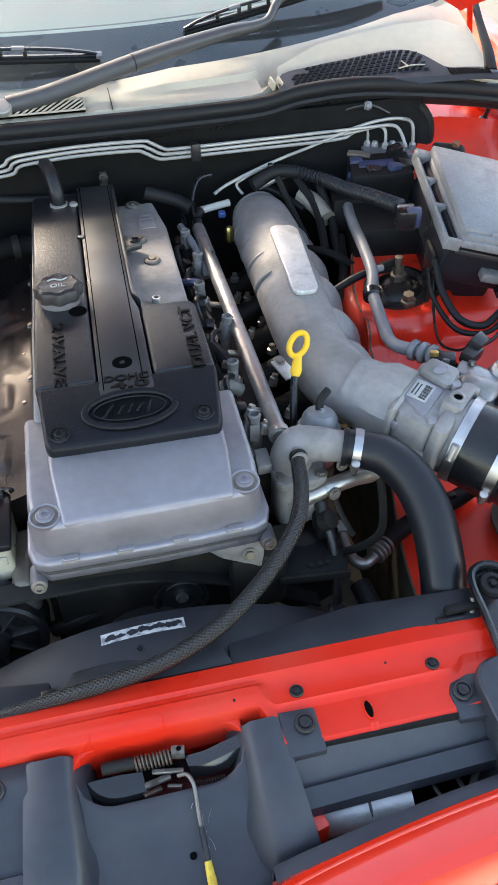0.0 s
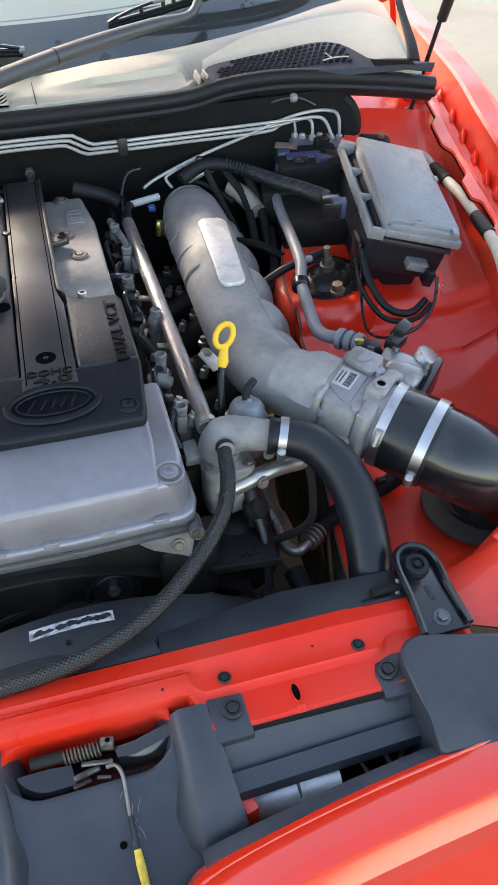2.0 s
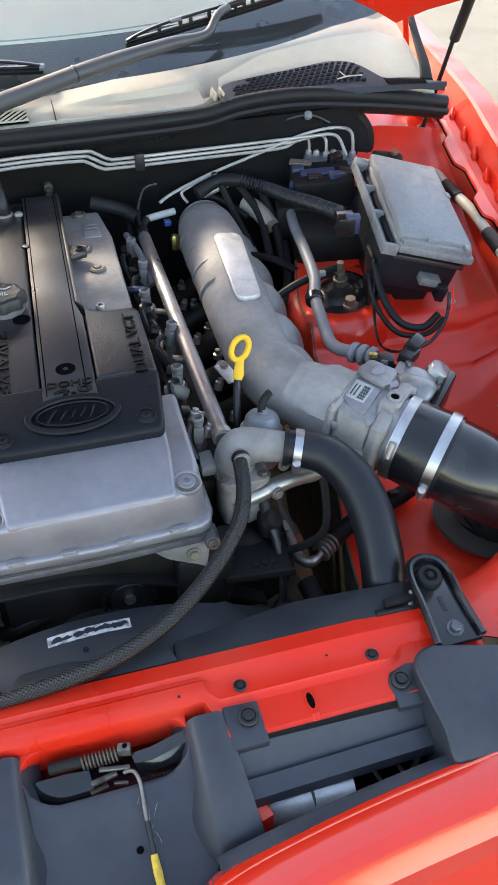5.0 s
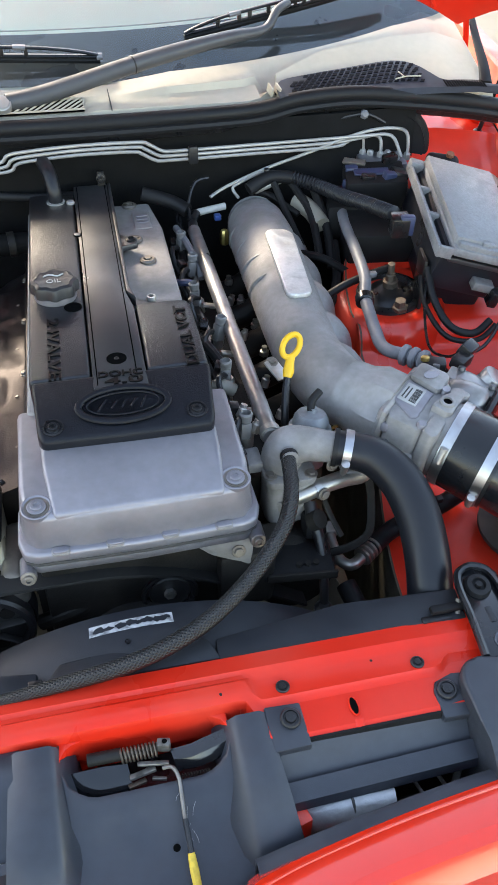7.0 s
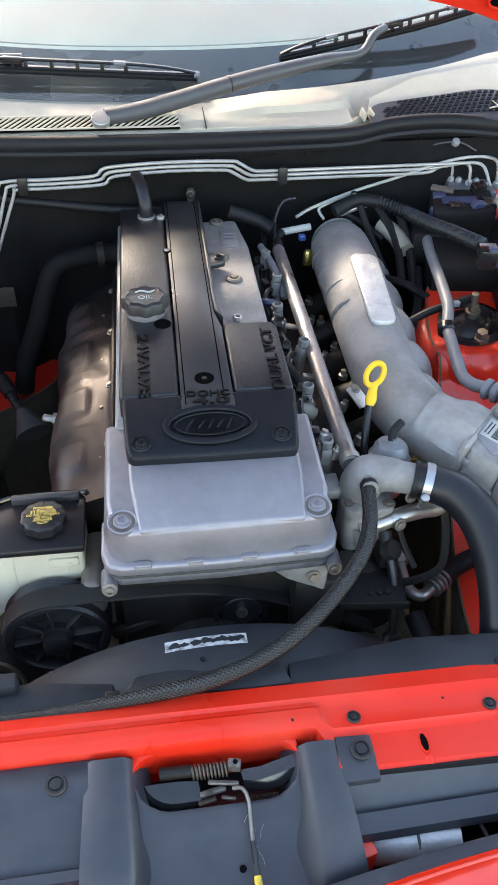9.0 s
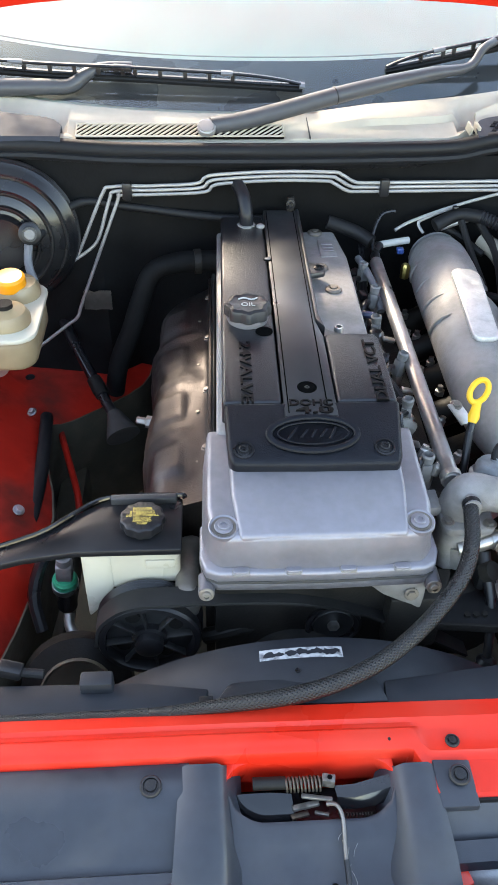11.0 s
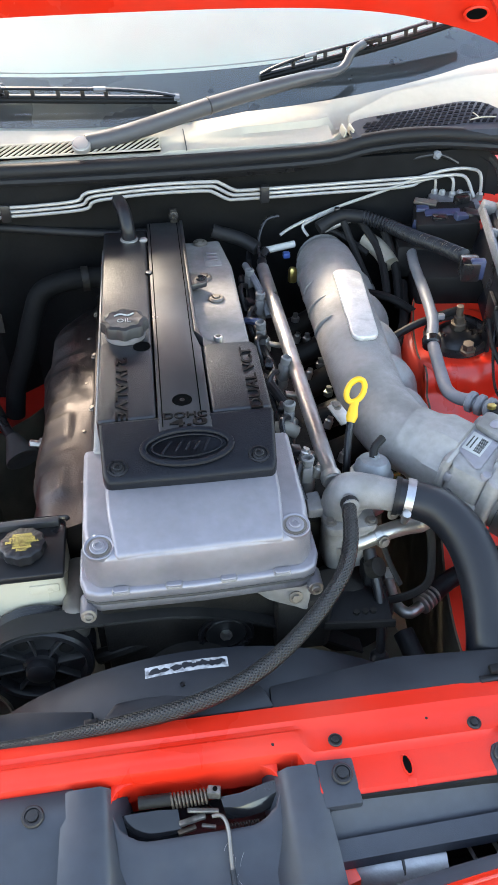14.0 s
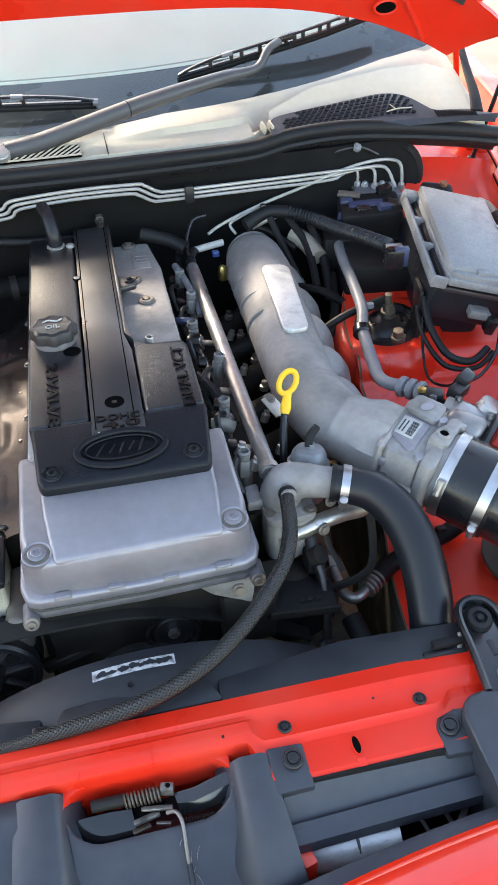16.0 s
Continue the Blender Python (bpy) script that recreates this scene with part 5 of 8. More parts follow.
    part("inner_ring", tube(rim2 + [rim2[0]], 0.0011, 6, 1, False), PLASTIC_SHADED, badge)
    # the badge's mark as plain slanted strokes
    for x0, dx, dy, r in ((-0.024, 0.006, 0.0085, 0.0022), (-0.010, 0.004, 0.0055, 0.0020), (0.001, 0.003, 0.0055, 0.0020), (0.012, 0.004, 0.0055, 0.0020), (0.023, 0.004, 0.0085, 0.0022)):
        part("badge_stroke", tube([(x0 - dx, 0.105 - dy, 0.9408 - 0.24 * dy), (x0, 0.105, 0.9412), (x0 + dx, 0.105 + dy, 0.9408 + 0.24 * dy)], r * 0.75, 6, 4, squash=0.35), PLASTIC_SHADED, badge)
    # fixing holes with their bolts
    for x in (-0.081, 0.081):
        part("bolt_well", lathe([(0.0125, 0), (0.0122, 0.0024), (0.0098, 0.0028), (0.0088, -0.002), (0, -0.002)], pose(x, 0.087, 0.9315, 13), 24), BLACK, c)
        part_at("bolt", BLACK_BOLT, c, pose(x, 0.087, 0.9315, 13), "black socket bolt")
    # black discs drawn for the shade inside the fixing holes
    for x, y, r in ((-0.001, 0.186, 0.0122), (-0.0475, 0.318, 0.0118), (-0.0325, 0.532, 0.0065)):
        q = eng(x, y)
        part("hole_rim", lathe([(r, 0), (r, 0.0008), (r * 0.9, 0.0012), (r * 0.86, 0.0005), (0, 0.0005)], pose(*q, z + 0.0008), 24), HOLE, c)
    q = eng(-0.001, 0.186)
    part_at("bolt", BLACK_BOLT, c, pose(*q, z + 0.0006) @ Matrix.Diagonal((0.6, 0.6, 0.25, 1)))
    q = eng(-0.0325, 0.532)
    part("rear_screw", lathe([(0.0052, 0), (0.0048, 0.002), (0.003, 0.0024), (0, 0.002)], pose(*q, z + 0.001), 16), BOLT_DARK, c)

    def raised(text, x, y, length, height, turn):
        q = eng(x, y)
        bm = letters(text, 0.03, Matrix(), 0.0016, 0.0006)
        lo = [min(v.co[i] for v in bm.verts) for i in (0, 1)]
        hi = [max(v.co[i] for v in bm.verts) for i in (0, 1)]
        m = (Matrix.Translation((*q, z + 0.0012)) @ Matrix.Rotation(radians(turn), 4, "Z") @ Matrix.Diagonal((length / (hi[0] - lo[0]), height / (hi[1] - lo[1]), 1, 1))
             @ Matrix.Translation((-(lo[0] + hi[0]) / 2, -(lo[1] + hi[1]) / 2, 0)))
        lift(bm, 0, m)
        part("lettering", bm, LETTER, c, "raised black lettering", 30)

    raised("24VALVE", -0.0745, 0.224, 0.136, 0.0150, -91.7)
    raised("DUAL VCT", 0.0885, 0.2235, 0.136, 0.0150, 88.3)
    raised("DOHC", 0.001, 0.1535, 0.052, 0.0115, -1.5)
    raised("4.0", 0.004, 0.1390, 0.045, 0.0135, -1.5)
    # rear hose stub and clip
    b = thing("breather_hose", (-0.062, 0.655, 0.947), "thick black breather hose rising behind the engine cover", "hose")
    part("hose", tube([(-0.045, 0.66, 0.948), (-0.046, 0.662, 0.968), (-0.050, 0.68, 0.990), (-0.058, 0.715, 0.996)], 0.0115, 14, 6), HOSE, b)
    part("collar", lathe([(0.0150, 0), (0.0150, 0.002), (0.0115, 0.003)], pose(-0.045, 0.66, 0.947), 20), PIPE_GREY, b)
    part("side_stud", lathe([(0.007, 0), (0.007, 0.003), (0.005, 0.005), (0, 0.005)], pose(-0.022, 0.652, 0.947), 12), PIPE_GREY, b)
    k = thing("rear_bracket", (0.032, 0.715, 0.93), "small dark bracket and bolt at the rear of the engine", "bracket")
    part("plate", box((0.034, 0.718, 0.950), (0.012, 0.010, 0.045), 0.002), GRIME, k)
    part_at("bolt", BLACK_BOLT, k, aim((0.034, 0.712, 0.962), (0, -1, 0.1)))
    return c


def build_oil_cap():
    o = thing("oil_cap", (-0.061, 0.345, 0.947), "dusty black oil filler cap with a fluted rim", "oil filler cap")
    m = pose(-0.0615, 0.351, 0.9478)
    part("neck", lathe([(0.0275, 0), (0.0285, 0.003), (0.0285, 0.009), (0.024, 0.011)], m, 36), ALU, o, "pale grey filler neck")
    part("cap", lathe([(0.027, 0.007), (0.0305, 0.010), (0.0305, 0.021), (0.029, 0.0245), (0.024, 0.0265), (0.022, 0.0258), (0, 0.0262)], m, 96, lobes=8, depth=0.06), CAP_DUSTY, o)
    part("print", letters("OIL", 0.0125, Matrix.Translation((-0.0615, 0.345, 0.9745)), 0.0003), INK_GREY, o, "worn pale OIL print")
    part("can_mark", tube([(-0.074, 0.359, 0.9745), (-0.066, 0.363, 0.9745), (-0.056, 0.358, 0.9745), (-0.048, 0.363, 0.9745)], 0.0013, 5, 3), INK_GREY, o)


CAP_DUSTY = mat("dusty_cap_plastic", (0.016, 0.0165, 0.019), 0.42, 0, 90, 0.2, 0.1, 900, 0.35, (0.070, 0.070, 0.070), 30)


def build_block():
    b = thing("engine_block", (0, 0.3, 0.4), "dark grimy engine block and timing case below the covers", "engine block")
    part("head", slab(epoly([(-0.115, 0.0), (-0.115, 0.69), (0.12, 0.69), (0.12, 0.0)]), 0.60, 0.826, 0.006), GRIME, b)
    part("timing_case", slab([(-0.13, 0.020), (-0.12, 0.05), (0.12, 0.05), (0.13, 0.020), (0.10, 0.016), (-0.10, 0.016)], 0.45, 0.822, 0.006), GRIME, b)
    part("case_shoulder", slab([(0.045, 0.0), (0.075, -0.018), (0.122, -0.022), (0.13, 0.0), (0.12, 0.02), (0.05, 0.02)], lambda x, y: 0.815 - 0.5 * max(0, x - 0.04), 0.822, 0.006), ALU_ROUGH, b)
    part("side_cover", slab([(0.085, -0.02), (0.15, -0.02), (0.17, 0.03), (0.085, 0.03)], 0.70, 0.79, 0.006), GRIME, b)
    part("water_pump", lathe([(0.06, 0), (0.055, 0.03), (0.03, 0.035), (0.03, 0.05), (0, 0.05)], aim((-0.02, 0.0, 0.66), (0, -1, 0)), 28), GRIME, b)
    part("port_face", slab(epoly([(0.105, 0.10), (0.105, 0.68), (0.19, 0.68), (0.19, 0.10)]), 0.70, 0.80, 0.006), GRIME, b)
    part("left_edge_gasket", tube([(*eng(-0.118, 0.15), 0.84), (*eng(-0.118, 0.40), 0.84), (*eng(-0.118, 0.69), 0.84)], 0.004, 6, 2), GASKET, b)
    part("exhaust_bank", slab(epoly([(-0.145, 0.12), (-0.145, 0.68), (-0.11, 0.68), (-0.11, 0.12)]), 0.62, 0.80, 0.006), GRIME, b)
    for y in (0.20, 0.33, 0.47, 0.60):
        part_at("stud", SMALL_HEX, b, aim((*eng(-0.126, y), 0.845), (-0.4, 0, 1)), "small steel stud").scale = (0.8, 0.8, 0.8)
    part_at("bolt", SMALL_HEX, b, aim((0.106, -0.024, 0.806), (0, -1, 0.3)))


def build_heat_shield():
    h = thing("exhaust_heat_shield", (-0.18, 0.4, 0.72), "brown-tinted pressed steel exhaust heat shield", "heat shield")
    ys = [0.115 + 0.0068 * i for i in range(82)]
    prof = curve([(-0.1215, 0, 0.846), (-0.124, 0, 0.832), (-0.150, 0, 0.824), (-0.170, 0, 0.819), (-0.192, 0, 0.806), (-0.207, 0, 0.782), (-0.212, 0, 0.745), (-0.213, 0, 0.69)], 4)

    def step(v, a, b):
        t = max(0.0, min(1.0, (v - a) / (b - a)))
        return t * t * (3 - 2 * t)

    rows = []
    for k, p in enumerate(prof):
        u = k / (len(prof) - 1)
        row = []
        for y in ys:
            b = 0.5 - 0.5 * math.cos(2 * math.pi * (y - 0.115) / 0.185)
            e = max(0.0, (y - 0.60) / 0.076)
            dent = 0.0
            for yc in (0.205, 0.325, 0.455, 0.565):
                dent += step(y, yc - 0.034, yc - 0.022) * (1 - step(y, yc + 0.022, yc + 0.034)) * step(u, 0.30, 0.36) * (1 - step(u, 0.60, 0.66))
            rib = sum(math.exp(-((y - yc) / 0.005) ** 2) for yc in (0.262, 0.390, 0.512)) * step(u, 0.22, 0.3)
            push = 0.0045 * dent + 0.0035 * rib + 0.0016 * noise.noise((u * 9, y * 30, 2))
            xx = p.x + 0.036 * e * e * u + 0.025 * (y - 0.1) + 0.009 * (b - 0.5) * step(u, 0.5, 0.75) - push * step(u, 0.45, 0.75)
            row.append((xx, y, p.z + 0.005 * (b - 0.5) * step(u, 0.12, 0.3) - 0.03 * e * e * u + push * (1 - step(u, 0.6, 0.9))))
        rows.append(row)
    part("shell", sheet(rows, 0.0015), HEAT, h, smooth=60)
    part("edge_bead", tube([(-0.121 + 0.025 * (y - 0.1), y, 0.848) for y in ys[::8]], 0.003, 6, 3), HEAT, h)
    part("front_wall", sheet([[(-0.124, 0.116, 0.832), (-0.15, 0.116, 0.824), (-0.19, 0.116, 0.806), (-0.21, 0.116, 0.75)], [(-0.13, 0.112, 0.72), (-0.15, 0.112, 0.70), (-0.19, 0.112, 0.70), (-0.21, 0.112, 0.69)]], 0.0015), HEAT, h)
    for y in (0.19, 0.30, 0.42, 0.55):
        part("rivet", lathe([(0.003, 0), (0.0026, 0.0016), (0, 0.002)], pose(-0.138 + 0.025 * (y - 0.1), y, 0.8285, 0, -12), 12), PIPE_STEEL_DARK, h)
    s = thing("oxygen_sensor", (-0.23, 0.42, 0.74), "small steel oxygen sensor beside the heat shield", "sensor")
    part("hexagon", lathe([(0.010, 0), (0.010, 0.010), (0.006, 0.011), (0.006, 0.024), (0.004, 0.026), (0, 0.026)], aim((-0.205, 0.40, 0.735), (-1, 0.1, 0.15)), 6), STEEL_DULL, s)


def build_intake():
    m = thing("intake_manifold", (0.29, 0.4, 0.80), "sand-cast aluminium intake manifold with a ribbed plenum", "intake manifold")
    axis = [(0.296, 0.700, 0.868), (0.2945, 0.665, 0.870), (0.291, 0.60, 0.870), (0.287, 0.53, 0.868), (0.283, 0.46, 0.866), (0.279, 0.39, 0.863), (0.276, 0.33, 0.860), (0.275, 0.275, 0.857),
            (0.280, 0.225, 0.856), (0.293, 0.185, 0.856), (0.314, 0.158, 0.856), (0.340, 0.135, 0.856)]
    rad = [0.040, 0.052, 0.055, 0.0535, 0.052, 0.0505, 0.049, 0.0475, 0.0475, 0.0465, 0.046, 0.046]
    part("plenum", tube(axis, rad, 28, 8, squash=0.98), ALU_ROUGH, m, smooth=60)
    for y, r, dx in ((0.615, 0.046, 0.030), (0.525, 0.046, 0.030), (0.435, 0.045, 0.029), (0.335, 0.045, 0.028), (0.255, 0.040, 0.030)):
        x = 0.277 + 0.05 * (y - 0.3)
        part("runner_bulge", tube([(x - 0.02, y, 0.856), (x + dx, y - 0.004, 0.853), (x + dx + 0.022, y - 0.006, 0.835), (x + dx + 0.034, y - 0.006, 0.80)], [r, r * 0.92, r * 0.80, r * 0.6], 16, 5, squash=0.85), ALU_ROUGH, m, smooth=60)
    for i in range(6):
        y = 0.17 + 0.088 * i
        part("runner", tube([(0.30, y, 0.84), (0.27, y, 0.80), (0.22, y, 0.775), (0.185, y, 0.765)], 0.021, 12, 5), GRIME, m, "dark metal intake runner")
    for y in (0.44, 0.50, 0.56, 0.62):
        cx, rr = 0.291 - 0.055 * (0.60 - y), 0.0512 + 0.012 * (y - 0.45)
        part("cast_rib", tube([(cx + rr * math.cos(radians(a)), y + 0.00035 * (a - 165), 0.868 + rr * math.sin(radians(a))) for a in (128, 142, 156, 170, 184, 198)], [0.0005, 0.0028, 0.0038, 0.0040, 0.0032, 0.001], 8, 3), ALU_ROUGH, m, smooth=60)
    part("end_cap", lathe([(0.046, 0), (0.040, 0.008), (0.02, 0.012), (0, 0.012)], aim((0.296, 0.700, 0.868), (0, 1, 0)), 24), ALU_ROUGH, m)
    poly = [(0.2790, 0.5350), (0.2860, 0.5385), (0.3080, 0.5370), (0.3160, 0.5330), (0.3200, 0.5250), (0.3010, 0.3560), (0.2970, 0.3480), (0.2900, 0.3440), (0.2720, 0.3440), (0.2650, 0.3480), (0.2620, 0.3560), (0.2735, 0.5270)]
    pz = lambda x, y: 0.9165 + 0.055 * (y - 0.345) - 0.25 * max(0, x - 0.300 + 0.03 * (0.53 - y))
    part("bright_plate", slab(poly, lambda x, y: pz(x, y) - 0.008, pz, 0.0022, segs=3), BRUSHED, m, "bright machined plate")
    for x, y in ((0.228, 0.155), (0.236, 0.53), (0.241, 0.45), (0.236, 0.37), (0.23, 0.60)):
        part("flange_nut", lathe([(0.0075, 0), (0.0075, 0.008), (0.0045, 0.009), (0.0045, 0.016), (0, 0.016)], pose(x, y, 0.80), 6), STEEL_DULL, m)
    # the round pipe opens into an eight-sided flange
    ax = Vector((0.70, -0.69, -0.14)).normalized()
    cr = Vector((0.70, 0.71, 0)).normalized()
    upv = cr.cross(ax)
    neck = bmesh.new()
    rings = []
    for s, r, sq in ((-0.108, 0.047, 0.0), (-0.084, 0.050, 0.3), (-0.062, 0.060, 1.0), (-0.036, 0.060, 1.0)):
        ring = []
        for k in range(32):
            a = 2 * math.pi * k / 32
            e = 1 + sq * (math.cos(math.pi / 8) / math.cos((a + math.pi / 8) % (math.pi / 4) - math.pi / 8) - 1)
            p = Vector((0.368, 0.098, 0.850)) + ax * s + (cr * math.cos(a) + upv * math.sin(a) * 0.92) * r * e
            ring.append(neck.verts.new(p))
        rings.append(ring)
    for a, b in zip(rings, rings[1:]):
        for k in range(32):
            neck.faces.new((a[k], a[(k + 1) % 32], b[(k + 1) % 32], b[k]))
    neck.faces.new(rings[0][::-1])
    neck.faces.new(rings[-1])
    part("neck", neck, ALU_ROUGH, m, smooth=18)
    return m


BRUSHED = mat("brushed_plate", (0.58, 0.575, 0.565), 0.40, 0.6, 260, 0.18, 0.10, 1400, 0.45, (0.36, 0.355, 0.34), 60)


def build_throttle():
    """The throttle body closes the end of the plenum; local x runs along its bore, y across, z up."""
    ax = Vector((0.70, -0.69, -0.16)).normalized()
    o = Vector((0.368, 0.098, 0.850))
    t = thing("throttle_body", o, "cast aluminium electronic throttle body", "throttle body")
    cr = Vector((0.70, 0.71, 0.0)).normalized()
    up = ax.cross(cr)
    m = Matrix((ax, cr, up)).transposed().to_4x4()
    m.translation = o
    m = m @ Matrix.Diagonal((1, 1.12, 1.14, 1))

    def b(c, s, r, extra=None, segs=2):
        return box((0, 0, 0), s, r, m @ Matrix.Translation(c) @ (extra or Matrix()), segs=segs)

    def plate(outline, z0, z1, r):
        bm = slab(outline, z0, z1, r)
        lift(bm, 0, m)
        return bm

    part("rear_flange", b((-0.036, 0.0, -0.002), (0.012, 0.104, 0.082), 0.010), ALU_ROUGH, t)
    part("body_block", plate([(-0.034, -0.040), (-0.026, -0.050), (0.012, -0.050), (0.018, -0.044), (0.018, 0.044), (0.010, 0.052), (-0.034, 0.052)], -0.045, 0.036, 0.006), ALU_ROUGH, t)
    part("label_pad", plate([(-0.036, -0.022), (-0.004, -0.038), (0.002, -0.034), (0.002, 0.018), (-0.036, 0.022)], 0.034, 0.0385, 0.0015), ALU, t)
    part("mark_boss", plate([(-0.036, 0.024), (0.004, 0.020), (0.008, 0.026), (0.008, 0.052), (0.002, 0.058), (-0.030, 0.058), (-0.036, 0.052)], 0.030, 0.0435, 0.003), ALU_ROUGH, t)
    part("oval_mark", lathe([(0.0095, 0), (0.0095, 0.0010), (0.0078, 0.0010), (0.0074, 0.0003), (0, 0.0003)], m @ Matrix.Translation((-0.014, 0.041, 0.0436)) @ Matrix.Rotation(radians(65), 4, "Z") @ Matrix.Diagonal((1.3, 0.75, 1, 1)), 24), ALU, t)
    lab = part("label", b((-0.020, -0.002, 0.0388), (0.025, 0.034, 0.0010), 0.0002), LABEL, t, "white bar-code label")
    bars = bmesh.new()
    for i in range(14):
        box((0, 0, 0), (0.009, 0.0008 + 0.0007 * (i % 3 == 0), 0.0005), 0, m @ Matrix.Translation((-0.0145, -0.015 + 0.0019 * i, 0.0394)), bars)
    for i in range(2):
        box((0, 0, 0), (0.0018, 0.022, 0.0005), 0, m @ Matrix.Translation((-0.024 - 0.0045 * i, -0.003, 0.0394)), bars)
    part("print", bars, INK, lab)
    part("bore", lathe([(0.048, 0.012), (0.049, 0.030), (0.052, 0.040), (0.052, 0.056), (0.046, 0.056)], aim(o, ax), 36), ALU_ROUGH, t)
    part("front_flange", plate([(0.016, -0.050), (0.030, -0.054), (0.036, -0.048), (0.036, 0.044), (0.030, 0.050), (0.016, 0.044)], -0.048, 0.040, 0.004), ALU_ROUGH, t)
    # the open lug beside the clamp
    part("lug", plate([(0.010, -0.014), (0.030, -0.016), (0.037, -0.012), (0.037, 0.026), (0.042, 0.028), (0.042, 0.034), (0.028, 0.034), (0.014, 0.010)], 0.034, 0.0485, 0.0025), ALU_ROUGH, t)
    part("lug_eye", lathe([(0.0095, 0), (0.0095, 0.0025), (0.0082, 0.0032), (0.0060, 0.0032), (0.0058, 0.0006), (0, 0.0006)], m @ Matrix.Translation((0.024, 0.000, 0.0484)), 24), ALU_ROUGH, t)
    part("lug_hole", lathe([(0.0056, 0), (0.0056, 0.0008), (0, 0.0008)], m @ Matrix.Translation((0.024, 0.000, 0.0488)), 20), HOLE, t)
    for s, c2, z2 in ((0.012, 0.030, 0.0385), (0.012, -0.040, 0.036), (-0.028, -0.046, 0.020)):
        part("screw_boss", lathe([(0.0062, -0.006), (0.0062, 0.002), (0.0050, 0.004), (0, 0.004)], m @ Matrix.Translation((s, c2, z2)), 14), ALU, t)
    for s, c2, z2 in ((-0.02, -0.052, 0.0), (0.006, -0.052, -0.012), (0.028, -0.056, -0.022)):
        part("side_screw", lathe([(0.0055, -0.006), (0.0055, 0.004), (0.004, 0.005), (0, 0.004)], m @ Matrix.Translation((s, c2, z2)) @ Matrix.Rotation(radians(70), 4, "X"), 12), BOLT_DARK, t)
    part("side_rib", b((-0.006, -0.050, -0.004), (0.050, 0.010, 0.008), 0.003), ALU_ROUGH, t)
    return t, m, 1


build_cam_cover()
build_engine_cover()
build_oil_cap()
build_block()
build_heat_shield()
build_intake()
THROTTLE, TM, TUP = build_throttle()


# ---- intake side of the engine ----
def build_actuator():
    t = THROTTLE
    m = TM
    part("gear_housing", box((0.441, 0.126, 0.857), (0.070, 0.086, 0.054), 0.021, pose(0, 0, 0, 6, 8, -44), segs=5), CAST_SHINY, t, smooth=60)
    part("motor", lathe([(0.0, -0.028), (0.016, -0.026), (0.023, -0.018), (0.0255, 0.0), (0.0255, 0.020), (0.020, 0.027), (0, 0.028)], aim((0.441, 0.118, 0.866), (0.70, -0.70, -0.12)), 28), CAST_SHINY, t, smooth=60)
    part("cover_plate", box((0.4685, 0.0985, 0.853), (0.012, 0.094, 0.058), 0.005, pose(0, 0, 0, 6, 8, -44)), BLACK, t, "black gear cover")
    part("cover_rim", box((0.456, 0.132, 0.881), (0.070, 0.026, 0.006), 0.002, pose(0, 0, 0, 4, 8, -44)), ALU_ROUGH, t)
    part("pivot_cap", lathe([(0.0180, -0.024), (0.0180, 0.012), (0.0168, 0.0150), (0.0130, 0.0158), (0, 0.0150)], pose(0.483, 0.137, 0.873, 12, 30), 28), CAST_SHINY, t, "bright round cap")
    part("housing_groove", tube([(0.418, 0.116, 0.884), (0.430, 0.112, 0.886), (0.444, 0.102, 0.882), (0.452, 0.090, 0.872)], 0.0022, 6, 4), GRIME, t)
    for x, y, z in ((0.418, 0.166, 0.886), (0.448, 0.152, 0.888), (0.474, 0.112, 0.882)):
        part("housing_screw", lathe([(0.005, 0), (0.005, 0.005), (0.004, 0.006), (0, 0.005)], pose(x, y, z, -15, 10), 8), BOLT_DARK, t)
    part("connector", box((0.458, 0.174, 0.888), (0.030, 0.020, 0.018), 0.003, pose(0, 0, 0, 10, 0, 35)), BLACK, t, "black wiring plug")
    part("brass_screw", lathe([(0.006, 0), (0.006, 0.005), (0.004, 0.006), (0, 0.005)], pose(0.410, 0.185, 0.888, -10), 10), BRASS, t)
    part("sensor_body", box((0.424, 0.182, 0.882), (0.030, 0.020, 0.014), 0.004, pose(0, 0, 0, 5, 0, -20)), BLACK, t)
    part("connector_tail", box((0.472, 0.187, 0.896), (0.026, 0.018, 0.020), 0.003, pose(0, 0, 0, 25, 0, 35)), BLACK, t)
    ax = Vector((0.70, -0.69, -0.16)).normalized()
    o = Vector((0.368, 0.098, 0.850))
    d = thing("intake_duct", o + ax * 0.05, "glossy black intake pipe with a rubber sleeve and steel clamps", "intake pipe")
    a, b, c = o + ax * 0.042, o + ax * 0.075, o + ax * 0.114
    part("rubber_sleeve", tube([a, o + ax * 0.055, b, o + ax * 0.095, c], [0.0550, 0.0555, 0.0565, 0.0572, 0.0575], 36, 4), SLEEVE, d, "black silicone sleeve")
    worm_clamp(o + ax * 0.049, ax, 0.0556, 0.013, d, screw=160)
    worm_clamp(o + ax * 0.103, ax, 0.0576, 0.013, d, screw=200)
    path = [o + ax * 0.09, o + ax * 0.118, (0.474, -0.004, 0.822), (0.505, -0.014, 0.802), (0.529, -0.004, 0.768), (0.539, 0.014, 0.733), (0.541, 0.026, 0.700), (0.541, 0.028, 0.650)]
    part("pipe", tube(path, [0.0545, 0.055, 0.0555, 0.0555, 0.0555, 0.055, 0.055, 0.055], 36, 8), GLOSS_BLACK, d, "glossy black painted pipe")
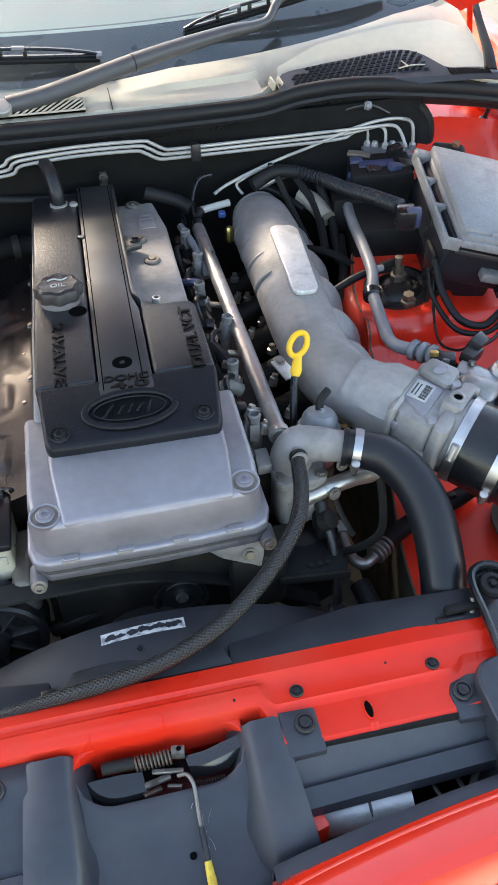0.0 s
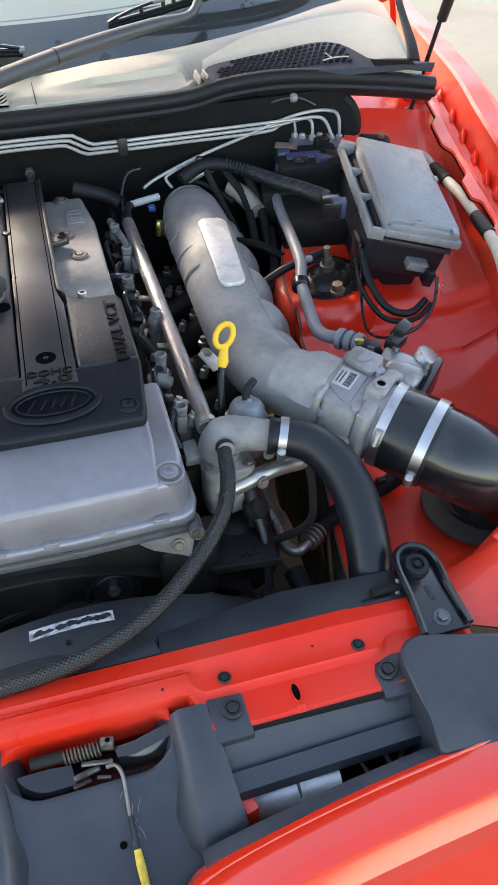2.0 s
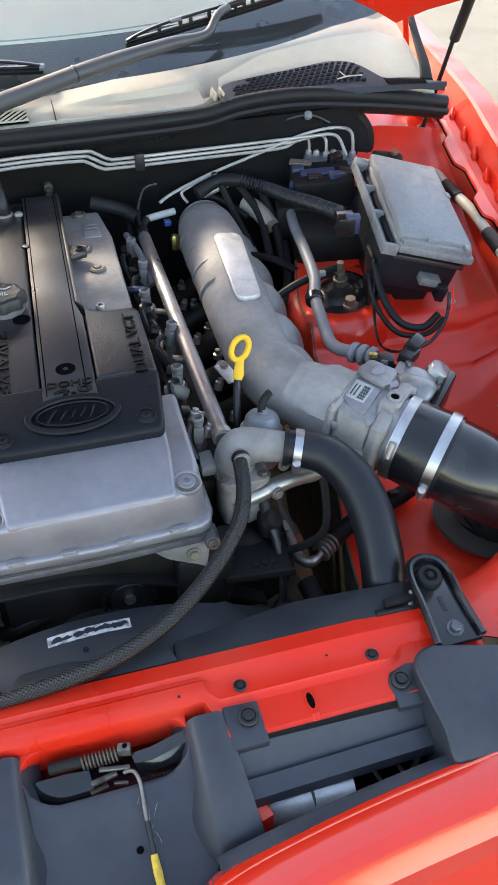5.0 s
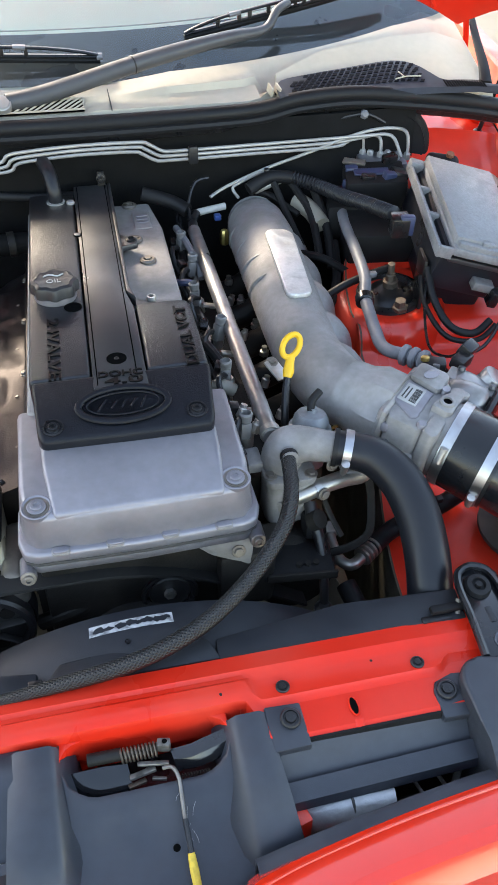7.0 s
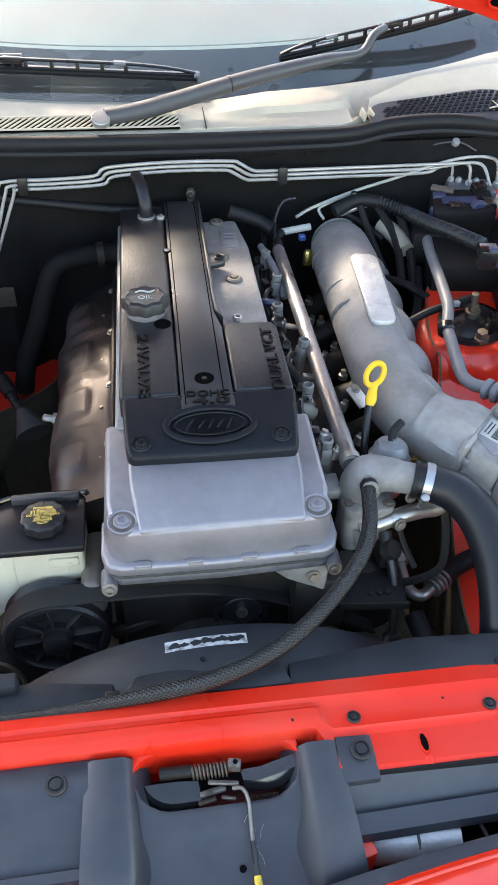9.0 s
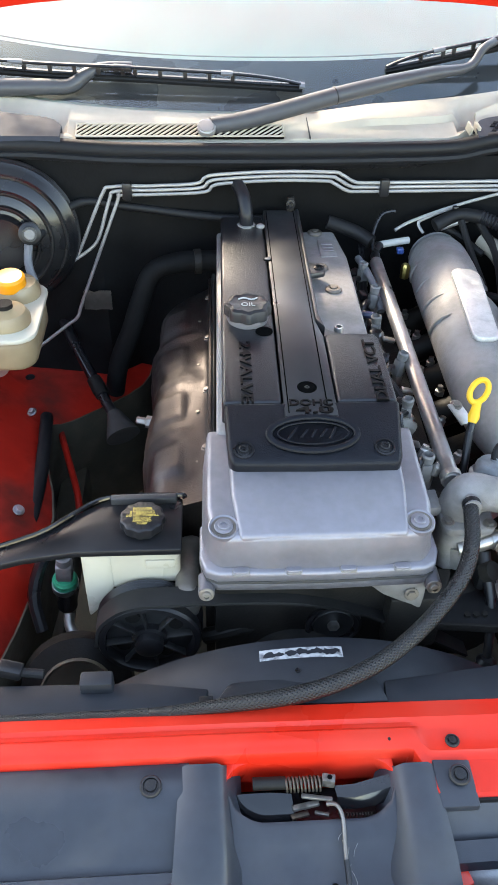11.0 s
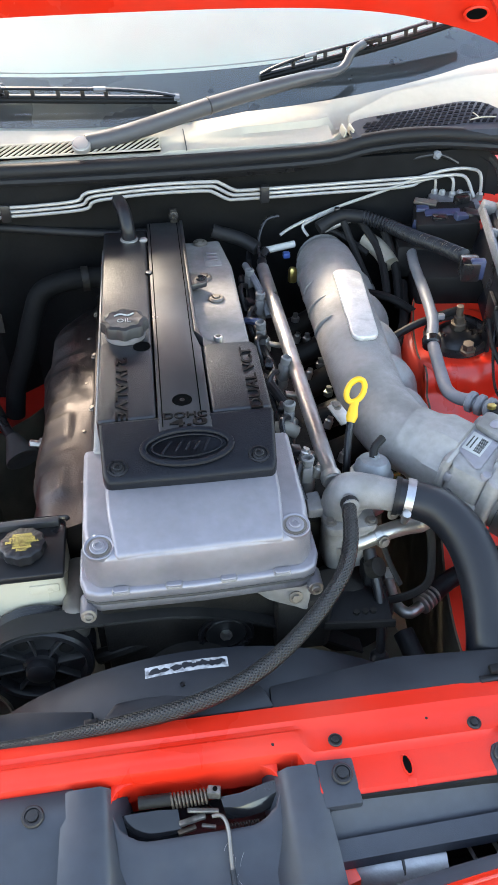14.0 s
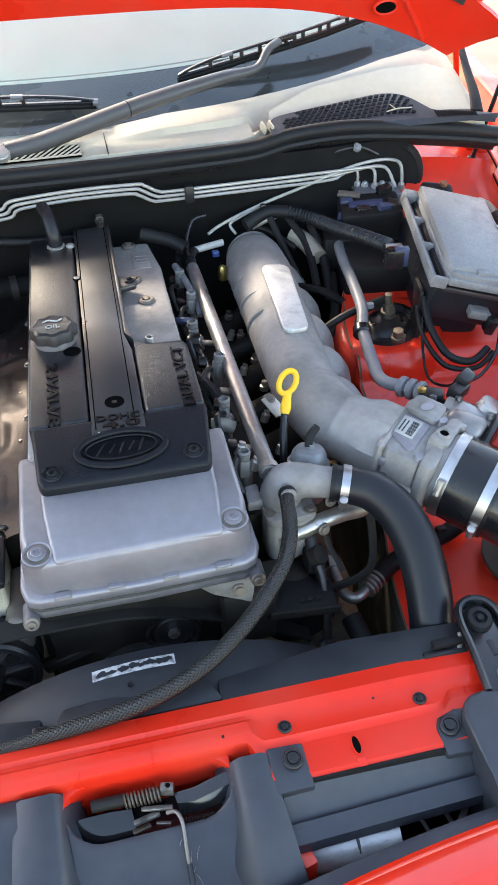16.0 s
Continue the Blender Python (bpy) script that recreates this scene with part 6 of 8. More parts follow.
    part("lower_clamp", lathe([(0.0560, -0.006), (0.0578, -0.006), (0.0578, 0.006), (0.0560, 0.006)], pose(0.541, 0.022, 0.716, -14), 40), BOLT_DARK, d)
    part("lower_flange", lathe([(0.056, 0), (0.074, -0.002), (0.080, 0.002), (0.080, 0.008), (0.074, 0.010), (0.060, 0.014), (0.057, 0.016)], pose(0.541, 0.028, 0.690), 44), GROMMET, d, "black rubber grommet")


def build_fuel_rail():
    f = thing("fuel_rail", (0.175, 0.36, 0.80), "bright steel fuel rail running along the intake ports", "fuel rail")
    part("rail", tube([(0.1755, 0.100, 0.864), (0.1765, 0.36, 0.876), (0.1775, 0.640, 0.887)], 0.0108, 18, 2), RAIL_STEEL, f)
    part("front_collar", lathe([(0.0135, 0), (0.0135, 0.010), (0.0115, 0.012)], aim((0.1755, 0.103, 0.864), (0, 1, 0.04)), 20), STEEL_DULL, f)
    part("pale_sleeve", tube([(0.188, 0.682, 0.899), (0.214, 0.685, 0.902), (0.243, 0.690, 0.904)], 0.0062, 12, 2), LABEL, f, "white plastic sleeve")
    part("rear_union", tube([(0.178, 0.636, 0.887), (0.180, 0.665, 0.893), (0.190, 0.682, 0.899)], 0.0085, 12, 3), BLACK, f)
    part("feed_pipe", tube([(0.176, 0.66, 0.895), (0.178, 0.69, 0.915), (0.195, 0.715, 0.94), (0.22, 0.72, 0.945)], 0.0035, 8, 5), BLACK, f)
    part("blue_clip", box((0.226, 0.674, 0.892), (0.012, 0.012, 0.010), 0.002), BLUE, f)
    for i in range(4):
        y = 0.16 + 0.135 * i
        part("bracket", box((0.162, y, 0.862), (0.020, 0.010, 0.006), 0.002, pose(0, 0, 0, 0, 15)), STEEL_DULL, f)
    inj = thing("fuel_injector", (0.150, 0.13, 0.80), "fuel injector with a pale grey plug", "fuel injector", "row of fuel injectors")
    m = Matrix.Rotation(radians(2), 4, "Y")
    o = Matrix.Translation((0.150, 0.13, 0.80))
    part("body", lathe([(0.006, 0), (0.006, 0.03), (0.009, 0.032), (0.009, 0.052), (0.006, 0.056), (0, 0.056)], o @ m, 12), STEEL_DULL, inj)
    part("plug", box((0, 0, 0), (0.014, 0.016, 0.026), 0.003, o @ m @ Matrix.Translation((-0.004, -0.003, 0.060))), PLUG_GREY, inj, "pale grey plug")
    part("plug_neck", lathe([(0.0075, 0), (0.0085, 0.010), (0.006, 0.012), (0.0045, 0.004), (0, 0.004)], o @ m @ Matrix.Translation((-0.004, -0.003, 0.074)), 12), PLUG_GREY, inj)
    for y in (0.240, 0.350, 0.450, 0.540, 0.620):
        copy_thing(inj, Matrix.Translation((0.150 + 0.01 * (y - 0.13), y, 0.803 + 0.02 * (y - 0.13))) @ Matrix.Rotation(radians(8 * math.sin(40 * y)), 4, "Y") @ Matrix.Rotation(radians(25 * math.sin(23 * y)), 4, "Z"))
    h = thing("injector_loom", (0.14, 0.4, 0.84), "dark wiring loom between the cam cover and the fuel rail", "wiring loom")
    part("main_loom", tube([(0.137, 0.10, 0.835), (0.141, 0.20, 0.845), (0.139, 0.30, 0.848), (0.150, 0.38, 0.850), (0.143, 0.48, 0.852), (0.152, 0.60, 0.86), (0.162, 0.70, 0.89)], 0.0065, 10, 6), BLACK, h)
    part("side_loom", tube([(0.128, 0.335, 0.868), (0.140, 0.295, 0.868), (0.150, 0.270, 0.858), (0.160, 0.24, 0.84)], 0.0075, 10, 6), RUBBER, h)
    part("upper_loom", tube([(0.150, 0.66, 0.885), (0.158, 0.60, 0.885), (0.166, 0.55, 0.875), (0.168, 0.52, 0.86)], 0.006, 10, 5), AC_GREY, h)
    part("blue_wire", tube([(0.122, 0.50, 0.868), (0.135, 0.485, 0.875), (0.150, 0.49, 0.868), (0.155, 0.51, 0.85)], 0.006, 8, 5), BLUE_DARK, h)
    part("brown_cover", tube([(0.128, 0.225, 0.858), (0.140, 0.222, 0.860), (0.154, 0.22, 0.852)], 0.010, 12, 4), TAN, h)
    for i, y in enumerate((0.147, 0.240, 0.350, 0.450, 0.540, 0.620)):
        part("branch", tube([(0.150, y - 0.004, 0.868), (0.140 - 0.006 * (i % 2), y - 0.022, 0.878), (0.132, y - 0.040, 0.870), (0.138, y - 0.058, 0.850)], 0.0042, 8, 5), BLACK, h)
        part("latch", box((0.141, y + 0.012, 0.872), (0.012, 0.016, 0.010), 0.002, pose(0, 0, 0, 12 * (i % 3), 10, 20 * math.sin(5 * i))), BLACK, h)
    for x, y, z in ((0.147, 0.150, 0.862), (0.160, 0.128, 0.852), (0.214, 0.20, 0.81), (0.215, 0.29, 0.80), (0.213, 0.42, 0.80), (0.216, 0.53, 0.80)):
        part("ferrule", lathe([(0.0065, 0), (0.0065, 0.012), (0.0045, 0.014), (0.0045, 0.018), (0, 0.018)], pose(x, y, z, -10, 20), 10), STEEL_DULL, h)


RAIL_STEEL = mat("satin_steel_rail", (0.36, 0.355, 0.355), 0.34, 0.9, 90, 0.15, 0.05, 600, 0.4, (0.15, 0.135, 0.12), 16)
PLUG_GREY = mat("pale_grey_plug", (0.155, 0.152, 0.150), 0.45, 0, 60, 0.25, 0.05, 500, 0.5, (0.06, 0.056, 0.052), 40)


def build_dipstick():
    d = thing("dipstick", (0.224, 0.17, 0.82), "yellow plastic oil dipstick handle on a dark tube", "dipstick")
    c = Vector((0.2280, 0.2085, 0.921))
    u, v = Vector((0.95, 0.18, 0.1)).normalized(), Vector((0.22, 0.62, 0.60)).normalized()
    ring = [c + 0.0130 * math.cos(t * math.pi / 12) * u + 0.0148 * math.sin(t * math.pi / 12) * v for t in range(25)]
    part("handle_ring", tube(ring, 0.0040, 10, 1, False), YELLOW, d)
    part("handle_neck", tube([c - v * 0.015, c - v * 0.022, c - v * 0.034 - u * 0.001, c - v * 0.042 - u * 0.002], [0.0062, 0.0058, 0.0076, 0.0050], 12, 4, squash=0.7), YELLOW, d)
    part("stem", tube([c - v * 0.042 - u * 0.002, (0.211, 0.167, 0.876), (0.205, 0.145, 0.84), (0.20, 0.135, 0.78)], 0.0050, 10, 4), BLACK, d)
    part("bracket", box((0.209, 0.205, 0.888), (0.022, 0.034, 0.003), 0.001, pose(0, 0, 0, 20, 10, 28)), STEEL_DULL, d)
    part_at("bolt", SMALL_HEX, d, pose(0.205, 0.217, 0.893, 15, 0, 20))


def build_thermostat():
    t = thing("thermostat_housing", (0.19, 0.07, 0.80), "cast aluminium thermostat housing with an elbow outlet", "thermostat housing")
    part("elbow", tube([(0.183, 0.083, 0.825), (0.1845, 0.082, 0.846), (0.192, 0.078, 0.864), (0.210, 0.070, 0.871), (0.232, 0.061, 0.871), (0.252, 0.054, 0.870)], [0.024, 0.0265, 0.026, 0.0215, 0.0195, 0.0195], 24, 6), ALU_ROUGH, t, smooth=60)
    part("dome", lathe([(0.027, 0), (0.0255, 0.010), (0.019, 0.019), (0.009, 0.024), (0, 0.025)], pose(0.187, 0.080, 0.852), 24), ALU_ROUGH, t)
    part("flange", slab(rounded(0.157, 0.045, 0.222, 0.105, 0.012), 0.824, 0.836, 0.003), ALU_ROUGH, t)
    part("body", slab(rounded(0.160, 0.050, 0.220, 0.100, 0.014), 0.76, 0.824, 0.004), ALU_ROUGH, t)
    part("lower_bowl", lathe([(0.030, 0), (0.028, -0.03), (0.018, -0.045), (0, -0.045)], pose(0.192, 0.072, 0.80), 24), ALU_ROUGH, t)
    part("lift_pad", slab([(0.140, 0.075), (0.142, 0.108), (0.160, 0.110), (0.160, 0.075)], 0.83, 0.845, 0.003), ALU_ROUGH, t)
    part_at("bolt", SMALL_HEX, t, pose(0.164, 0.060, 0.836))
    part_at("bolt", SMALL_HEX, t, pose(0.214, 0.054, 0.836))
    part_at("bolt", SMALL_HEX, t, aim((0.237, 0.046, 0.853), (0.2, -1, 0.2)))
    part("spigot", lathe([(0.0085, 0), (0.0085, 0.018), (0.010, 0.019), (0.010, 0.022)], aim((0.186, 0.066, 0.872), (-0.1, -0.9, 0.05)), 14), ALU_ROUGH, t)
    h = thing("radiator_hose", (0.30, -0.02, 0.72), "thick black rubber radiator hose curving down beside the engine", "radiator hose")
    part("hose", tube([(0.240, 0.058, 0.8705), (0.262, 0.050, 0.868), (0.290, 0.037, 0.861), (0.311, 0.008, 0.847), (0.320, -0.030, 0.826), (0.3205, -0.068, 0.797), (0.316, -0.102, 0.762), (0.312, -0.12, 0.71)],
                      [0.0215, 0.0225, 0.0245, 0.026, 0.0265, 0.0265, 0.0265, 0.0265], 28, 7), HOSE, h, smooth=60)
    worm_clamp((0.2565, 0.0525, 0.8685), (0.9, -0.36, -0.1), 0.0232, 0.010, h, screw=200)
    part("hose_lip", lathe([(0.0222, -0.003), (0.0236, -0.003), (0.0236, 0.003), (0.0222, 0.003)], aim((0.243, 0.057, 0.8703), (0.9, -0.36, -0.05)), 28), RUBBER, h)
    v = thing("vacuum_valve", (0.23, 0.125, 0.84), "round grey vacuum valve with a black hose stub", "valve")
    part("drum", lathe([(0.026, 0), (0.0275, 0.003), (0.0275, 0.007), (0.024, 0.010), (0.022, 0.020), (0.018, 0.026), (0.007, 0.028), (0.006, 0.034), (0, 0.034)], pose(0.230, 0.118, 0.850, -8, 6), 28), VALVE_GREY, v)
    part("stub", tube([(0.231, 0.121, 0.880), (0.234, 0.127, 0.891), (0.246, 0.136, 0.897)], 0.0052, 10, 5), RUBBER, v)
    part("base", tube([(0.232, 0.116, 0.80), (0.230, 0.118, 0.85)], 0.020, 16, 1, False), STEEL_DULL, v)
    part("brass_union", lathe([(0.006, 0), (0.006, 0.008), (0, 0.008)], aim((0.253, 0.098, 0.862), (1, -0.2, 0.2)), 6), BRASS, v)




def build_breather():
    h = thing("braided_hose", (0.05, -0.12, 0.79), "black braided hose looping across the fan shroud", "hose")
    pts = [(0.1835, 0.055, 0.873), (0.1805, 0.040, 0.870), (0.1760, 0.012, 0.862), (0.1670, -0.014, 0.853), (0.1510, -0.040, 0.8445), (0.1130, -0.078, 0.831), (0.0620, -0.115, 0.819), (0.012, -0.137, 0.811), (-0.039, -0.148, 0.8045),
           (-0.09, -0.151, 0.799), (-0.14, -0.1515, 0.793), (-0.18, -0.152, 0.790), (-0.22, -0.152, 0.789), (-0.32, -0.152, 0.788), (-0.48, -0.152, 0.787)]
    part("sleeve", tube(pts, [0.0086, 0.0088, 0.0090, 0.0092, 0.0092, 0.0092, 0.0092, 0.0092, 0.0090, 0.0082, 0.0062, 0.0050, 0.0046, 0.0045, 0.0045], 18, 9), BRAID, h, smooth=60)
    part("cuff", lathe([(0.0108, 0), (0.0114, 0.003), (0.0108, 0.006)], aim((0.1835, 0.053, 0.873), (-0.1, -1, 0)), 16), RUBBER, h)


def build_lower_pipes():
    p = thing("coolant_pipe", (0.22, 0.055, 0.78), "plain steel coolant pipe below the thermostat", "pipe")
    part("pipe", tube([(0.180, 0.050, 0.800), (0.205, 0.051, 0.806), (0.232, 0.055, 0.812), (0.262, 0.062, 0.812), (0.285, 0.068, 0.808), (0.300, 0.085, 0.80)], [0.0105, 0.0105, 0.0105, 0.0110, 0.0115, 0.0115], 16, 6), PIPE_STEEL, p)
    part("band", lathe([(0.0115, -0.004), (0.0125, -0.004), (0.0125, 0.004), (0.0115, 0.004)], aim((0.224, 0.053, 0.810), (1, 0.1, 0.2)), 18), STEEL_DULL, p)
    part_at("bolt", SMALL_HEX, p, aim((0.228, 0.040, 0.812), (0.3, -1, 0.2)))
    part("bracket_strap", tube([(0.228, 0.045, 0.806), (0.235, 0.030, 0.785), (0.246, 0.012, 0.762)], 0.004, 8, 4, squash=0.5), GRIME, p)
    a = thing("air_conditioning_line", (0.26, 0.02, 0.66), "aluminium air conditioning line with a crimped black hose", "pipe")
    part("tube", tube([(0.2603, 0.0920, 0.690), (0.2590, 0.0700, 0.684), (0.2615, 0.0440, 0.680), (0.2740, 0.0320, 0.679), (0.2920, 0.0410, 0.680), (0.3080, 0.0520, 0.681)], 0.0080, 14, 6), PIPE_STEEL, a)
    for i in range(4):
        q = Vector((0.2940, 0.0425, 0.680)).lerp(Vector((0.3130, 0.0555, 0.682)), i / 3)
        part("crimp", lathe([(0.0115, -0.003), (0.0138, -0.0015), (0.0138, 0.0015), (0.0115, 0.003)], aim(q, (0.82, 0.56, 0.08)), 20), PIPE_STEEL, a)
    part("hose", tube([(0.308, 0.052, 0.681), (0.3347, 0.0705, 0.683), (0.3600, 0.0800, 0.688), (0.395, 0.0880, 0.695), (0.430, 0.0970, 0.698), (0.470, 0.115, 0.700)], 0.0130, 16, 6), RUBBER, a)
    part("clip", box((0.420, 0.094, 0.712), (0.014, 0.010, 0.008), 0.002), BLACK, a)
    part("nut", lathe([(0.012, 0), (0.012, 0.010), (0.009, 0.011), (0.009, 0.018)], aim((0.2595, 0.082, 0.688), (0.05, 1, 0.25)), 6), PIPE_STEEL, a)
    b = thing("support_bracket", (0.27, 0.03, 0.72), "dark bent steel bracket beside the engine", "bracket")
    part("strap", tube([(0.298, 0.075, 0.800), (0.300, 0.060, 0.780), (0.292, 0.030, 0.745), (0.270, 0.022, 0.730), (0.235, 0.022, 0.722)], 0.006, 8, 4, squash=0.5), GRIME, b)
    l = thing("sensor_lead", (0.21, 0.02, 0.70), "black sensor lead hanging below the coolant pipe", "cable")
    part("sheath", tube([(0.213, 0.048, 0.794), (0.214, 0.030, 0.778), (0.218, 0.015, 0.76), (0.219, -0.003, 0.738), (0.216, -0.024, 0.71), (0.214, -0.034, 0.69)], [0.0085, 0.0085, 0.007, 0.0058, 0.0058, 0.0058], 12, 6), BLACK, l)
    part("boot", lathe([(0.012, 0), (0.012, 0.012), (0.007, 0.018)], pose(0.213, -0.036, 0.678), 14), BLACK, l)
    c = thing("alternator", (0.20, 0.03, 0.66), "dark alternator low beside the timing case", "alternator")
    part("case", lathe([(0.055, 0), (0.058, 0.01), (0.058, 0.05), (0.05, 0.062), (0.02, 0.066), (0, 0.066)], aim((0.19, 0.075, 0.69), (0, -1, 0.1)), 28), GRIME, c)
    part("top_plate", box((0.185, 0.005, 0.742), (0.090, 0.060, 0.012), 0.003, pose(0, 0, 0, 0, 0, -6)), BLACK_MATTE, c)
    part("edge", box((0.186, -0.027, 0.745), (0.086, 0.004, 0.012), 0.001, pose(0, 0, 0, 0, 0, -6)), GRIME, c)
    for x in (0.185, 0.196, 0.206):
        part("peg", lathe([(0.004, 0), (0.004, 0.004), (0, 0.004)], pose(x, -0.012, 0.748), 8), GRIME, c)
    part("cap", box((0.215, 0.035, 0.768), (0.026, 0.03, 0.03), 0.006), BLACK_MATTE, c)
    part("round_nub", lathe([(0.014, 0), (0.012, 0.012), (0, 0.014)], aim((0.214, 0.03, 0.778), (0.5, -0.5, 0.7)), 16), GRIME, c)
    k = thing("lower_hose", (0.26, -0.04, 0.62), "dark lower coolant hose", "hose")
    part("hose", tube([(0.265, 0.02, 0.655), (0.272, -0.015, 0.645), (0.285, -0.055, 0.63), (0.29, -0.10, 0.60)], 0.014, 14, 5), RUBBER, k)
    r = thing("lower_arm_plate", (0.30, 0.0, 0.55), "olive-brown dusty steel plate low in the bay", "plate")
    part("plate", box((0.255, 0.0, 0.56), (0.10, 0.22, 0.01), 0.003, pose(0, 0, 0, 0, -18, 12)), OLIVE, r)


PIPE_STEEL = mat("weathered_steel_pipe", (0.42, 0.40, 0.37), 0.38, 0.85, 70, 0.2, 0.06, 400, 0.35, (0.24, 0.2, 0.16), 18)
OLIVE = mat("olive_dust", (0.12, 0.105, 0.075), 0.7, 0.1, 40, 0.3, 0.2, 200)


# ---- firewall side ----
def build_brake_lines():
    def line(k):
        dz, dx = -0.0075 * k, 0.006 * k
        drop = ([(-0.425, 0.690, 0.849), (-0.375, 0.698, 0.856), (-0.345, 0.701, 0.868), (-0.330, 0.704, 0.888), (-0.286, 0.710, 0.980)],
                [(-0.425, 0.688, 0.806), (-0.390, 0.694, 0.836), (-0.345, 0.699, 0.866), (-0.312, 0.703, 0.888), (-0.296, 0.705, 0.910), (-0.274, 0.710, 0.972)],
                [(-0.436, 0.685, 0.678), (-0.428, 0.688, 0.695), (-0.372, 0.695, 0.738), (-0.350, 0.697, 0.755), (-0.336, 0.70, 0.790), (-0.262, 0.710, 0.966)])[k]
        return drop + [(-0.268 + dx, 0.711, 0.994 + dz), (-0.20, 0.711, 0.9955 + dz), (-0.128 + dx, 0.711, 0.999 + dz),
                (-0.112 + dx, 0.710, 1.010 + dz), (-0.09 + dx, 0.710, 1.0145 + dz), (0.0, 0.710, 1.019 + dz), (0.100 - dx, 0.710, 1.018 + dz), (0.118 - dx, 0.711, 1.013 + dz), (0.140 - dx, 0.711, 1.001 + dz), (0.165 - dx, 0.711, 0.999 + dz), (0.30, 0.711, 1.000 + dz),
                (0.44, 0.712, 1.001 + dz)]

    b = thing("brake_lines", (0.1, 0.711, 0.98), "pale grey steel brake lines along the firewall", "brake line")
    ends = [[(0.505, 0.706, 1.004), (0.535, 0.700, 1.006), (0.548, 0.690, 1.000), (0.556, 0.672, 0.975)],
            [(0.500, 0.716, 0.998), (0.522, 0.716, 1.000), (0.530, 0.708, 0.992), (0.530, 0.704, 0.965)],
            [(0.470, 0.716, 0.992), (0.495, 0.726, 0.998), (0.503, 0.724, 0.988), (0.503, 0.722, 0.96)]]
    for k in range(3):
        part("line", tube(line(k) + ends[k], 0.0030, 10, 5), PIPE_GREY, b)
    part("upper_line", tube([(0.22, 0.705, 0.916), (0.25, 0.715, 0.928), (0.322, 0.716, 0.955), (0.40, 0.712, 0.980), (0.47, 0.712, 1.002), (0.52, 0.716, 1.010), (0.560, 0.715, 1.010), (0.574, 0.698, 1.005), (0.576, 0.69, 0.97)], 0.0030, 10, 5), PIPE_GREY, b)
    part("second_line", tube([(0.27, 0.700, 0.912), (0.262, 0.712, 0.925), (0.275, 0.712, 0.935), (0.32, 0.716, 0.952)], 0.0026, 8, 5), PIPE_GREY, b)
    for x, z in ((-0.243, 0.988), (0.192, 0.992), (0.322, 0.952)):
        part("clip", box((x, 0.707, z), (0.016, 0.012, 0.030) if z > 0.96 else (0.010, 0.010, 0.014), 0.003), BLACK, b, "black plastic clip")
    c = thing("firewall_clip", (0.499, 0.72, 1.02), "small zinc clip on the firewall", "clip")
    part("nut", lathe([(0.008, 0), (0.008, 0.008), (0.004, 0.012), (0, 0.012)], aim((0.499, 0.728, 1.034), (0, -1, 0.2)), 8), AC_GREY, c)
    part("lead", tube([(0.40, 0.728, 1.010), (0.44, 0.726, 1.026), (0.499, 0.722, 1.036), (0.54, 0.724, 1.018)], 0.003, 8, 5), BLACK, c)
    part("grommet", lathe([(0.007, 0), (0.006, 0.006), (0, 0.006)], aim((0.41, 0.73, 1.016), (0, -1, 0)), 14), RUST, c)
    h = thing("heater_hose", (-0.2, 0.69, 0.95), "dull black heater hose across the firewall", "hose")
    part("hose", tube([(-0.398, 0.645, 0.925), (-0.365, 0.690, 0.948), (-0.318, 0.716, 0.966), (-0.245, 0.720, 0.956), (-0.10, 0.720, 0.936), (0.0, 0.720, 0.932)], 0.0072, 12, 6), RUBBER, h)
    part("rear_hose", tube([(0.10, 0.71, 0.93), (0.15, 0.70, 0.915), (0.175, 0.68, 0.905)], 0.012, 12, 5), RUBBER, h)
    d = thing("heater_pipe", (-0.18, 0.65, 0.85), "dark drooping hose between engine and firewall", "hose")
    part("hose", tube([(-0.085, 0.69, 0.868), (-0.12, 0.69, 0.868), (-0.16, 0.685, 0.868), (-0.205, 0.675, 0.855), (-0.228, 0.665, 0.81), (-0.250, 0.655, 0.75), (-0.275, 0.65, 0.69), (-0.29, 0.65, 0.62)], 0.018, 16, 6), FIREWALL, d)
    part("end_clamp", lathe([(0.0205, -0.006), (0.0215, -0.006), (0.0215, 0.006), (0.0205, 0.006)], aim((-0.128, 0.689, 0.868), (1, 0.1, 0)), 24), GRIME, d)
    k = thing("insulation_patch", (-0.30, 0.69, 0.82), "crumpled foil heat insulation on the firewall", "insulation")
    rows = [[(-0.335 + 0.010 * i, 0.700 + 0.006 * noise.noise((i * 0.9, j * 0.8, 3)), 0.770 + 0.012 * j + 0.006 * noise.noise((i * 0.7, j, 1))) for i in range(6)] for j in range(4)]
    part("foil", sheet(rows, 0.002), FOIL, k)


RUST = mat("rusty_nut", (0.22, 0.09, 0.05), 0.7, 0.3, 200, 0.3)
FOIL = mat("dirty_foil", (0.06, 0.058, 0.055), 0.4, 0.4, 80, 0.4, 0.3, 300)


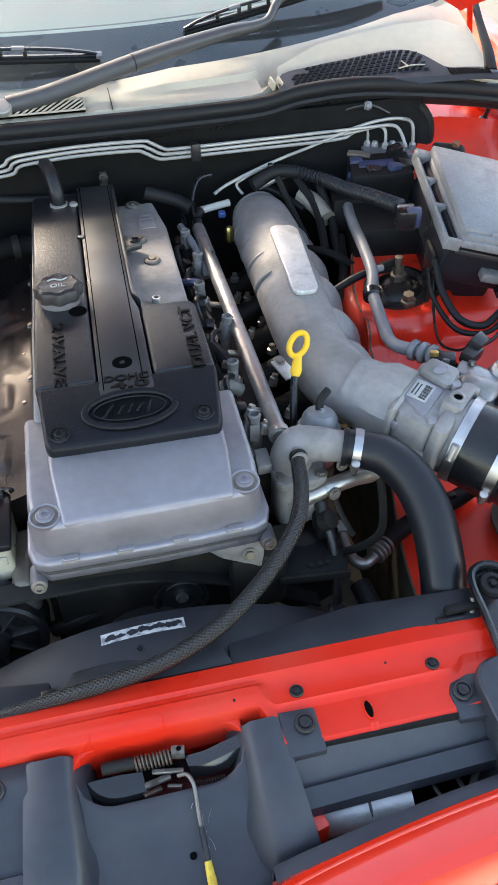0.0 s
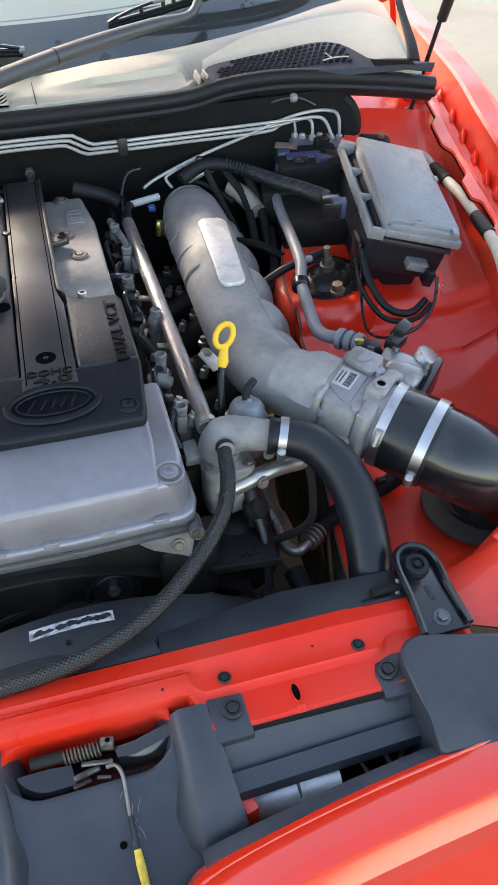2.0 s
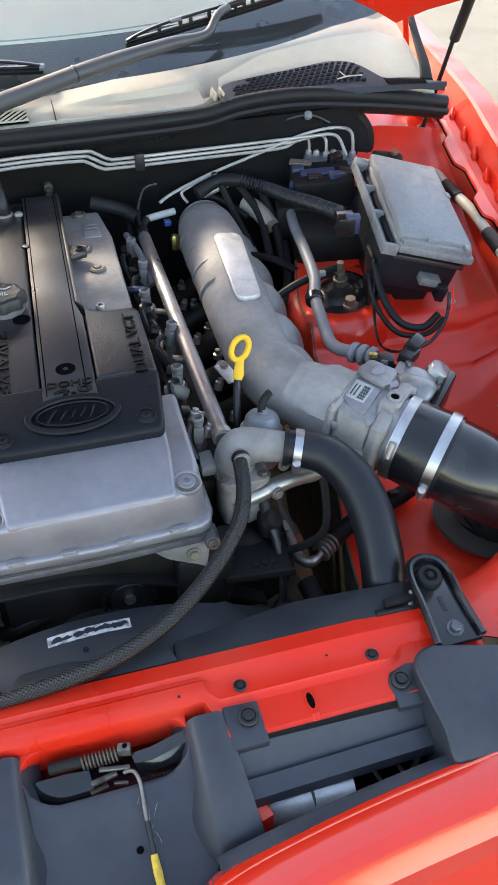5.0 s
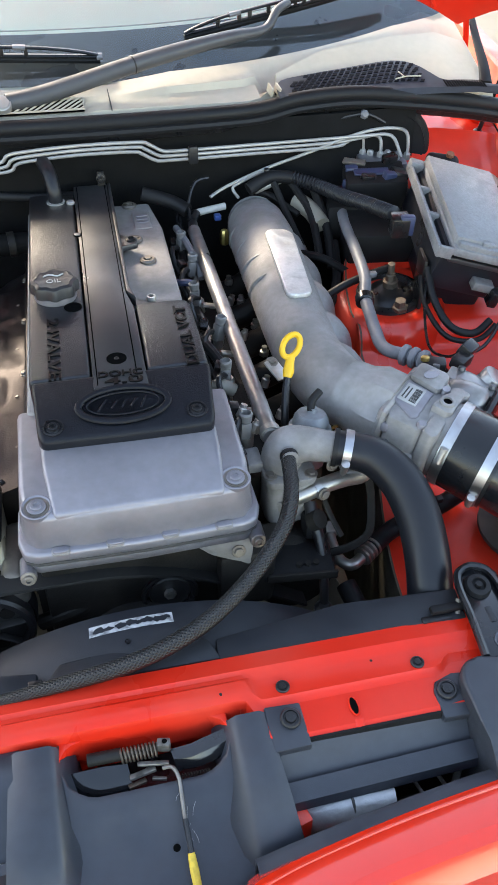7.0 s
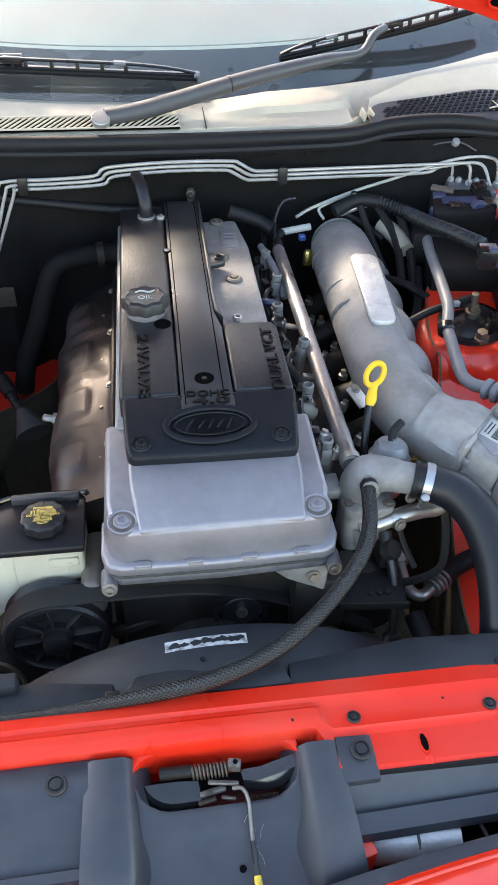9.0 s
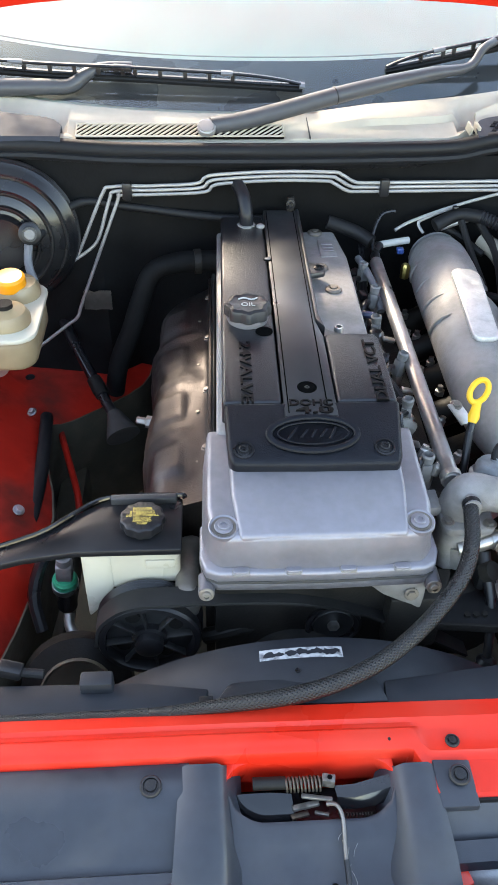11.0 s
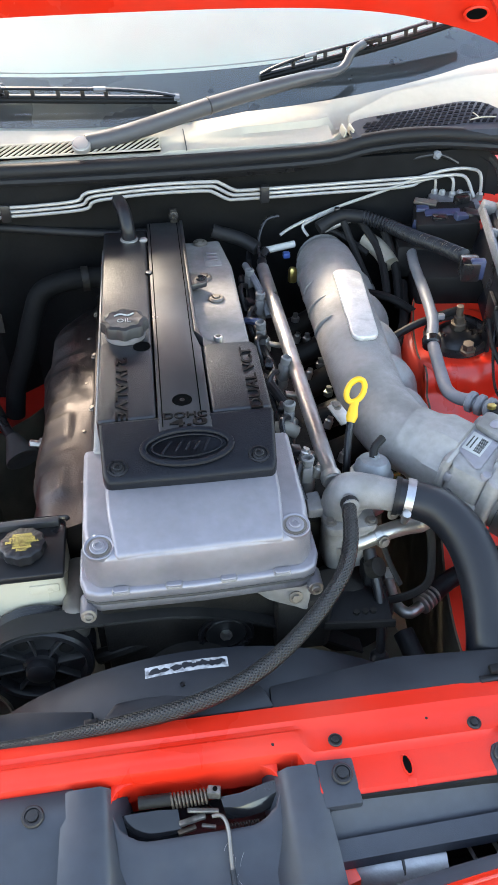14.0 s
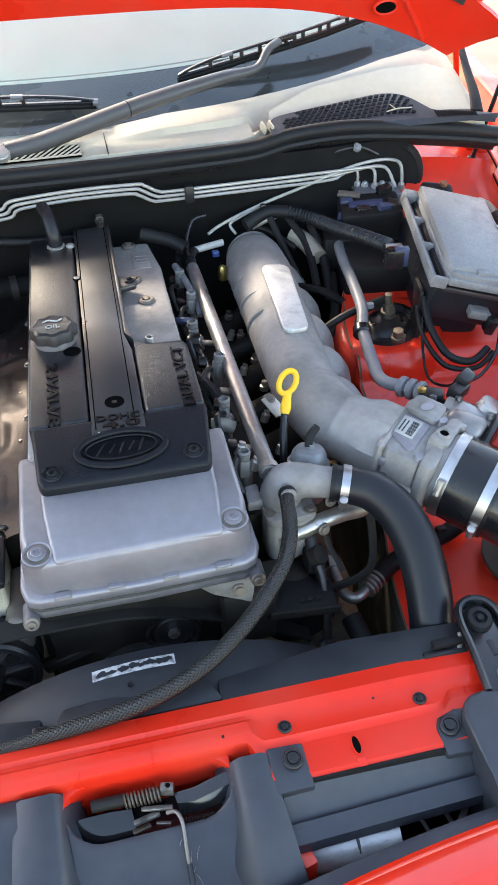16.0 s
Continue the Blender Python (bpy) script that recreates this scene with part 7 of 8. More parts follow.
def build_abs():
    a = thing("abs_unit", (0.51, 0.66, 0.90), "black brake hydraulic unit with an aluminium valve block", "brake unit")
    part("valve_block", box((0.532, 0.702, 0.946), (0.085, 0.055, 0.040), 0.004, pose(0, 0, 0, 4, 0, -8)), ALU, a)
    part("control_box", box((0.500, 0.645, 0.938), (0.105, 0.075, 0.055), 0.006, pose(0, 0, 0, 8, -3, -12)), BLACK_MATTE, a)
    part("blue_edge", box((0.490, 0.640, 0.966), (0.060, 0.020, 0.004), 0.0015, pose(0, 0, 0, 8, -3, -12)), BLUE_DARK, a)
    part("top_clip", box((0.472, 0.678, 0.970), (0.040, 0.014, 0.006), 0.002, pose(0, 0, 0, 15, 0, -30)), PIPE_STEEL_DARK, a)
    part("plug", box((0.535, 0.630, 0.945), (0.028, 0.03, 0.05), 0.004, pose(0, 0, 0, 0, 12, -10)), BLACK, a)
    for x, y in ((0.503, 0.722), (0.530, 0.704), (0.556, 0.690), (0.576, 0.692), (0.515, 0.715), (0.545, 0.708)):
        part("union_nut", lathe([(0.0065, 0), (0.0065, 0.010), (0.004, 0.013)], pose(x, y, 0.962), 6), PIPE_GREY, a)
    part("bracket", box((0.50, 0.66, 0.885), (0.16, 0.10, 0.06), 0.006, pose(0, 0, 0, 0, 0, -10)), BLACK_MATTE, a)
    for i, (x, y, z) in enumerate(((0.462, 0.662, 0.960), (0.480, 0.625, 0.958), (0.515, 0.618, 0.962), (0.532, 0.665, 0.974), (0.452, 0.640, 0.945))):
        part("cover_block", box((x, y, z), (0.022 + 0.004 * (i % 2), 0.016, 0.020), 0.003, pose(0, 0, 0, 8, -3 + 6 * (i % 3), -12 + 9 * i)), BLACK if i % 2 else BLUE_DARK, a)
    part("lower_bracket", box((0.495, 0.575, 0.868), (0.13, 0.09, 0.075), 0.006, pose(0, 0, 0, 6, 0, -8)), BLACK_MATTE, a)
    m = thing("rubber_mount", (0.619, 0.643, 0.955), "black rubber mount beside the fuse box", "mount")
    part("block", box((0.622, 0.645, 0.965), (0.058, 0.034, 0.034), 0.010, pose(0, 0, 0, 10, 5, -20), segs=3), RUBBER, m)
    part("nut", lathe([(0.007, 0), (0.007, 0.006), (0, 0.006)], pose(0.632, 0.638, 0.983, 15), 8), RUST, m)
    part("foot", box((0.625, 0.655, 0.93), (0.05, 0.04, 0.05), 0.006), BLACK, m)


def build_conduit():
    c = thing("corrugated_conduit", (0.42, 0.62, 0.92), "black corrugated wiring conduit ending in a blue-black plug", "wiring conduit")
    pts = [(0.285, 0.690, 0.930), (0.325, 0.700, 0.945), (0.365, 0.692, 0.945), (0.405, 0.664, 0.937), (0.430, 0.610, 0.940), (0.450, 0.540, 0.953), (0.465, 0.470, 0.966)]
    part("smooth_sleeve", tube(pts[:3], 0.0115, 14, 8), RUBBER, c)
    fine = curve(pts[2:], 70)
    part("corrugation", tube(fine, 0.0108, 14, 1, False, wave=lambda s: 1.0 + 0.15 * max(-0.5, math.sin(s * 2 * math.pi / 0.0062))), HOSE, c, smooth=60)
    part("plug", box((0.4665, 0.447, 0.958), (0.028, 0.030, 0.032), 0.003, pose(0, 0, 0, 5, 0, -10)), BLACK, c)
    part("plug_face", box((0.4745, 0.437, 0.961), (0.022, 0.012, 0.032), 0.002, pose(0, 0, 0, 5, 0, -10)), BLUE_DARK, c)
    l = thing("engine_bay_loom", (0.36, 0.66, 0.88), "tangle of dark wiring behind the intake manifold", "wiring loom")
    for i, (a, b, d) in enumerate((((0.33, 0.69, 0.94), (0.345, 0.66, 0.90), (0.36, 0.60, 0.86)), ((0.36, 0.70, 0.94), (0.385, 0.64, 0.90), (0.38, 0.56, 0.86)), ((0.40, 0.68, 0.93), (0.41, 0.62, 0.88), (0.40, 0.55, 0.84)),
                                   ((0.30, 0.71, 0.92), (0.33, 0.70, 0.91), (0.37, 0.66, 0.89)), ((0.34, 0.60, 0.85), (0.38, 0.55, 0.86), (0.42, 0.53, 0.84)), ((0.42, 0.60, 0.86), (0.40, 0.52, 0.83), (0.37, 0.46, 0.82)))):
        part("strand", tube([a, b, d], 0.006 + 0.001 * (i % 3), 8, 6), BLACK_MATTE, l)
    part("tan_connector", tube([(0.372, 0.685, 0.905), (0.39, 0.655, 0.898), (0.40, 0.62, 0.885)], 0.016, 12, 4), TAN, l, "dusty tan plastic valve")
    part("pale_pipe", tube([(0.30, 0.705, 0.92), (0.33, 0.698, 0.935), (0.345, 0.700, 0.938)], 0.006, 10, 4), PIPE_GREY, l)
    part("brass_union", lathe([(0.008, 0), (0.008, 0.022), (0.005, 0.026)], pose(0.232, 0.645, 0.855), 8), BRASS, l)
    a = thing("refrigerant_line", (0.40, 0.40, 0.85), "dull grey refrigerant line past the strut tower", "pipe")
    part("pipe", tube([(0.448, 0.665, 0.900), (0.437, 0.62, 0.903), (0.430, 0.58, 0.899), (0.423, 0.50, 0.889), (0.415, 0.435, 0.879), (0.402, 0.395, 0.869), (0.392, 0.345, 0.868), (0.384, 0.30, 0.868), (0.379, 0.262, 0.868), (0.384, 0.237, 0.872), (0.396, 0.221, 0.876), (0.412, 0.202, 0.878)], 0.0092, 16, 7), AC_GREY, a)
    for t in range(3):
        q = Vector((0.397, 0.219, 0.876)).lerp(Vector((0.415, 0.198, 0.878)), t / 2)
        part("crimp", lathe([(0.0125, -0.005), (0.0150, -0.003), (0.0150, 0.003), (0.0125, 0.005)], aim(q, (0.6, -0.75, 0.05)), 18), AC_GREY, a)
    part("hose", tube([(0.413, 0.200, 0.878), (0.428, 0.184, 0.872), (0.45, 0.165, 0.845), (0.48, 0.15, 0.79)], 0.0115, 14, 5), RUBBER, a)
    part("clamp", lathe([(0.0125, -0.008), (0.0145, -0.006), (0.0145, 0.006), (0.0125, 0.008)], aim((0.399, 0.388, 0.868), (0.25, 1, 0.2)), 16), BLACK, a, "black clip")
    part("bracket", box((0.428, 0.445, 0.878), (0.020, 0.009, 0.009), 0.002), AC_GREY, a)


def build_tower():
    t = thing("strut_tower", (0.465, 0.45, 0.80), "red strut tower top with a dark mount and a tall stud", "strut tower")
    m = pose(0.468, 0.452, 0.836, 6, -6)
    part("dome", lathe([(0.105, -0.10), (0.098, -0.03), (0.085, -0.004), (0.070, 0.0), (0.052, -0.004)], m, 40), RED_DUSTY, t, smooth=50)
    part("mount_plate", lathe([(0.056, -0.003), (0.054, 0.003), (0.046, 0.005), (0.040, -0.002), (0.034, 0.004), (0.018, 0.008), (0, 0.008)], m, 36), BLACK, t, "dark steel mount plate")
    part("stud", lathe([(0.013, 0), (0.013, 0.012), (0.009, 0.013), (0.009, 0.024), (0.006, 0.025), (0.006, 0.044), (0, 0.045)], m @ Matrix.Translation((0.005, 0.01, 0.006)), 8), RUSTY_STEEL, t, "rusty strut stud and nut")
    part("front_nut", lathe([(0.013, 0), (0.013, 0.006), (0.009, 0.007), (0.009, 0.018), (0, 0.019)], m @ Matrix.Translation((0.0, -0.048, 0.002)), 6), RUSTY_STEEL, t)
    part("bracket", box((0.505, 0.425, 0.87), (0.006, 0.05, 0.09), 0.002, pose(0, 0, 0, 0, 0, -12)), BLACK, t)
    part("side_bracket", box((0.528, 0.455, 0.862), (0.008, 0.10, 0.11), 0.003, pose(0, 0, 0, 0, 8, -8)), BLACK_MATTE, t, "black steel bracket")
    l = thing("tower_hose", (0.41, 0.46, 0.88), "short black hose with a clamp on the strut tower", "hose")
    part("hose", tube([(0.36, 0.45, 0.845), (0.39, 0.45, 0.862), (0.43, 0.455, 0.872), (0.47, 0.47, 0.872)], 0.0065, 12, 5), RUBBER, l)
    part("clamp", lathe([(0.0075, -0.003), (0.0085, -0.003), (0.0085, 0.003), (0.0075, 0.003)], aim((0.428, 0.455, 0.872), (1, 0.1, 0.1)), 16), PIPE_STEEL_DARK, l)


RUSTY_STEEL = mat("rusty_steel", (0.17, 0.135, 0.105), 0.5, 0.7, 160, 0.3, 0.15, 500, 0.5, (0.10, 0.055, 0.03), 40)


def build_fuse_box():
    u = Vector((0.048, 0.252, 0.036)).normalized()
    n = Vector((0.25, -0.13, 1.0)).normalized()
    v = u.cross(n).normalized()
    n = v.cross(u).normalized()
    m = Matrix((v, u, n)).transposed().to_4x4()
    m.translation = Vector((0.5905, 0.474, 0.960))
    f = thing("fuse_box", m.translation, "grey-lidded black engine bay fuse box", "fuse box")
    w, l = 0.074, 0.130

    def b(c, s, r=0.002, segs=2):
        return box((0, 0, 0), s, r, m @ Matrix.Translation(c), segs=segs)

    lid = part("lid", b((0.010, 0.004, 0.008), (2 * w - 0.028, 2 * l - 0.020, 0.016), 0.004), GREY_LID, f, "dusty grey lid")
    part("lid_skirt", b((0.013, 0, -0.004), (2 * w - 0.022, 2 * l, 0.014), 0.004), GREY_LID, lid)
    part("side_rim", b((-w + 0.003, 0.0, -0.011), (0.005, 2 * l - 0.004, 0.016), 0.0015), GREY_LID, lid)
    part("channel_floor", b((-w + 0.014, 0.0, -0.017), (0.024, 2 * l - 0.006, 0.004), 0.001), GREY_LID, lid)
    part("channel_end", b((-w + 0.013, -l + 0.004, -0.008), (0.024, 0.006, 0.018), 0.0015), GREY_LID, lid)
    part("end_latch", b((-w + 0.012, l - 0.012, -0.006), (0.024, 0.020, 0.018), 0.003), GREY_LID, lid)
    for y in (0.045, -0.030):
        part("rib", b((-w + 0.013, y, -0.009), (0.019, 0.007, 0.014), 0.0015), GREY_LID, lid)
    part("front_step", b((0.012, -l + 0.012, 0.004), (2 * w - 0.034, 0.016, 0.014), 0.003), GREY_LID, lid)
    part("front_lip", b((0.010, -l + 0.012, -0.021), (2 * w - 0.030, 0.012, 0.008), 0.002), PLASTIC_SMOOTH, f)
    part("front_notch", b((0.002, -l + 0.016, 0.013), (0.020, 0.012, 0.006), 0.0015), GREY_LID, lid)
    part("front_hook", b((w - 0.014, -l + 0.010, 0.012), (0.010, 0.016, 0.008), 0.0015), GREY_LID, lid)
    part("side_hook", b((w - 0.006, 0.030, 0.014), (0.008, 0.014, 0.008), 0.0015), GREY_LID, lid)
    part("body", b((0.006, 0.002, -0.045), (2 * w - 0.022, 2 * l - 0.03, 0.075), 0.006), BOX_BLACK, f, "black box body")
    part("base", b((0.010, 0.0, -0.10), (2 * w - 0.05, 2 * l - 0.10, 0.06), 0.006), BOX_BLACK, f)
    part("connector", b((0.024, -l + 0.010, -0.052), (0.034, 0.024, 0.014), 0.002), PLUG_GREY, f, "grey plug")
    part("connector_latch", b((0.044, -l - 0.006, -0.060), (0.014, 0.022, 0.026), 0.002), BLACK, f)
    w2 = thing("fuse_box_wiring", (0.50, 0.33, 0.84), "loose black wires hanging below the fuse box", "wiring")
    part("sheath", tube([(0.503, 0.40, 0.905), (0.500, 0.36, 0.875), (0.512, 0.315, 0.850), (0.545, 0.300, 0.842), (0.575, 0.310, 0.855)], 0.0058, 12, 6), RUBBER, w2)
    part("lower_sheath", tube([(0.498, 0.41, 0.885), (0.490, 0.36, 0.860), (0.505, 0.305, 0.838), (0.548, 0.290, 0.836), (0.582, 0.304, 0.850)], 0.0042, 8, 6), RUBBER, w2)
    part("thin_wire", tube([(0.508, 0.41, 0.90), (0.488, 0.36, 0.86), (0.470, 0.29, 0.835), (0.478, 0.245, 0.845), (0.490, 0.225, 0.870), (0.478, 0.200, 0.900)], 0.0022, 6, 7), BLACK, w2)
    part("second_wire", tube([(0.585, 0.305, 0.895), (0.575, 0.285, 0.865), (0.545, 0.262, 0.845), (0.510, 0.245, 0.845), (0.490, 0.215, 0.875), (0.474, 0.196, 0.900)], 0.0026, 6, 7), BLACK, w2)
    part("red_wire", tube([(0.590, 0.306, 0.900), (0.586, 0.292, 0.885), (0.580, 0.286, 0.872)], 0.0016, 6, 4), RED, w2)
    w3 = thing("washer_filler_hose", (0.70, 0.45, 0.90), "beige hose with black sleeves along the inner wing", "hose")
    part("hose", tube([(0.728, 0.680, 0.925), (0.7345, 0.6564, 0.925), (0.727, 0.5966, 0.925), (0.7239, 0.5417, 0.925), (0.7184, 0.4812, 0.925), (0.7022, 0.4045, 0.925), (0.694, 0.3597, 0.925), (0.6758, 0.2942, 0.925), (0.66, 0.25, 0.92)], 0.0090, 14, 6), BEIGE, w3)
    for p, q in (((0.729, 0.612, 0.925), (0.7245, 0.552, 0.925)), ((0.7045, 0.414, 0.925), (0.692, 0.350, 0.925))):
        part("sleeve", tube([p, q], 0.0112, 14, 2), RUBBER, w3, "black rubber sleeve")
    g = thing("bonnet_strut", (0.765, 0.80, 0.945), "thin dark gas strut holding the bonnet", "gas strut")
    part("socket", lathe([(0.012, 0), (0.013, 0.010), (0.010, 0.022), (0.006, 0.026)], aim((0.760, 0.794, 0.946), (0.0, -0.3, 0.95)), 14), BLACK, g)
    part("rod", tube([(0.760, 0.790, 0.957), (0.768, 0.726, 1.148)], 0.0042, 12, 1, False), BLACK, g)
    part("cylinder", tube([(0.770, 0.730, 1.138), (0.770, 0.60, 1.42)], 0.0095, 14, 1, False), BLACK, g)


BOX_BLACK = mat("blue_black_plastic", (0.010, 0.0115, 0.016), 0.38, 0, 60, 0.15, 0.05, 700, 0.15, (0.035, 0.035, 0.04), 12, spec=0.3)


# ---- driver's side ----
def build_power_steering():
    p = thing("power_steering_reservoir", (-0.21, 0.07, 0.745), "milky power steering fluid tank with a black top", "fluid reservoir")
    poly = [(-0.258, 0.034), (-0.157, 0.034), (-0.156, 0.112), (-0.250, 0.112)]
    part("tank", slab(poly, lambda x, y: 0.772 - (0.0 if x > -0.2 else 0.010), 0.830, 0.006, segs=3), WHITE_TANK, p, "milky plastic tank", 50)
    part("spout", slab([(-0.272, 0.030), (-0.236, 0.032), (-0.236, 0.075), (-0.266, 0.075)], lambda x, y: 0.716 if x < -0.25 else 0.752, 0.826, 0.005), WHITE_TANK, p)
    part("level_mark", box((-0.180, 0.0325, 0.808), (0.034, 0.003, 0.013), 0.001), WHITE_TANK, p)
    top = [(-0.154, 0.026), (-0.153, 0.112), (-0.158, 0.116), (-0.244, 0.114), (-0.285, 0.088), (-0.325, 0.058), (-0.42, 0.022), (-0.42, 0.0), (-0.335, 0.022), (-0.275, 0.028)]
    part("top_cover", slab(top, lambda x, y: 0.828 + 0.05 * min(0, x + 0.25), lambda x, y: 0.838 + 0.05 * min(0, x + 0.25), 0.003), BLACK, p, "glossy black top cover")
    rim = [(x, y, 0.840 + 0.05 * min(0, x + 0.25)) for x, y in top[1:8]] 
    part("cover_rim", tube(rim, 0.0030, 8, 4), GLOSS_BLACK, p)
    part("rear_step", box((-0.200, 0.108, 0.842), (0.080, 0.010, 0.010), 0.002), PLASTIC_SMOOTH, p)
    m = pose(-0.1995, 0.065, 0.837) @ Matrix.Diagonal((0.87, 0.87, 1, 1))
    cap = part("cap", lathe([(0.024, 0), (0.024, 0.006), (0.0295, 0.007), (0.0300, 0.012), (0.0290, 0.017), (0.0265, 0.0185), (0, 0.0188)], m, 96, lobes=11, depth=0.035), BLACK, p, "black screw cap with yellow print")
    for text, y, s in (("power", 0.0125, 0.0076), ("steering", 0.0058, 0.0076), ("do not overfill", 0.0002, 0.0051), ("use only", -0.0048, 0.0051), ("approved", -0.0098, 0.0051), ("fluid", -0.0148, 0.0051)):
        part("print", letters(text.upper(), s, m @ Matrix.Translation((0, y, 0.0189)), 0.0002, 0.0), INK_YELLOW, cap)
    b = thing("mounting_bracket", (-0.15, 0.02, 0.78), "grey cast bracket beside the cam cover", "bracket")
    part("plate", slab([(-0.165, 0.005), (-0.135, 0.0), (-0.130, 0.10), (-0.160, 0.10)], 0.74, 0.792, 0.012, segs=4), PIPE_STEEL_DARK, b)
    s = thing("power_steering_sensor", (-0.325, 0.115, 0.66), "grey wiring plug on a sensor with a green seal", "sensor")
    m = pose(-0.318, 0.130, 0.668, 6, 4)
    part("seal", lathe([(0.017, 0), (0.017, 0.012), (0.014, 0.016), (0.010, 0.016)], m, 20), GREEN, s, "green rubber seal")
    part("collar", lathe([(0.0185, -0.006), (0.0185, 0.003), (0.016, 0.003)], m, 20), STEEL, s)
    part("body", lathe([(0.014, -0.05), (0.014, -0.006), (0, -0.006)], m, 18), BLACK, s)
    part("plug", box((0, 0, 0), (0.022, 0.022, 0.030), 0.004, m @ Matrix.Translation((0, 0.002, 0.030))), PLUG_GREY, s, "grey plug")
    part("plug_end", lathe([(0.010, 0), (0.010, 0.012), (0.007, 0.013), (0.006, 0.006), (0, 0.006)], m @ Matrix.Translation((0, 0.002, 0.045)), 16), PLUG_GREY, s)
    part("lead", tube([(-0.322, 0.155, 0.718), (-0.345, 0.150, 0.70), (-0.36, 0.120, 0.66), (-0.35, 0.09, 0.62)], 0.009, 10, 5), BLACK, s)
    part("pipe", tube([(-0.316, 0.112, 0.628), (-0.314, 0.098, 0.615), (-0.300, 0.085, 0.606), (-0.270, 0.082, 0.608), (-0.24, 0.09, 0.61)], 0.0075, 12, 6), PIPE_STEEL, s)


def build_pulleys():
    p = thing("power_steering_pulley", (-0.196, 0.005, 0.66), "black spoked power steering pulley", "pulley")
    m = aim((-0.196, -0.006, 0.722), (0, -1, 0.0))
    part("rim", lathe([(0.052, -0.012), (0.061, -0.012), (0.0625, 0.004), (0.060, 0.008), (0.054, 0.008), (0.052, 0.004), (0.052, -0.012)], m, 56), BLACK, p)
    part("hub", lathe([(0.021, -0.012), (0.021, 0.004), (0.017, 0.006), (0.017, 0.016), (0.014, 0.018), (0, 0.018)], m, 28), BLACK, p)
    part("web", lathe([(0.053, -0.010), (0.053, -0.006), (0.018, -0.004), (0.018, -0.010)], m, 40), PULLEY_GREY, p)
    sp = finish(box((0.036, 0, 0), (0.034, 0.0026, 0.010), 0.0008), "spoke", PULLEY_GREY)
    for i in range(8):
        part_at("spoke", sp, p, m @ Matrix.Rotation(radians(45 * i + 8), 4, "Z"))
    # dark discs drawn for the shade in the web's openings
    holes = finish(lathe([(0.009, 0), (0.0088, 0.002), (0, 0.0022)], sides=16), "web_hole", GRIME)
    for i in range(4):
        part_at("web_hole", holes, p, m @ Matrix.Rotation(radians(90 * i + 30), 4, "Z") @ Matrix.Translation((0.037, 0, -0.0052)))
    for k in range(5):
        part("groove", lathe([(0.0625, -0.016 - 0.004 * k), (0.0645, -0.018 - 0.004 * k), (0.0625, -0.020 - 0.004 * k)], m, 48), BLACK, p)
    part("body", lathe([(0.045, -0.10), (0.05, -0.04), (0.04, -0.03)], m, 24), GRIME, p)
    i = thing("idler_pulley", (0.024, 0.0, 0.69), "small black idler pulley with a steel bolt", "pulley")
    n = aim((0.026, 0.004, 0.727), (0, -1, 0.0))
    part("rim", lathe([(0.030, -0.014), (0.0345, -0.014), (0.0345, 0.008), (0.031, 0.009), (0.029, 0.006), (0.022, 0.002), (0.018, 0.004), (0.016, 0.001)], n, 40), BLACK, i)
    part("dust_ring", lathe([(0.026, 0.0035), (0.024, 0.0060), (0.021, 0.0045)], n, 36), PULLEY_GREY, i)
    part("face", lathe([(0.030, -0.002), (0.017, 0.0), (0, 0.0)], n, 36), BLACK, i)
    part("bolt", lathe([(0.0095, 0.0), (0.0095, 0.003), (0.0075, 0.004), (0.0075, 0.010), (0.005, 0.011), (0, 0.009)], n, 6), STEEL_DULL, i)
    b = thing("drive_belt", (0, 0.02, 0.72), "black ribbed drive belt over the pulleys", "belt")
    path = [(-0.262, 0.716), (-0.255, 0.750), (-0.235, 0.774), (-0.212, 0.785), (-0.185, 0.788), (-0.12, 0.789), (-0.04, 0.787), (0.02, 0.774), (0.075, 0.752), (0.14, 0.712), (0.20, 0.672)]
    rows = []
    for y in (-0.014, 0.014):
        rows.append([(q.x, y, q.z) for q in curve([(x, 0, z) for x, z in path], 5)])
    part("belt", sheet(rows, 0.004), BELT, b)
    part("lower_run", sheet([[(x, y, z) for x, z in ((0.05, 0.69), (0.10, 0.67), (0.18, 0.62))] for y in (-0.014, 0.014)], 0.004), BELT, b)
    c = thing("coolant_outlet", (-0.06, 0.01, 0.70), "dark cylinder between the pulleys", "water pump")
    part("drum", lathe([(0.045, 0), (0.043, 0.03), (0.030, 0.034), (0, 0.034)], aim((-0.075, 0.05, 0.74), (0, -1, 0.1)), 24), GRIME, c)
    part("hose_stub", tube([(-0.13, 0.01, 0.70), (-0.10, 0.005, 0.715), (-0.07, 0.01, 0.72)], 0.010, 10, 4), GRIME, c)
    r = thing("radiator_bottom_hose", (-0.29, -0.02, 0.6), "dark round plastic housing low beside the pulley", "housing")
    part("drum", lathe([(0.075, 0), (0.072, 0.02), (0.05, 0.03), (0.03, 0.022), (0, 0.022)], aim((-0.30, 0.03, 0.58), (0.1, -0.8, 0.5)), 32), GRIME, r)
    part("ring", lathe([(0.050, 0.028), (0.047, 0.035), (0.043, 0.028)], aim((-0.30, 0.03, 0.58), (0.1, -0.8, 0.5)), 32), OLIVE, r)
    l = thing("headlight_loom", (-0.36, -0.10, 0.78), "black wires with a dark plug by the shroud", "wiring")
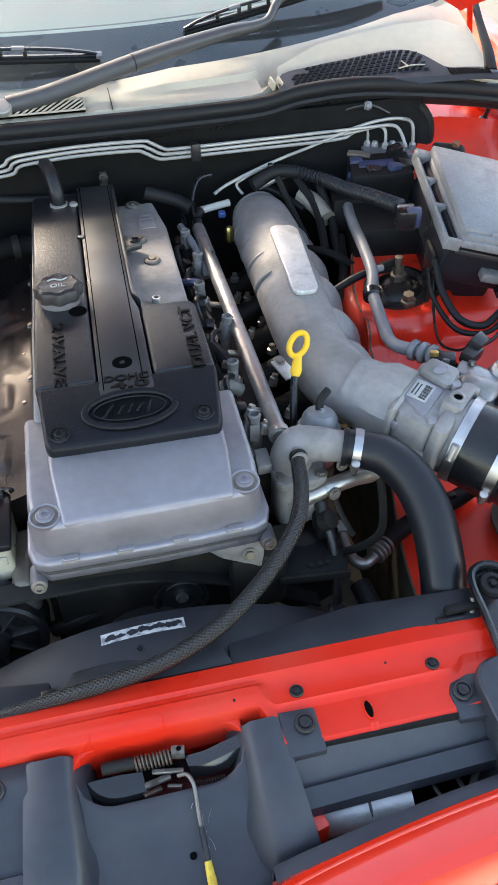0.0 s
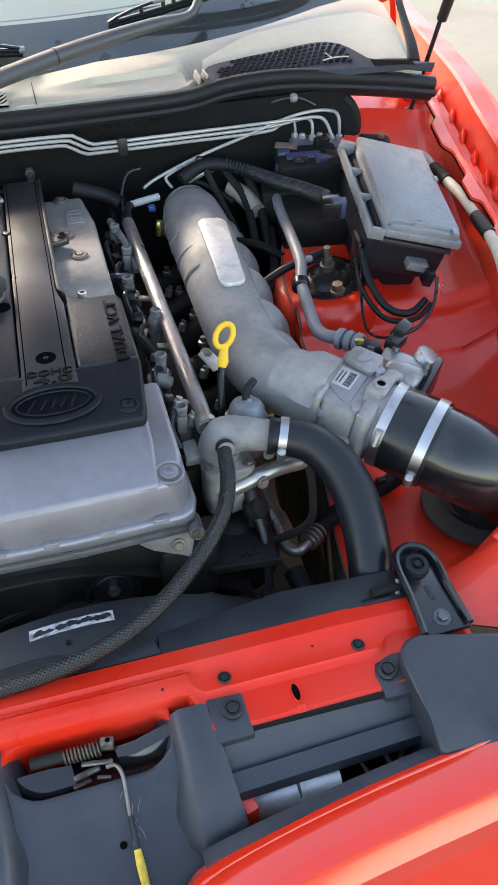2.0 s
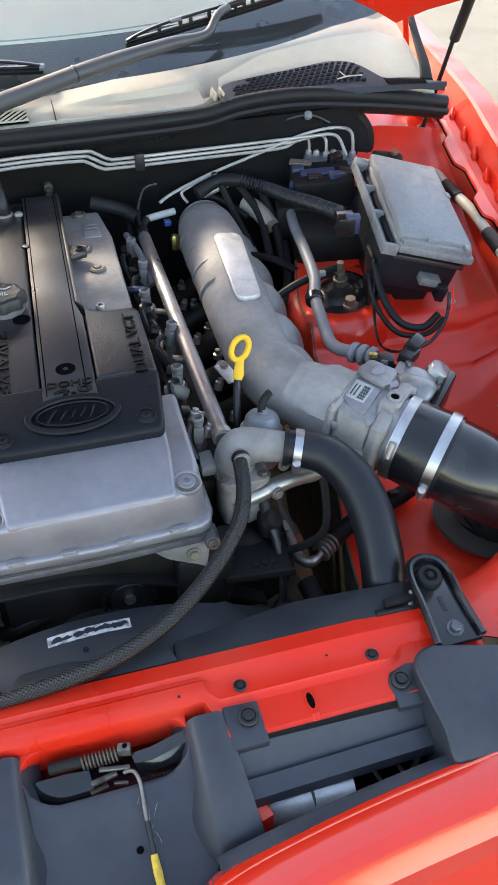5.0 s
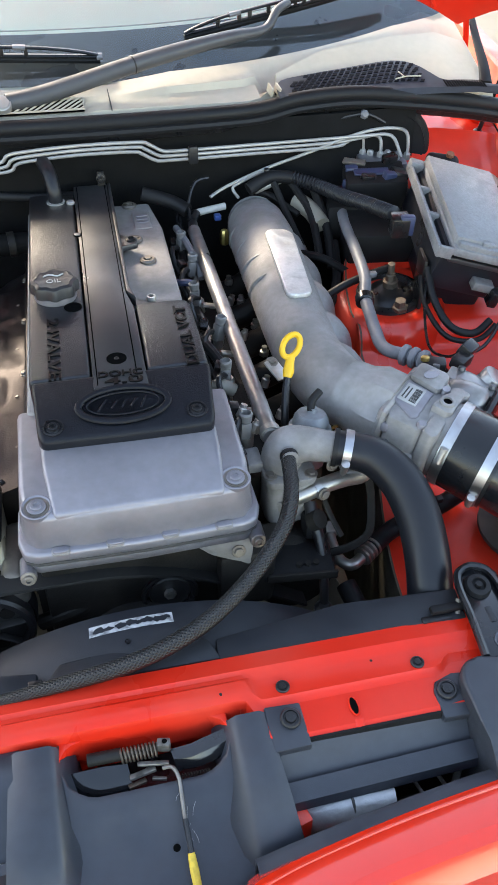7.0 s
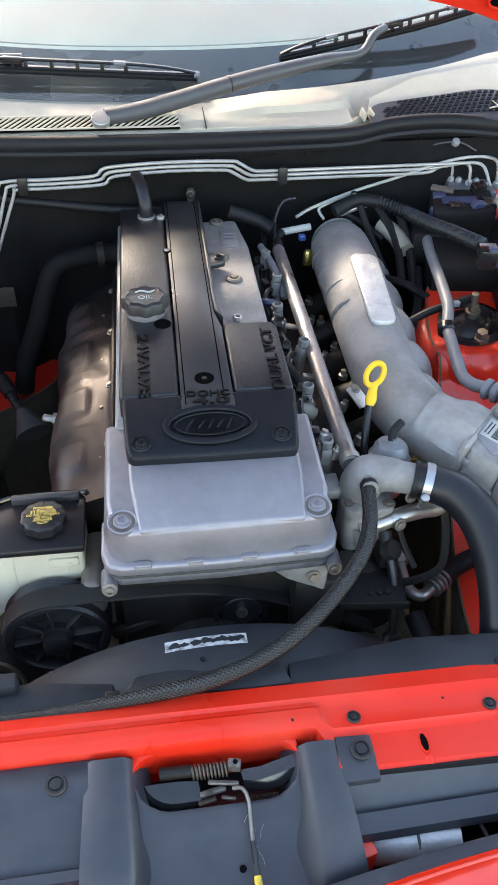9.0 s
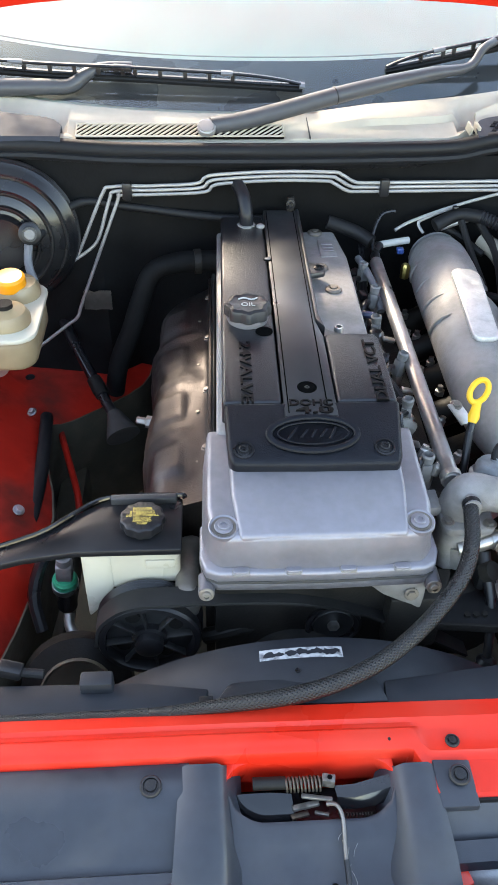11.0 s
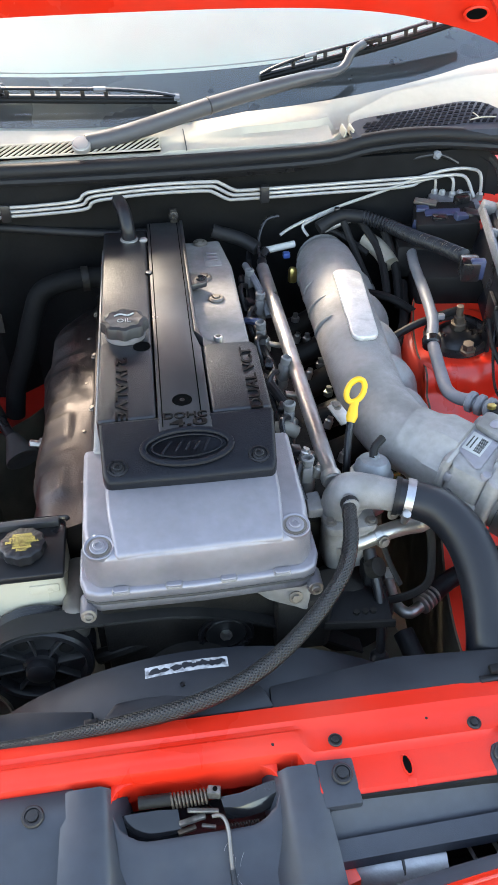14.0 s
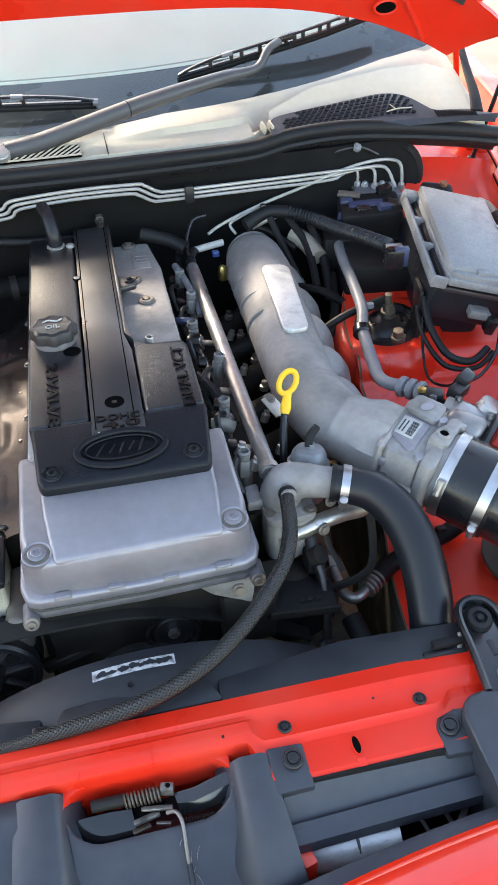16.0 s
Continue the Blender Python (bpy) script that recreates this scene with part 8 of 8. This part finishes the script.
    part("wires", tube([(-0.44, -0.085, 0.772), (-0.39, -0.092, 0.780), (-0.35, -0.093, 0.787), (-0.30, -0.098, 0.786)], 0.0050, 10, 5), RUBBER, l)
    part("plug", box((-0.335, -0.094, 0.790), (0.026, 0.016, 0.014), 0.003, pose(0, 0, 0, 0, 10, -10)), BLACK, l)


PULLEY_GREY = mat("dull_pulley_plastic", (0.018, 0.018, 0.0185), 0.45, 0, 60, 0.25, 0.05, 500, 0.4, (0.05, 0.047, 0.044), 20)
BELT = mat("worn_belt_rubber", (0.014, 0.014, 0.014), 0.6, 0, 80, 0.2, 0.1, 400, 0.4, (0.035, 0.033, 0.031), 10, spec=0.3)


def build_brakes():
    b = thing("brake_booster", (-0.44, 0.66, 0.84), "black brake booster drum on the firewall", "brake booster")
    m = aim((-0.455, 0.735, 0.915), (0.05, -1, 0.08))
    part("drum", lathe([(0.115, 0.0), (0.122, 0.02), (0.122, 0.045), (0.115, 0.050), (0.108, 0.060), (0.085, 0.075), (0.05, 0.082), (0.045, 0.095), (0, 0.095)], m, 48), BOOSTER, b)
    part("rolled_edge", lathe([(0.121, 0.030), (0.126, 0.036), (0.121, 0.042)], m, 48), BOOSTER, b)
    for r0, h0 in ((0.104, 0.0625), (0.082, 0.0765), (0.060, 0.081)):
        part("pressed_ring", lathe([(r0 + 0.004, h0 - 0.002), (r0 + 0.0015, h0 + 0.003), (r0 - 0.0015, h0 + 0.003), (r0 - 0.004, h0)], m, 48), BOOSTER, b)
    part("check_valve", lathe([(0.018, 0), (0.018, 0.012), (0.012, 0.014), (0.012, 0.020), (0, 0.020)], aim((-0.402, 0.648, 0.942), (0.2, -1, 0.3)), 18), BLACK, b)
    part("valve_face", lathe([(0.009, 0.0205), (0.008, 0.022), (0, 0.022)], aim((-0.402, 0.648, 0.942), (0.2, -1, 0.3)), 14), PLUG_GREY, b)
    part("vacuum_hose", tube([(-0.405, 0.64, 0.925), (-0.408, 0.63, 0.895), (-0.40, 0.62, 0.865)], 0.007, 10, 5), AC_GREY, b)
    c = thing("brake_fluid_reservoir", (-0.42, 0.50, 0.84), "translucent brake fluid tank with an orange-lined cap", "fluid reservoir")
    part("tank", slab(rounded(-0.50, 0.405, -0.372, 0.575, 0.03), 0.83, 0.880, 0.010, segs=3), AMBER_TANK, c, smooth=50)
    part("rim", slab(rounded(-0.505, 0.40, -0.367, 0.58, 0.032), 0.880, 0.888, 0.003), WHITE_TANK, c)
    part("front_dome", lathe([(0.036, 0), (0.036, 0.012), (0.030, 0.022), (0.018, 0.027), (0, 0.028)], pose(-0.415, 0.455, 0.886), 24), AMBER_TANK, c)
    part("dome_band", lathe([(0.013, 0.024), (0.013, 0.034), (0, 0.035)], pose(-0.415, 0.455, 0.886), 14), GRIME, c)
    part("rear_dome", lathe([(0.036, 0), (0.036, 0.014), (0.030, 0.024), (0, 0.028)], pose(-0.412, 0.540, 0.886), 24), AMBER_TANK, c)
    part("orange_cap", lathe([(0.024, 0), (0.024, 0.016), (0.020, 0.020), (0, 0.018)], pose(-0.418, 0.530, 0.908, 8), 20), ORANGE, c, "orange rag-covered cap")
    part("master_cylinder", tube([(-0.445, 0.64, 0.85), (-0.44, 0.43, 0.825)], 0.022, 18, 1, False), STEEL_DULL, c)
    s = thing("steering_shaft", (-0.31, 0.62, 0.62), "dark steering shaft with a rubber boot", "steering shaft")
    part("shaft", tube([(-0.385, 0.735, 0.73), (-0.345, 0.655, 0.695), (-0.275, 0.525, 0.640)], 0.010, 12, 2), BLACK, s)
    part("joint", lathe([(0.013, -0.02), (0.014, 0.0), (0.013, 0.02)], aim((-0.312, 0.594, 0.669), (0.6, -1.1, -0.45)), 12), GRIME, s)
    part("boot", lathe([(0.012, -0.015), (0.017, 0.0), (0.026, 0.022), (0.031, 0.035), (0.029, 0.036), (0, 0.03)], aim((-0.278, 0.532, 0.643), (0.45, -1.0, -0.55)), 24), BOOT, s, "grey-black rubber boot")
    h = thing("vertical_hose", (-0.36, 0.33, 0.64), "dark hose running down the inner wing", "hose")
    part("hose", tube([(-0.398, 0.53, 0.652), (-0.394, 0.49, 0.655), (-0.388, 0.38, 0.650), (-0.389, 0.26, 0.645), (-0.392, 0.15, 0.60)], 0.0115, 12, 5), RUBBER, h)
    part("red_rod", tube([(-0.406, 0.64, 0.59), (-0.375, 0.53, 0.585), (-0.341, 0.411, 0.575), (-0.335, 0.36, 0.55)], 0.006, 10, 4), RED_GRIMY_SHADED, h)
    x = thing("exhaust_mount_block", (-0.21, 0.22, 0.60), "dark starter and mount below the heat shield", "engine mount")
    part("block", box((-0.225, 0.20, 0.62), (0.03, 0.05, 0.14), 0.006), GRIME, x)


BOOSTER = mat("satin_black_drum", (0.009, 0.0092, 0.0105), 0.20, 0, 40, 0.2, 0.03, 200, 0.3, (0.03, 0.028, 0.026), 10)
AMBER_TANK = mat("yellowed_tank_plastic", (0.30, 0.225, 0.130), 0.35, 0, 30, 0.2, 0.02, 300, 0.4, (0.17, 0.10, 0.045), 10)
BOOT = mat("dusty_rubber_boot", (0.05, 0.047, 0.044), 0.6, 0, 60, 0.2, 0.1, 400, 0.3, (0.09, 0.085, 0.08), 12)


# ---- wipers ----
def build_wiper(name, arm, blade, label, pivot=None):
    w = thing(name, arm[0], label, "windscreen wiper", "windscreen wipers")
    n = len(arm) - 1
    part("arm", tube(arm, [0.0150, 0.0160, 0.0150, 0.0140, 0.0125] + [0.0080] * (n - 4), 14, 7, squash=0.92), WIPER, w, smooth=60)
    if pivot:
        part("pivot_cap", lathe([(0.0152, -0.010), (0.0152, -0.001), (0.0140, 0.0), (0.0128, -0.0008), (0.0120, 0.0010), (0, 0.0022)], pose(*pivot, 32), 28), PIPE_GREY, w, "pale grey pivot cap")
        q = Vector(arm[2])
        part("hinge_joint", lathe([(0.0150, -0.0014), (0.0157, 0.0), (0.0150, 0.0014)], aim(q, Vector(arm[3]) - q) @ Matrix.Diagonal((1, 0.98, 1, 1)), 20), BLACK, w)
    a, b = Vector(blade[0]), Vector(blade[-1])
    d = (b - a).normalized()
    up = Vector((0, -0.46, 0.885))
    path = curve(blade, 8)
    part("rubber", tube([p - up * 0.004 for p in path], 0.0058, 6, 1, False), RUBBER, w)
    part("spine", tube([p + up * 0.004 for p in path], 0.0060, 8, 1, False, squash=0.6), BLACK, w)
    last = len(path) - 1

    def rise(i):
        return up * (0.006 + 0.015 * min(1.0, math.sin(0.5 * math.pi * min(1.0, min(i, last - i) / last / 0.24))))

    part("bridge", tube([p + rise(i) for i, p in enumerate(path)], 0.0052, 8, 1, False, squash=0.6), BLACK, w)
    for k in range(1, 12):
        i = int(last * (0.14 + 0.72 * k / 12))
        part("bridge_web", box(path[i] + rise(i) * 0.6, (0.007, 0.006, 0.016), 0.001), BLACK, w)
    for share in (0.24, 0.76):
        i = int(last * share)
        part("link_clip", tube([path[i] + rise(i), path[i + 1] + rise(i + 1)], 0.0066, 8, 1, False, squash=0.7), AC_GREY, w)
    part("end_cap", tube([path[-2].lerp(path[-1], 0.5) + up * 0.004, path[-1] + d * 0.004 + up * 0.004], 0.0078, 8, 1, False, squash=0.8), AC_GREY, w)
    part("clip", box(path[len(path) // 2] + up * 0.018, (0.034, 0.012, 0.012), 0.003, Matrix.Rotation(math.atan2(d.y, d.x), 4, "Z") @ Matrix.Rotation(-math.atan2(d.z, d.xy.length), 4, "Y")), BLACK, w)
    return w


def build_wipers():
    build_wiper("passenger_wiper", [(-0.100, 0.772, 1.074), (-0.03, 0.785, 1.082), (0.112, 0.810, 1.112), (0.20, 0.835, 1.125), (0.29, 0.865, 1.134), (0.358, 0.885, 1.140), (0.385, 0.905, 1.165), (0.41, 0.925, 1.172)],
                [(0.22, 0.925, 1.125), (0.36, 0.940, 1.148), (0.50, 0.965, 1.170), (0.64, 1.005, 1.195)], "grey-black wiper arm and blade resting on the windscreen", (-0.108, 0.757, 1.079))
    build_wiper("driver_wiper", [(-0.62, 0.855, 1.100), (-0.50, 0.870, 1.105), (-0.40, 0.880, 1.106), (-0.345, 0.885, 1.106), (-0.315, 0.893, 1.122), (-0.285, 0.900, 1.134), (-0.235, 0.903, 1.134)],
                [(-0.62, 0.935, 1.135), (-0.42, 0.905, 1.124), (-0.25, 0.892, 1.120), (-0.08, 0.880, 1.114), (0.063, 0.874, 1.108)], "grey-black wiper arm and blade on the driver's side")


build_actuator()
build_fuel_rail()
build_dipstick()
build_thermostat()
build_breather()
build_lower_pipes()
build_brake_lines()
build_abs()
build_conduit()
build_tower()
build_fuse_box()
build_power_steering()
build_pulleys()
build_brakes()
build_wipers()
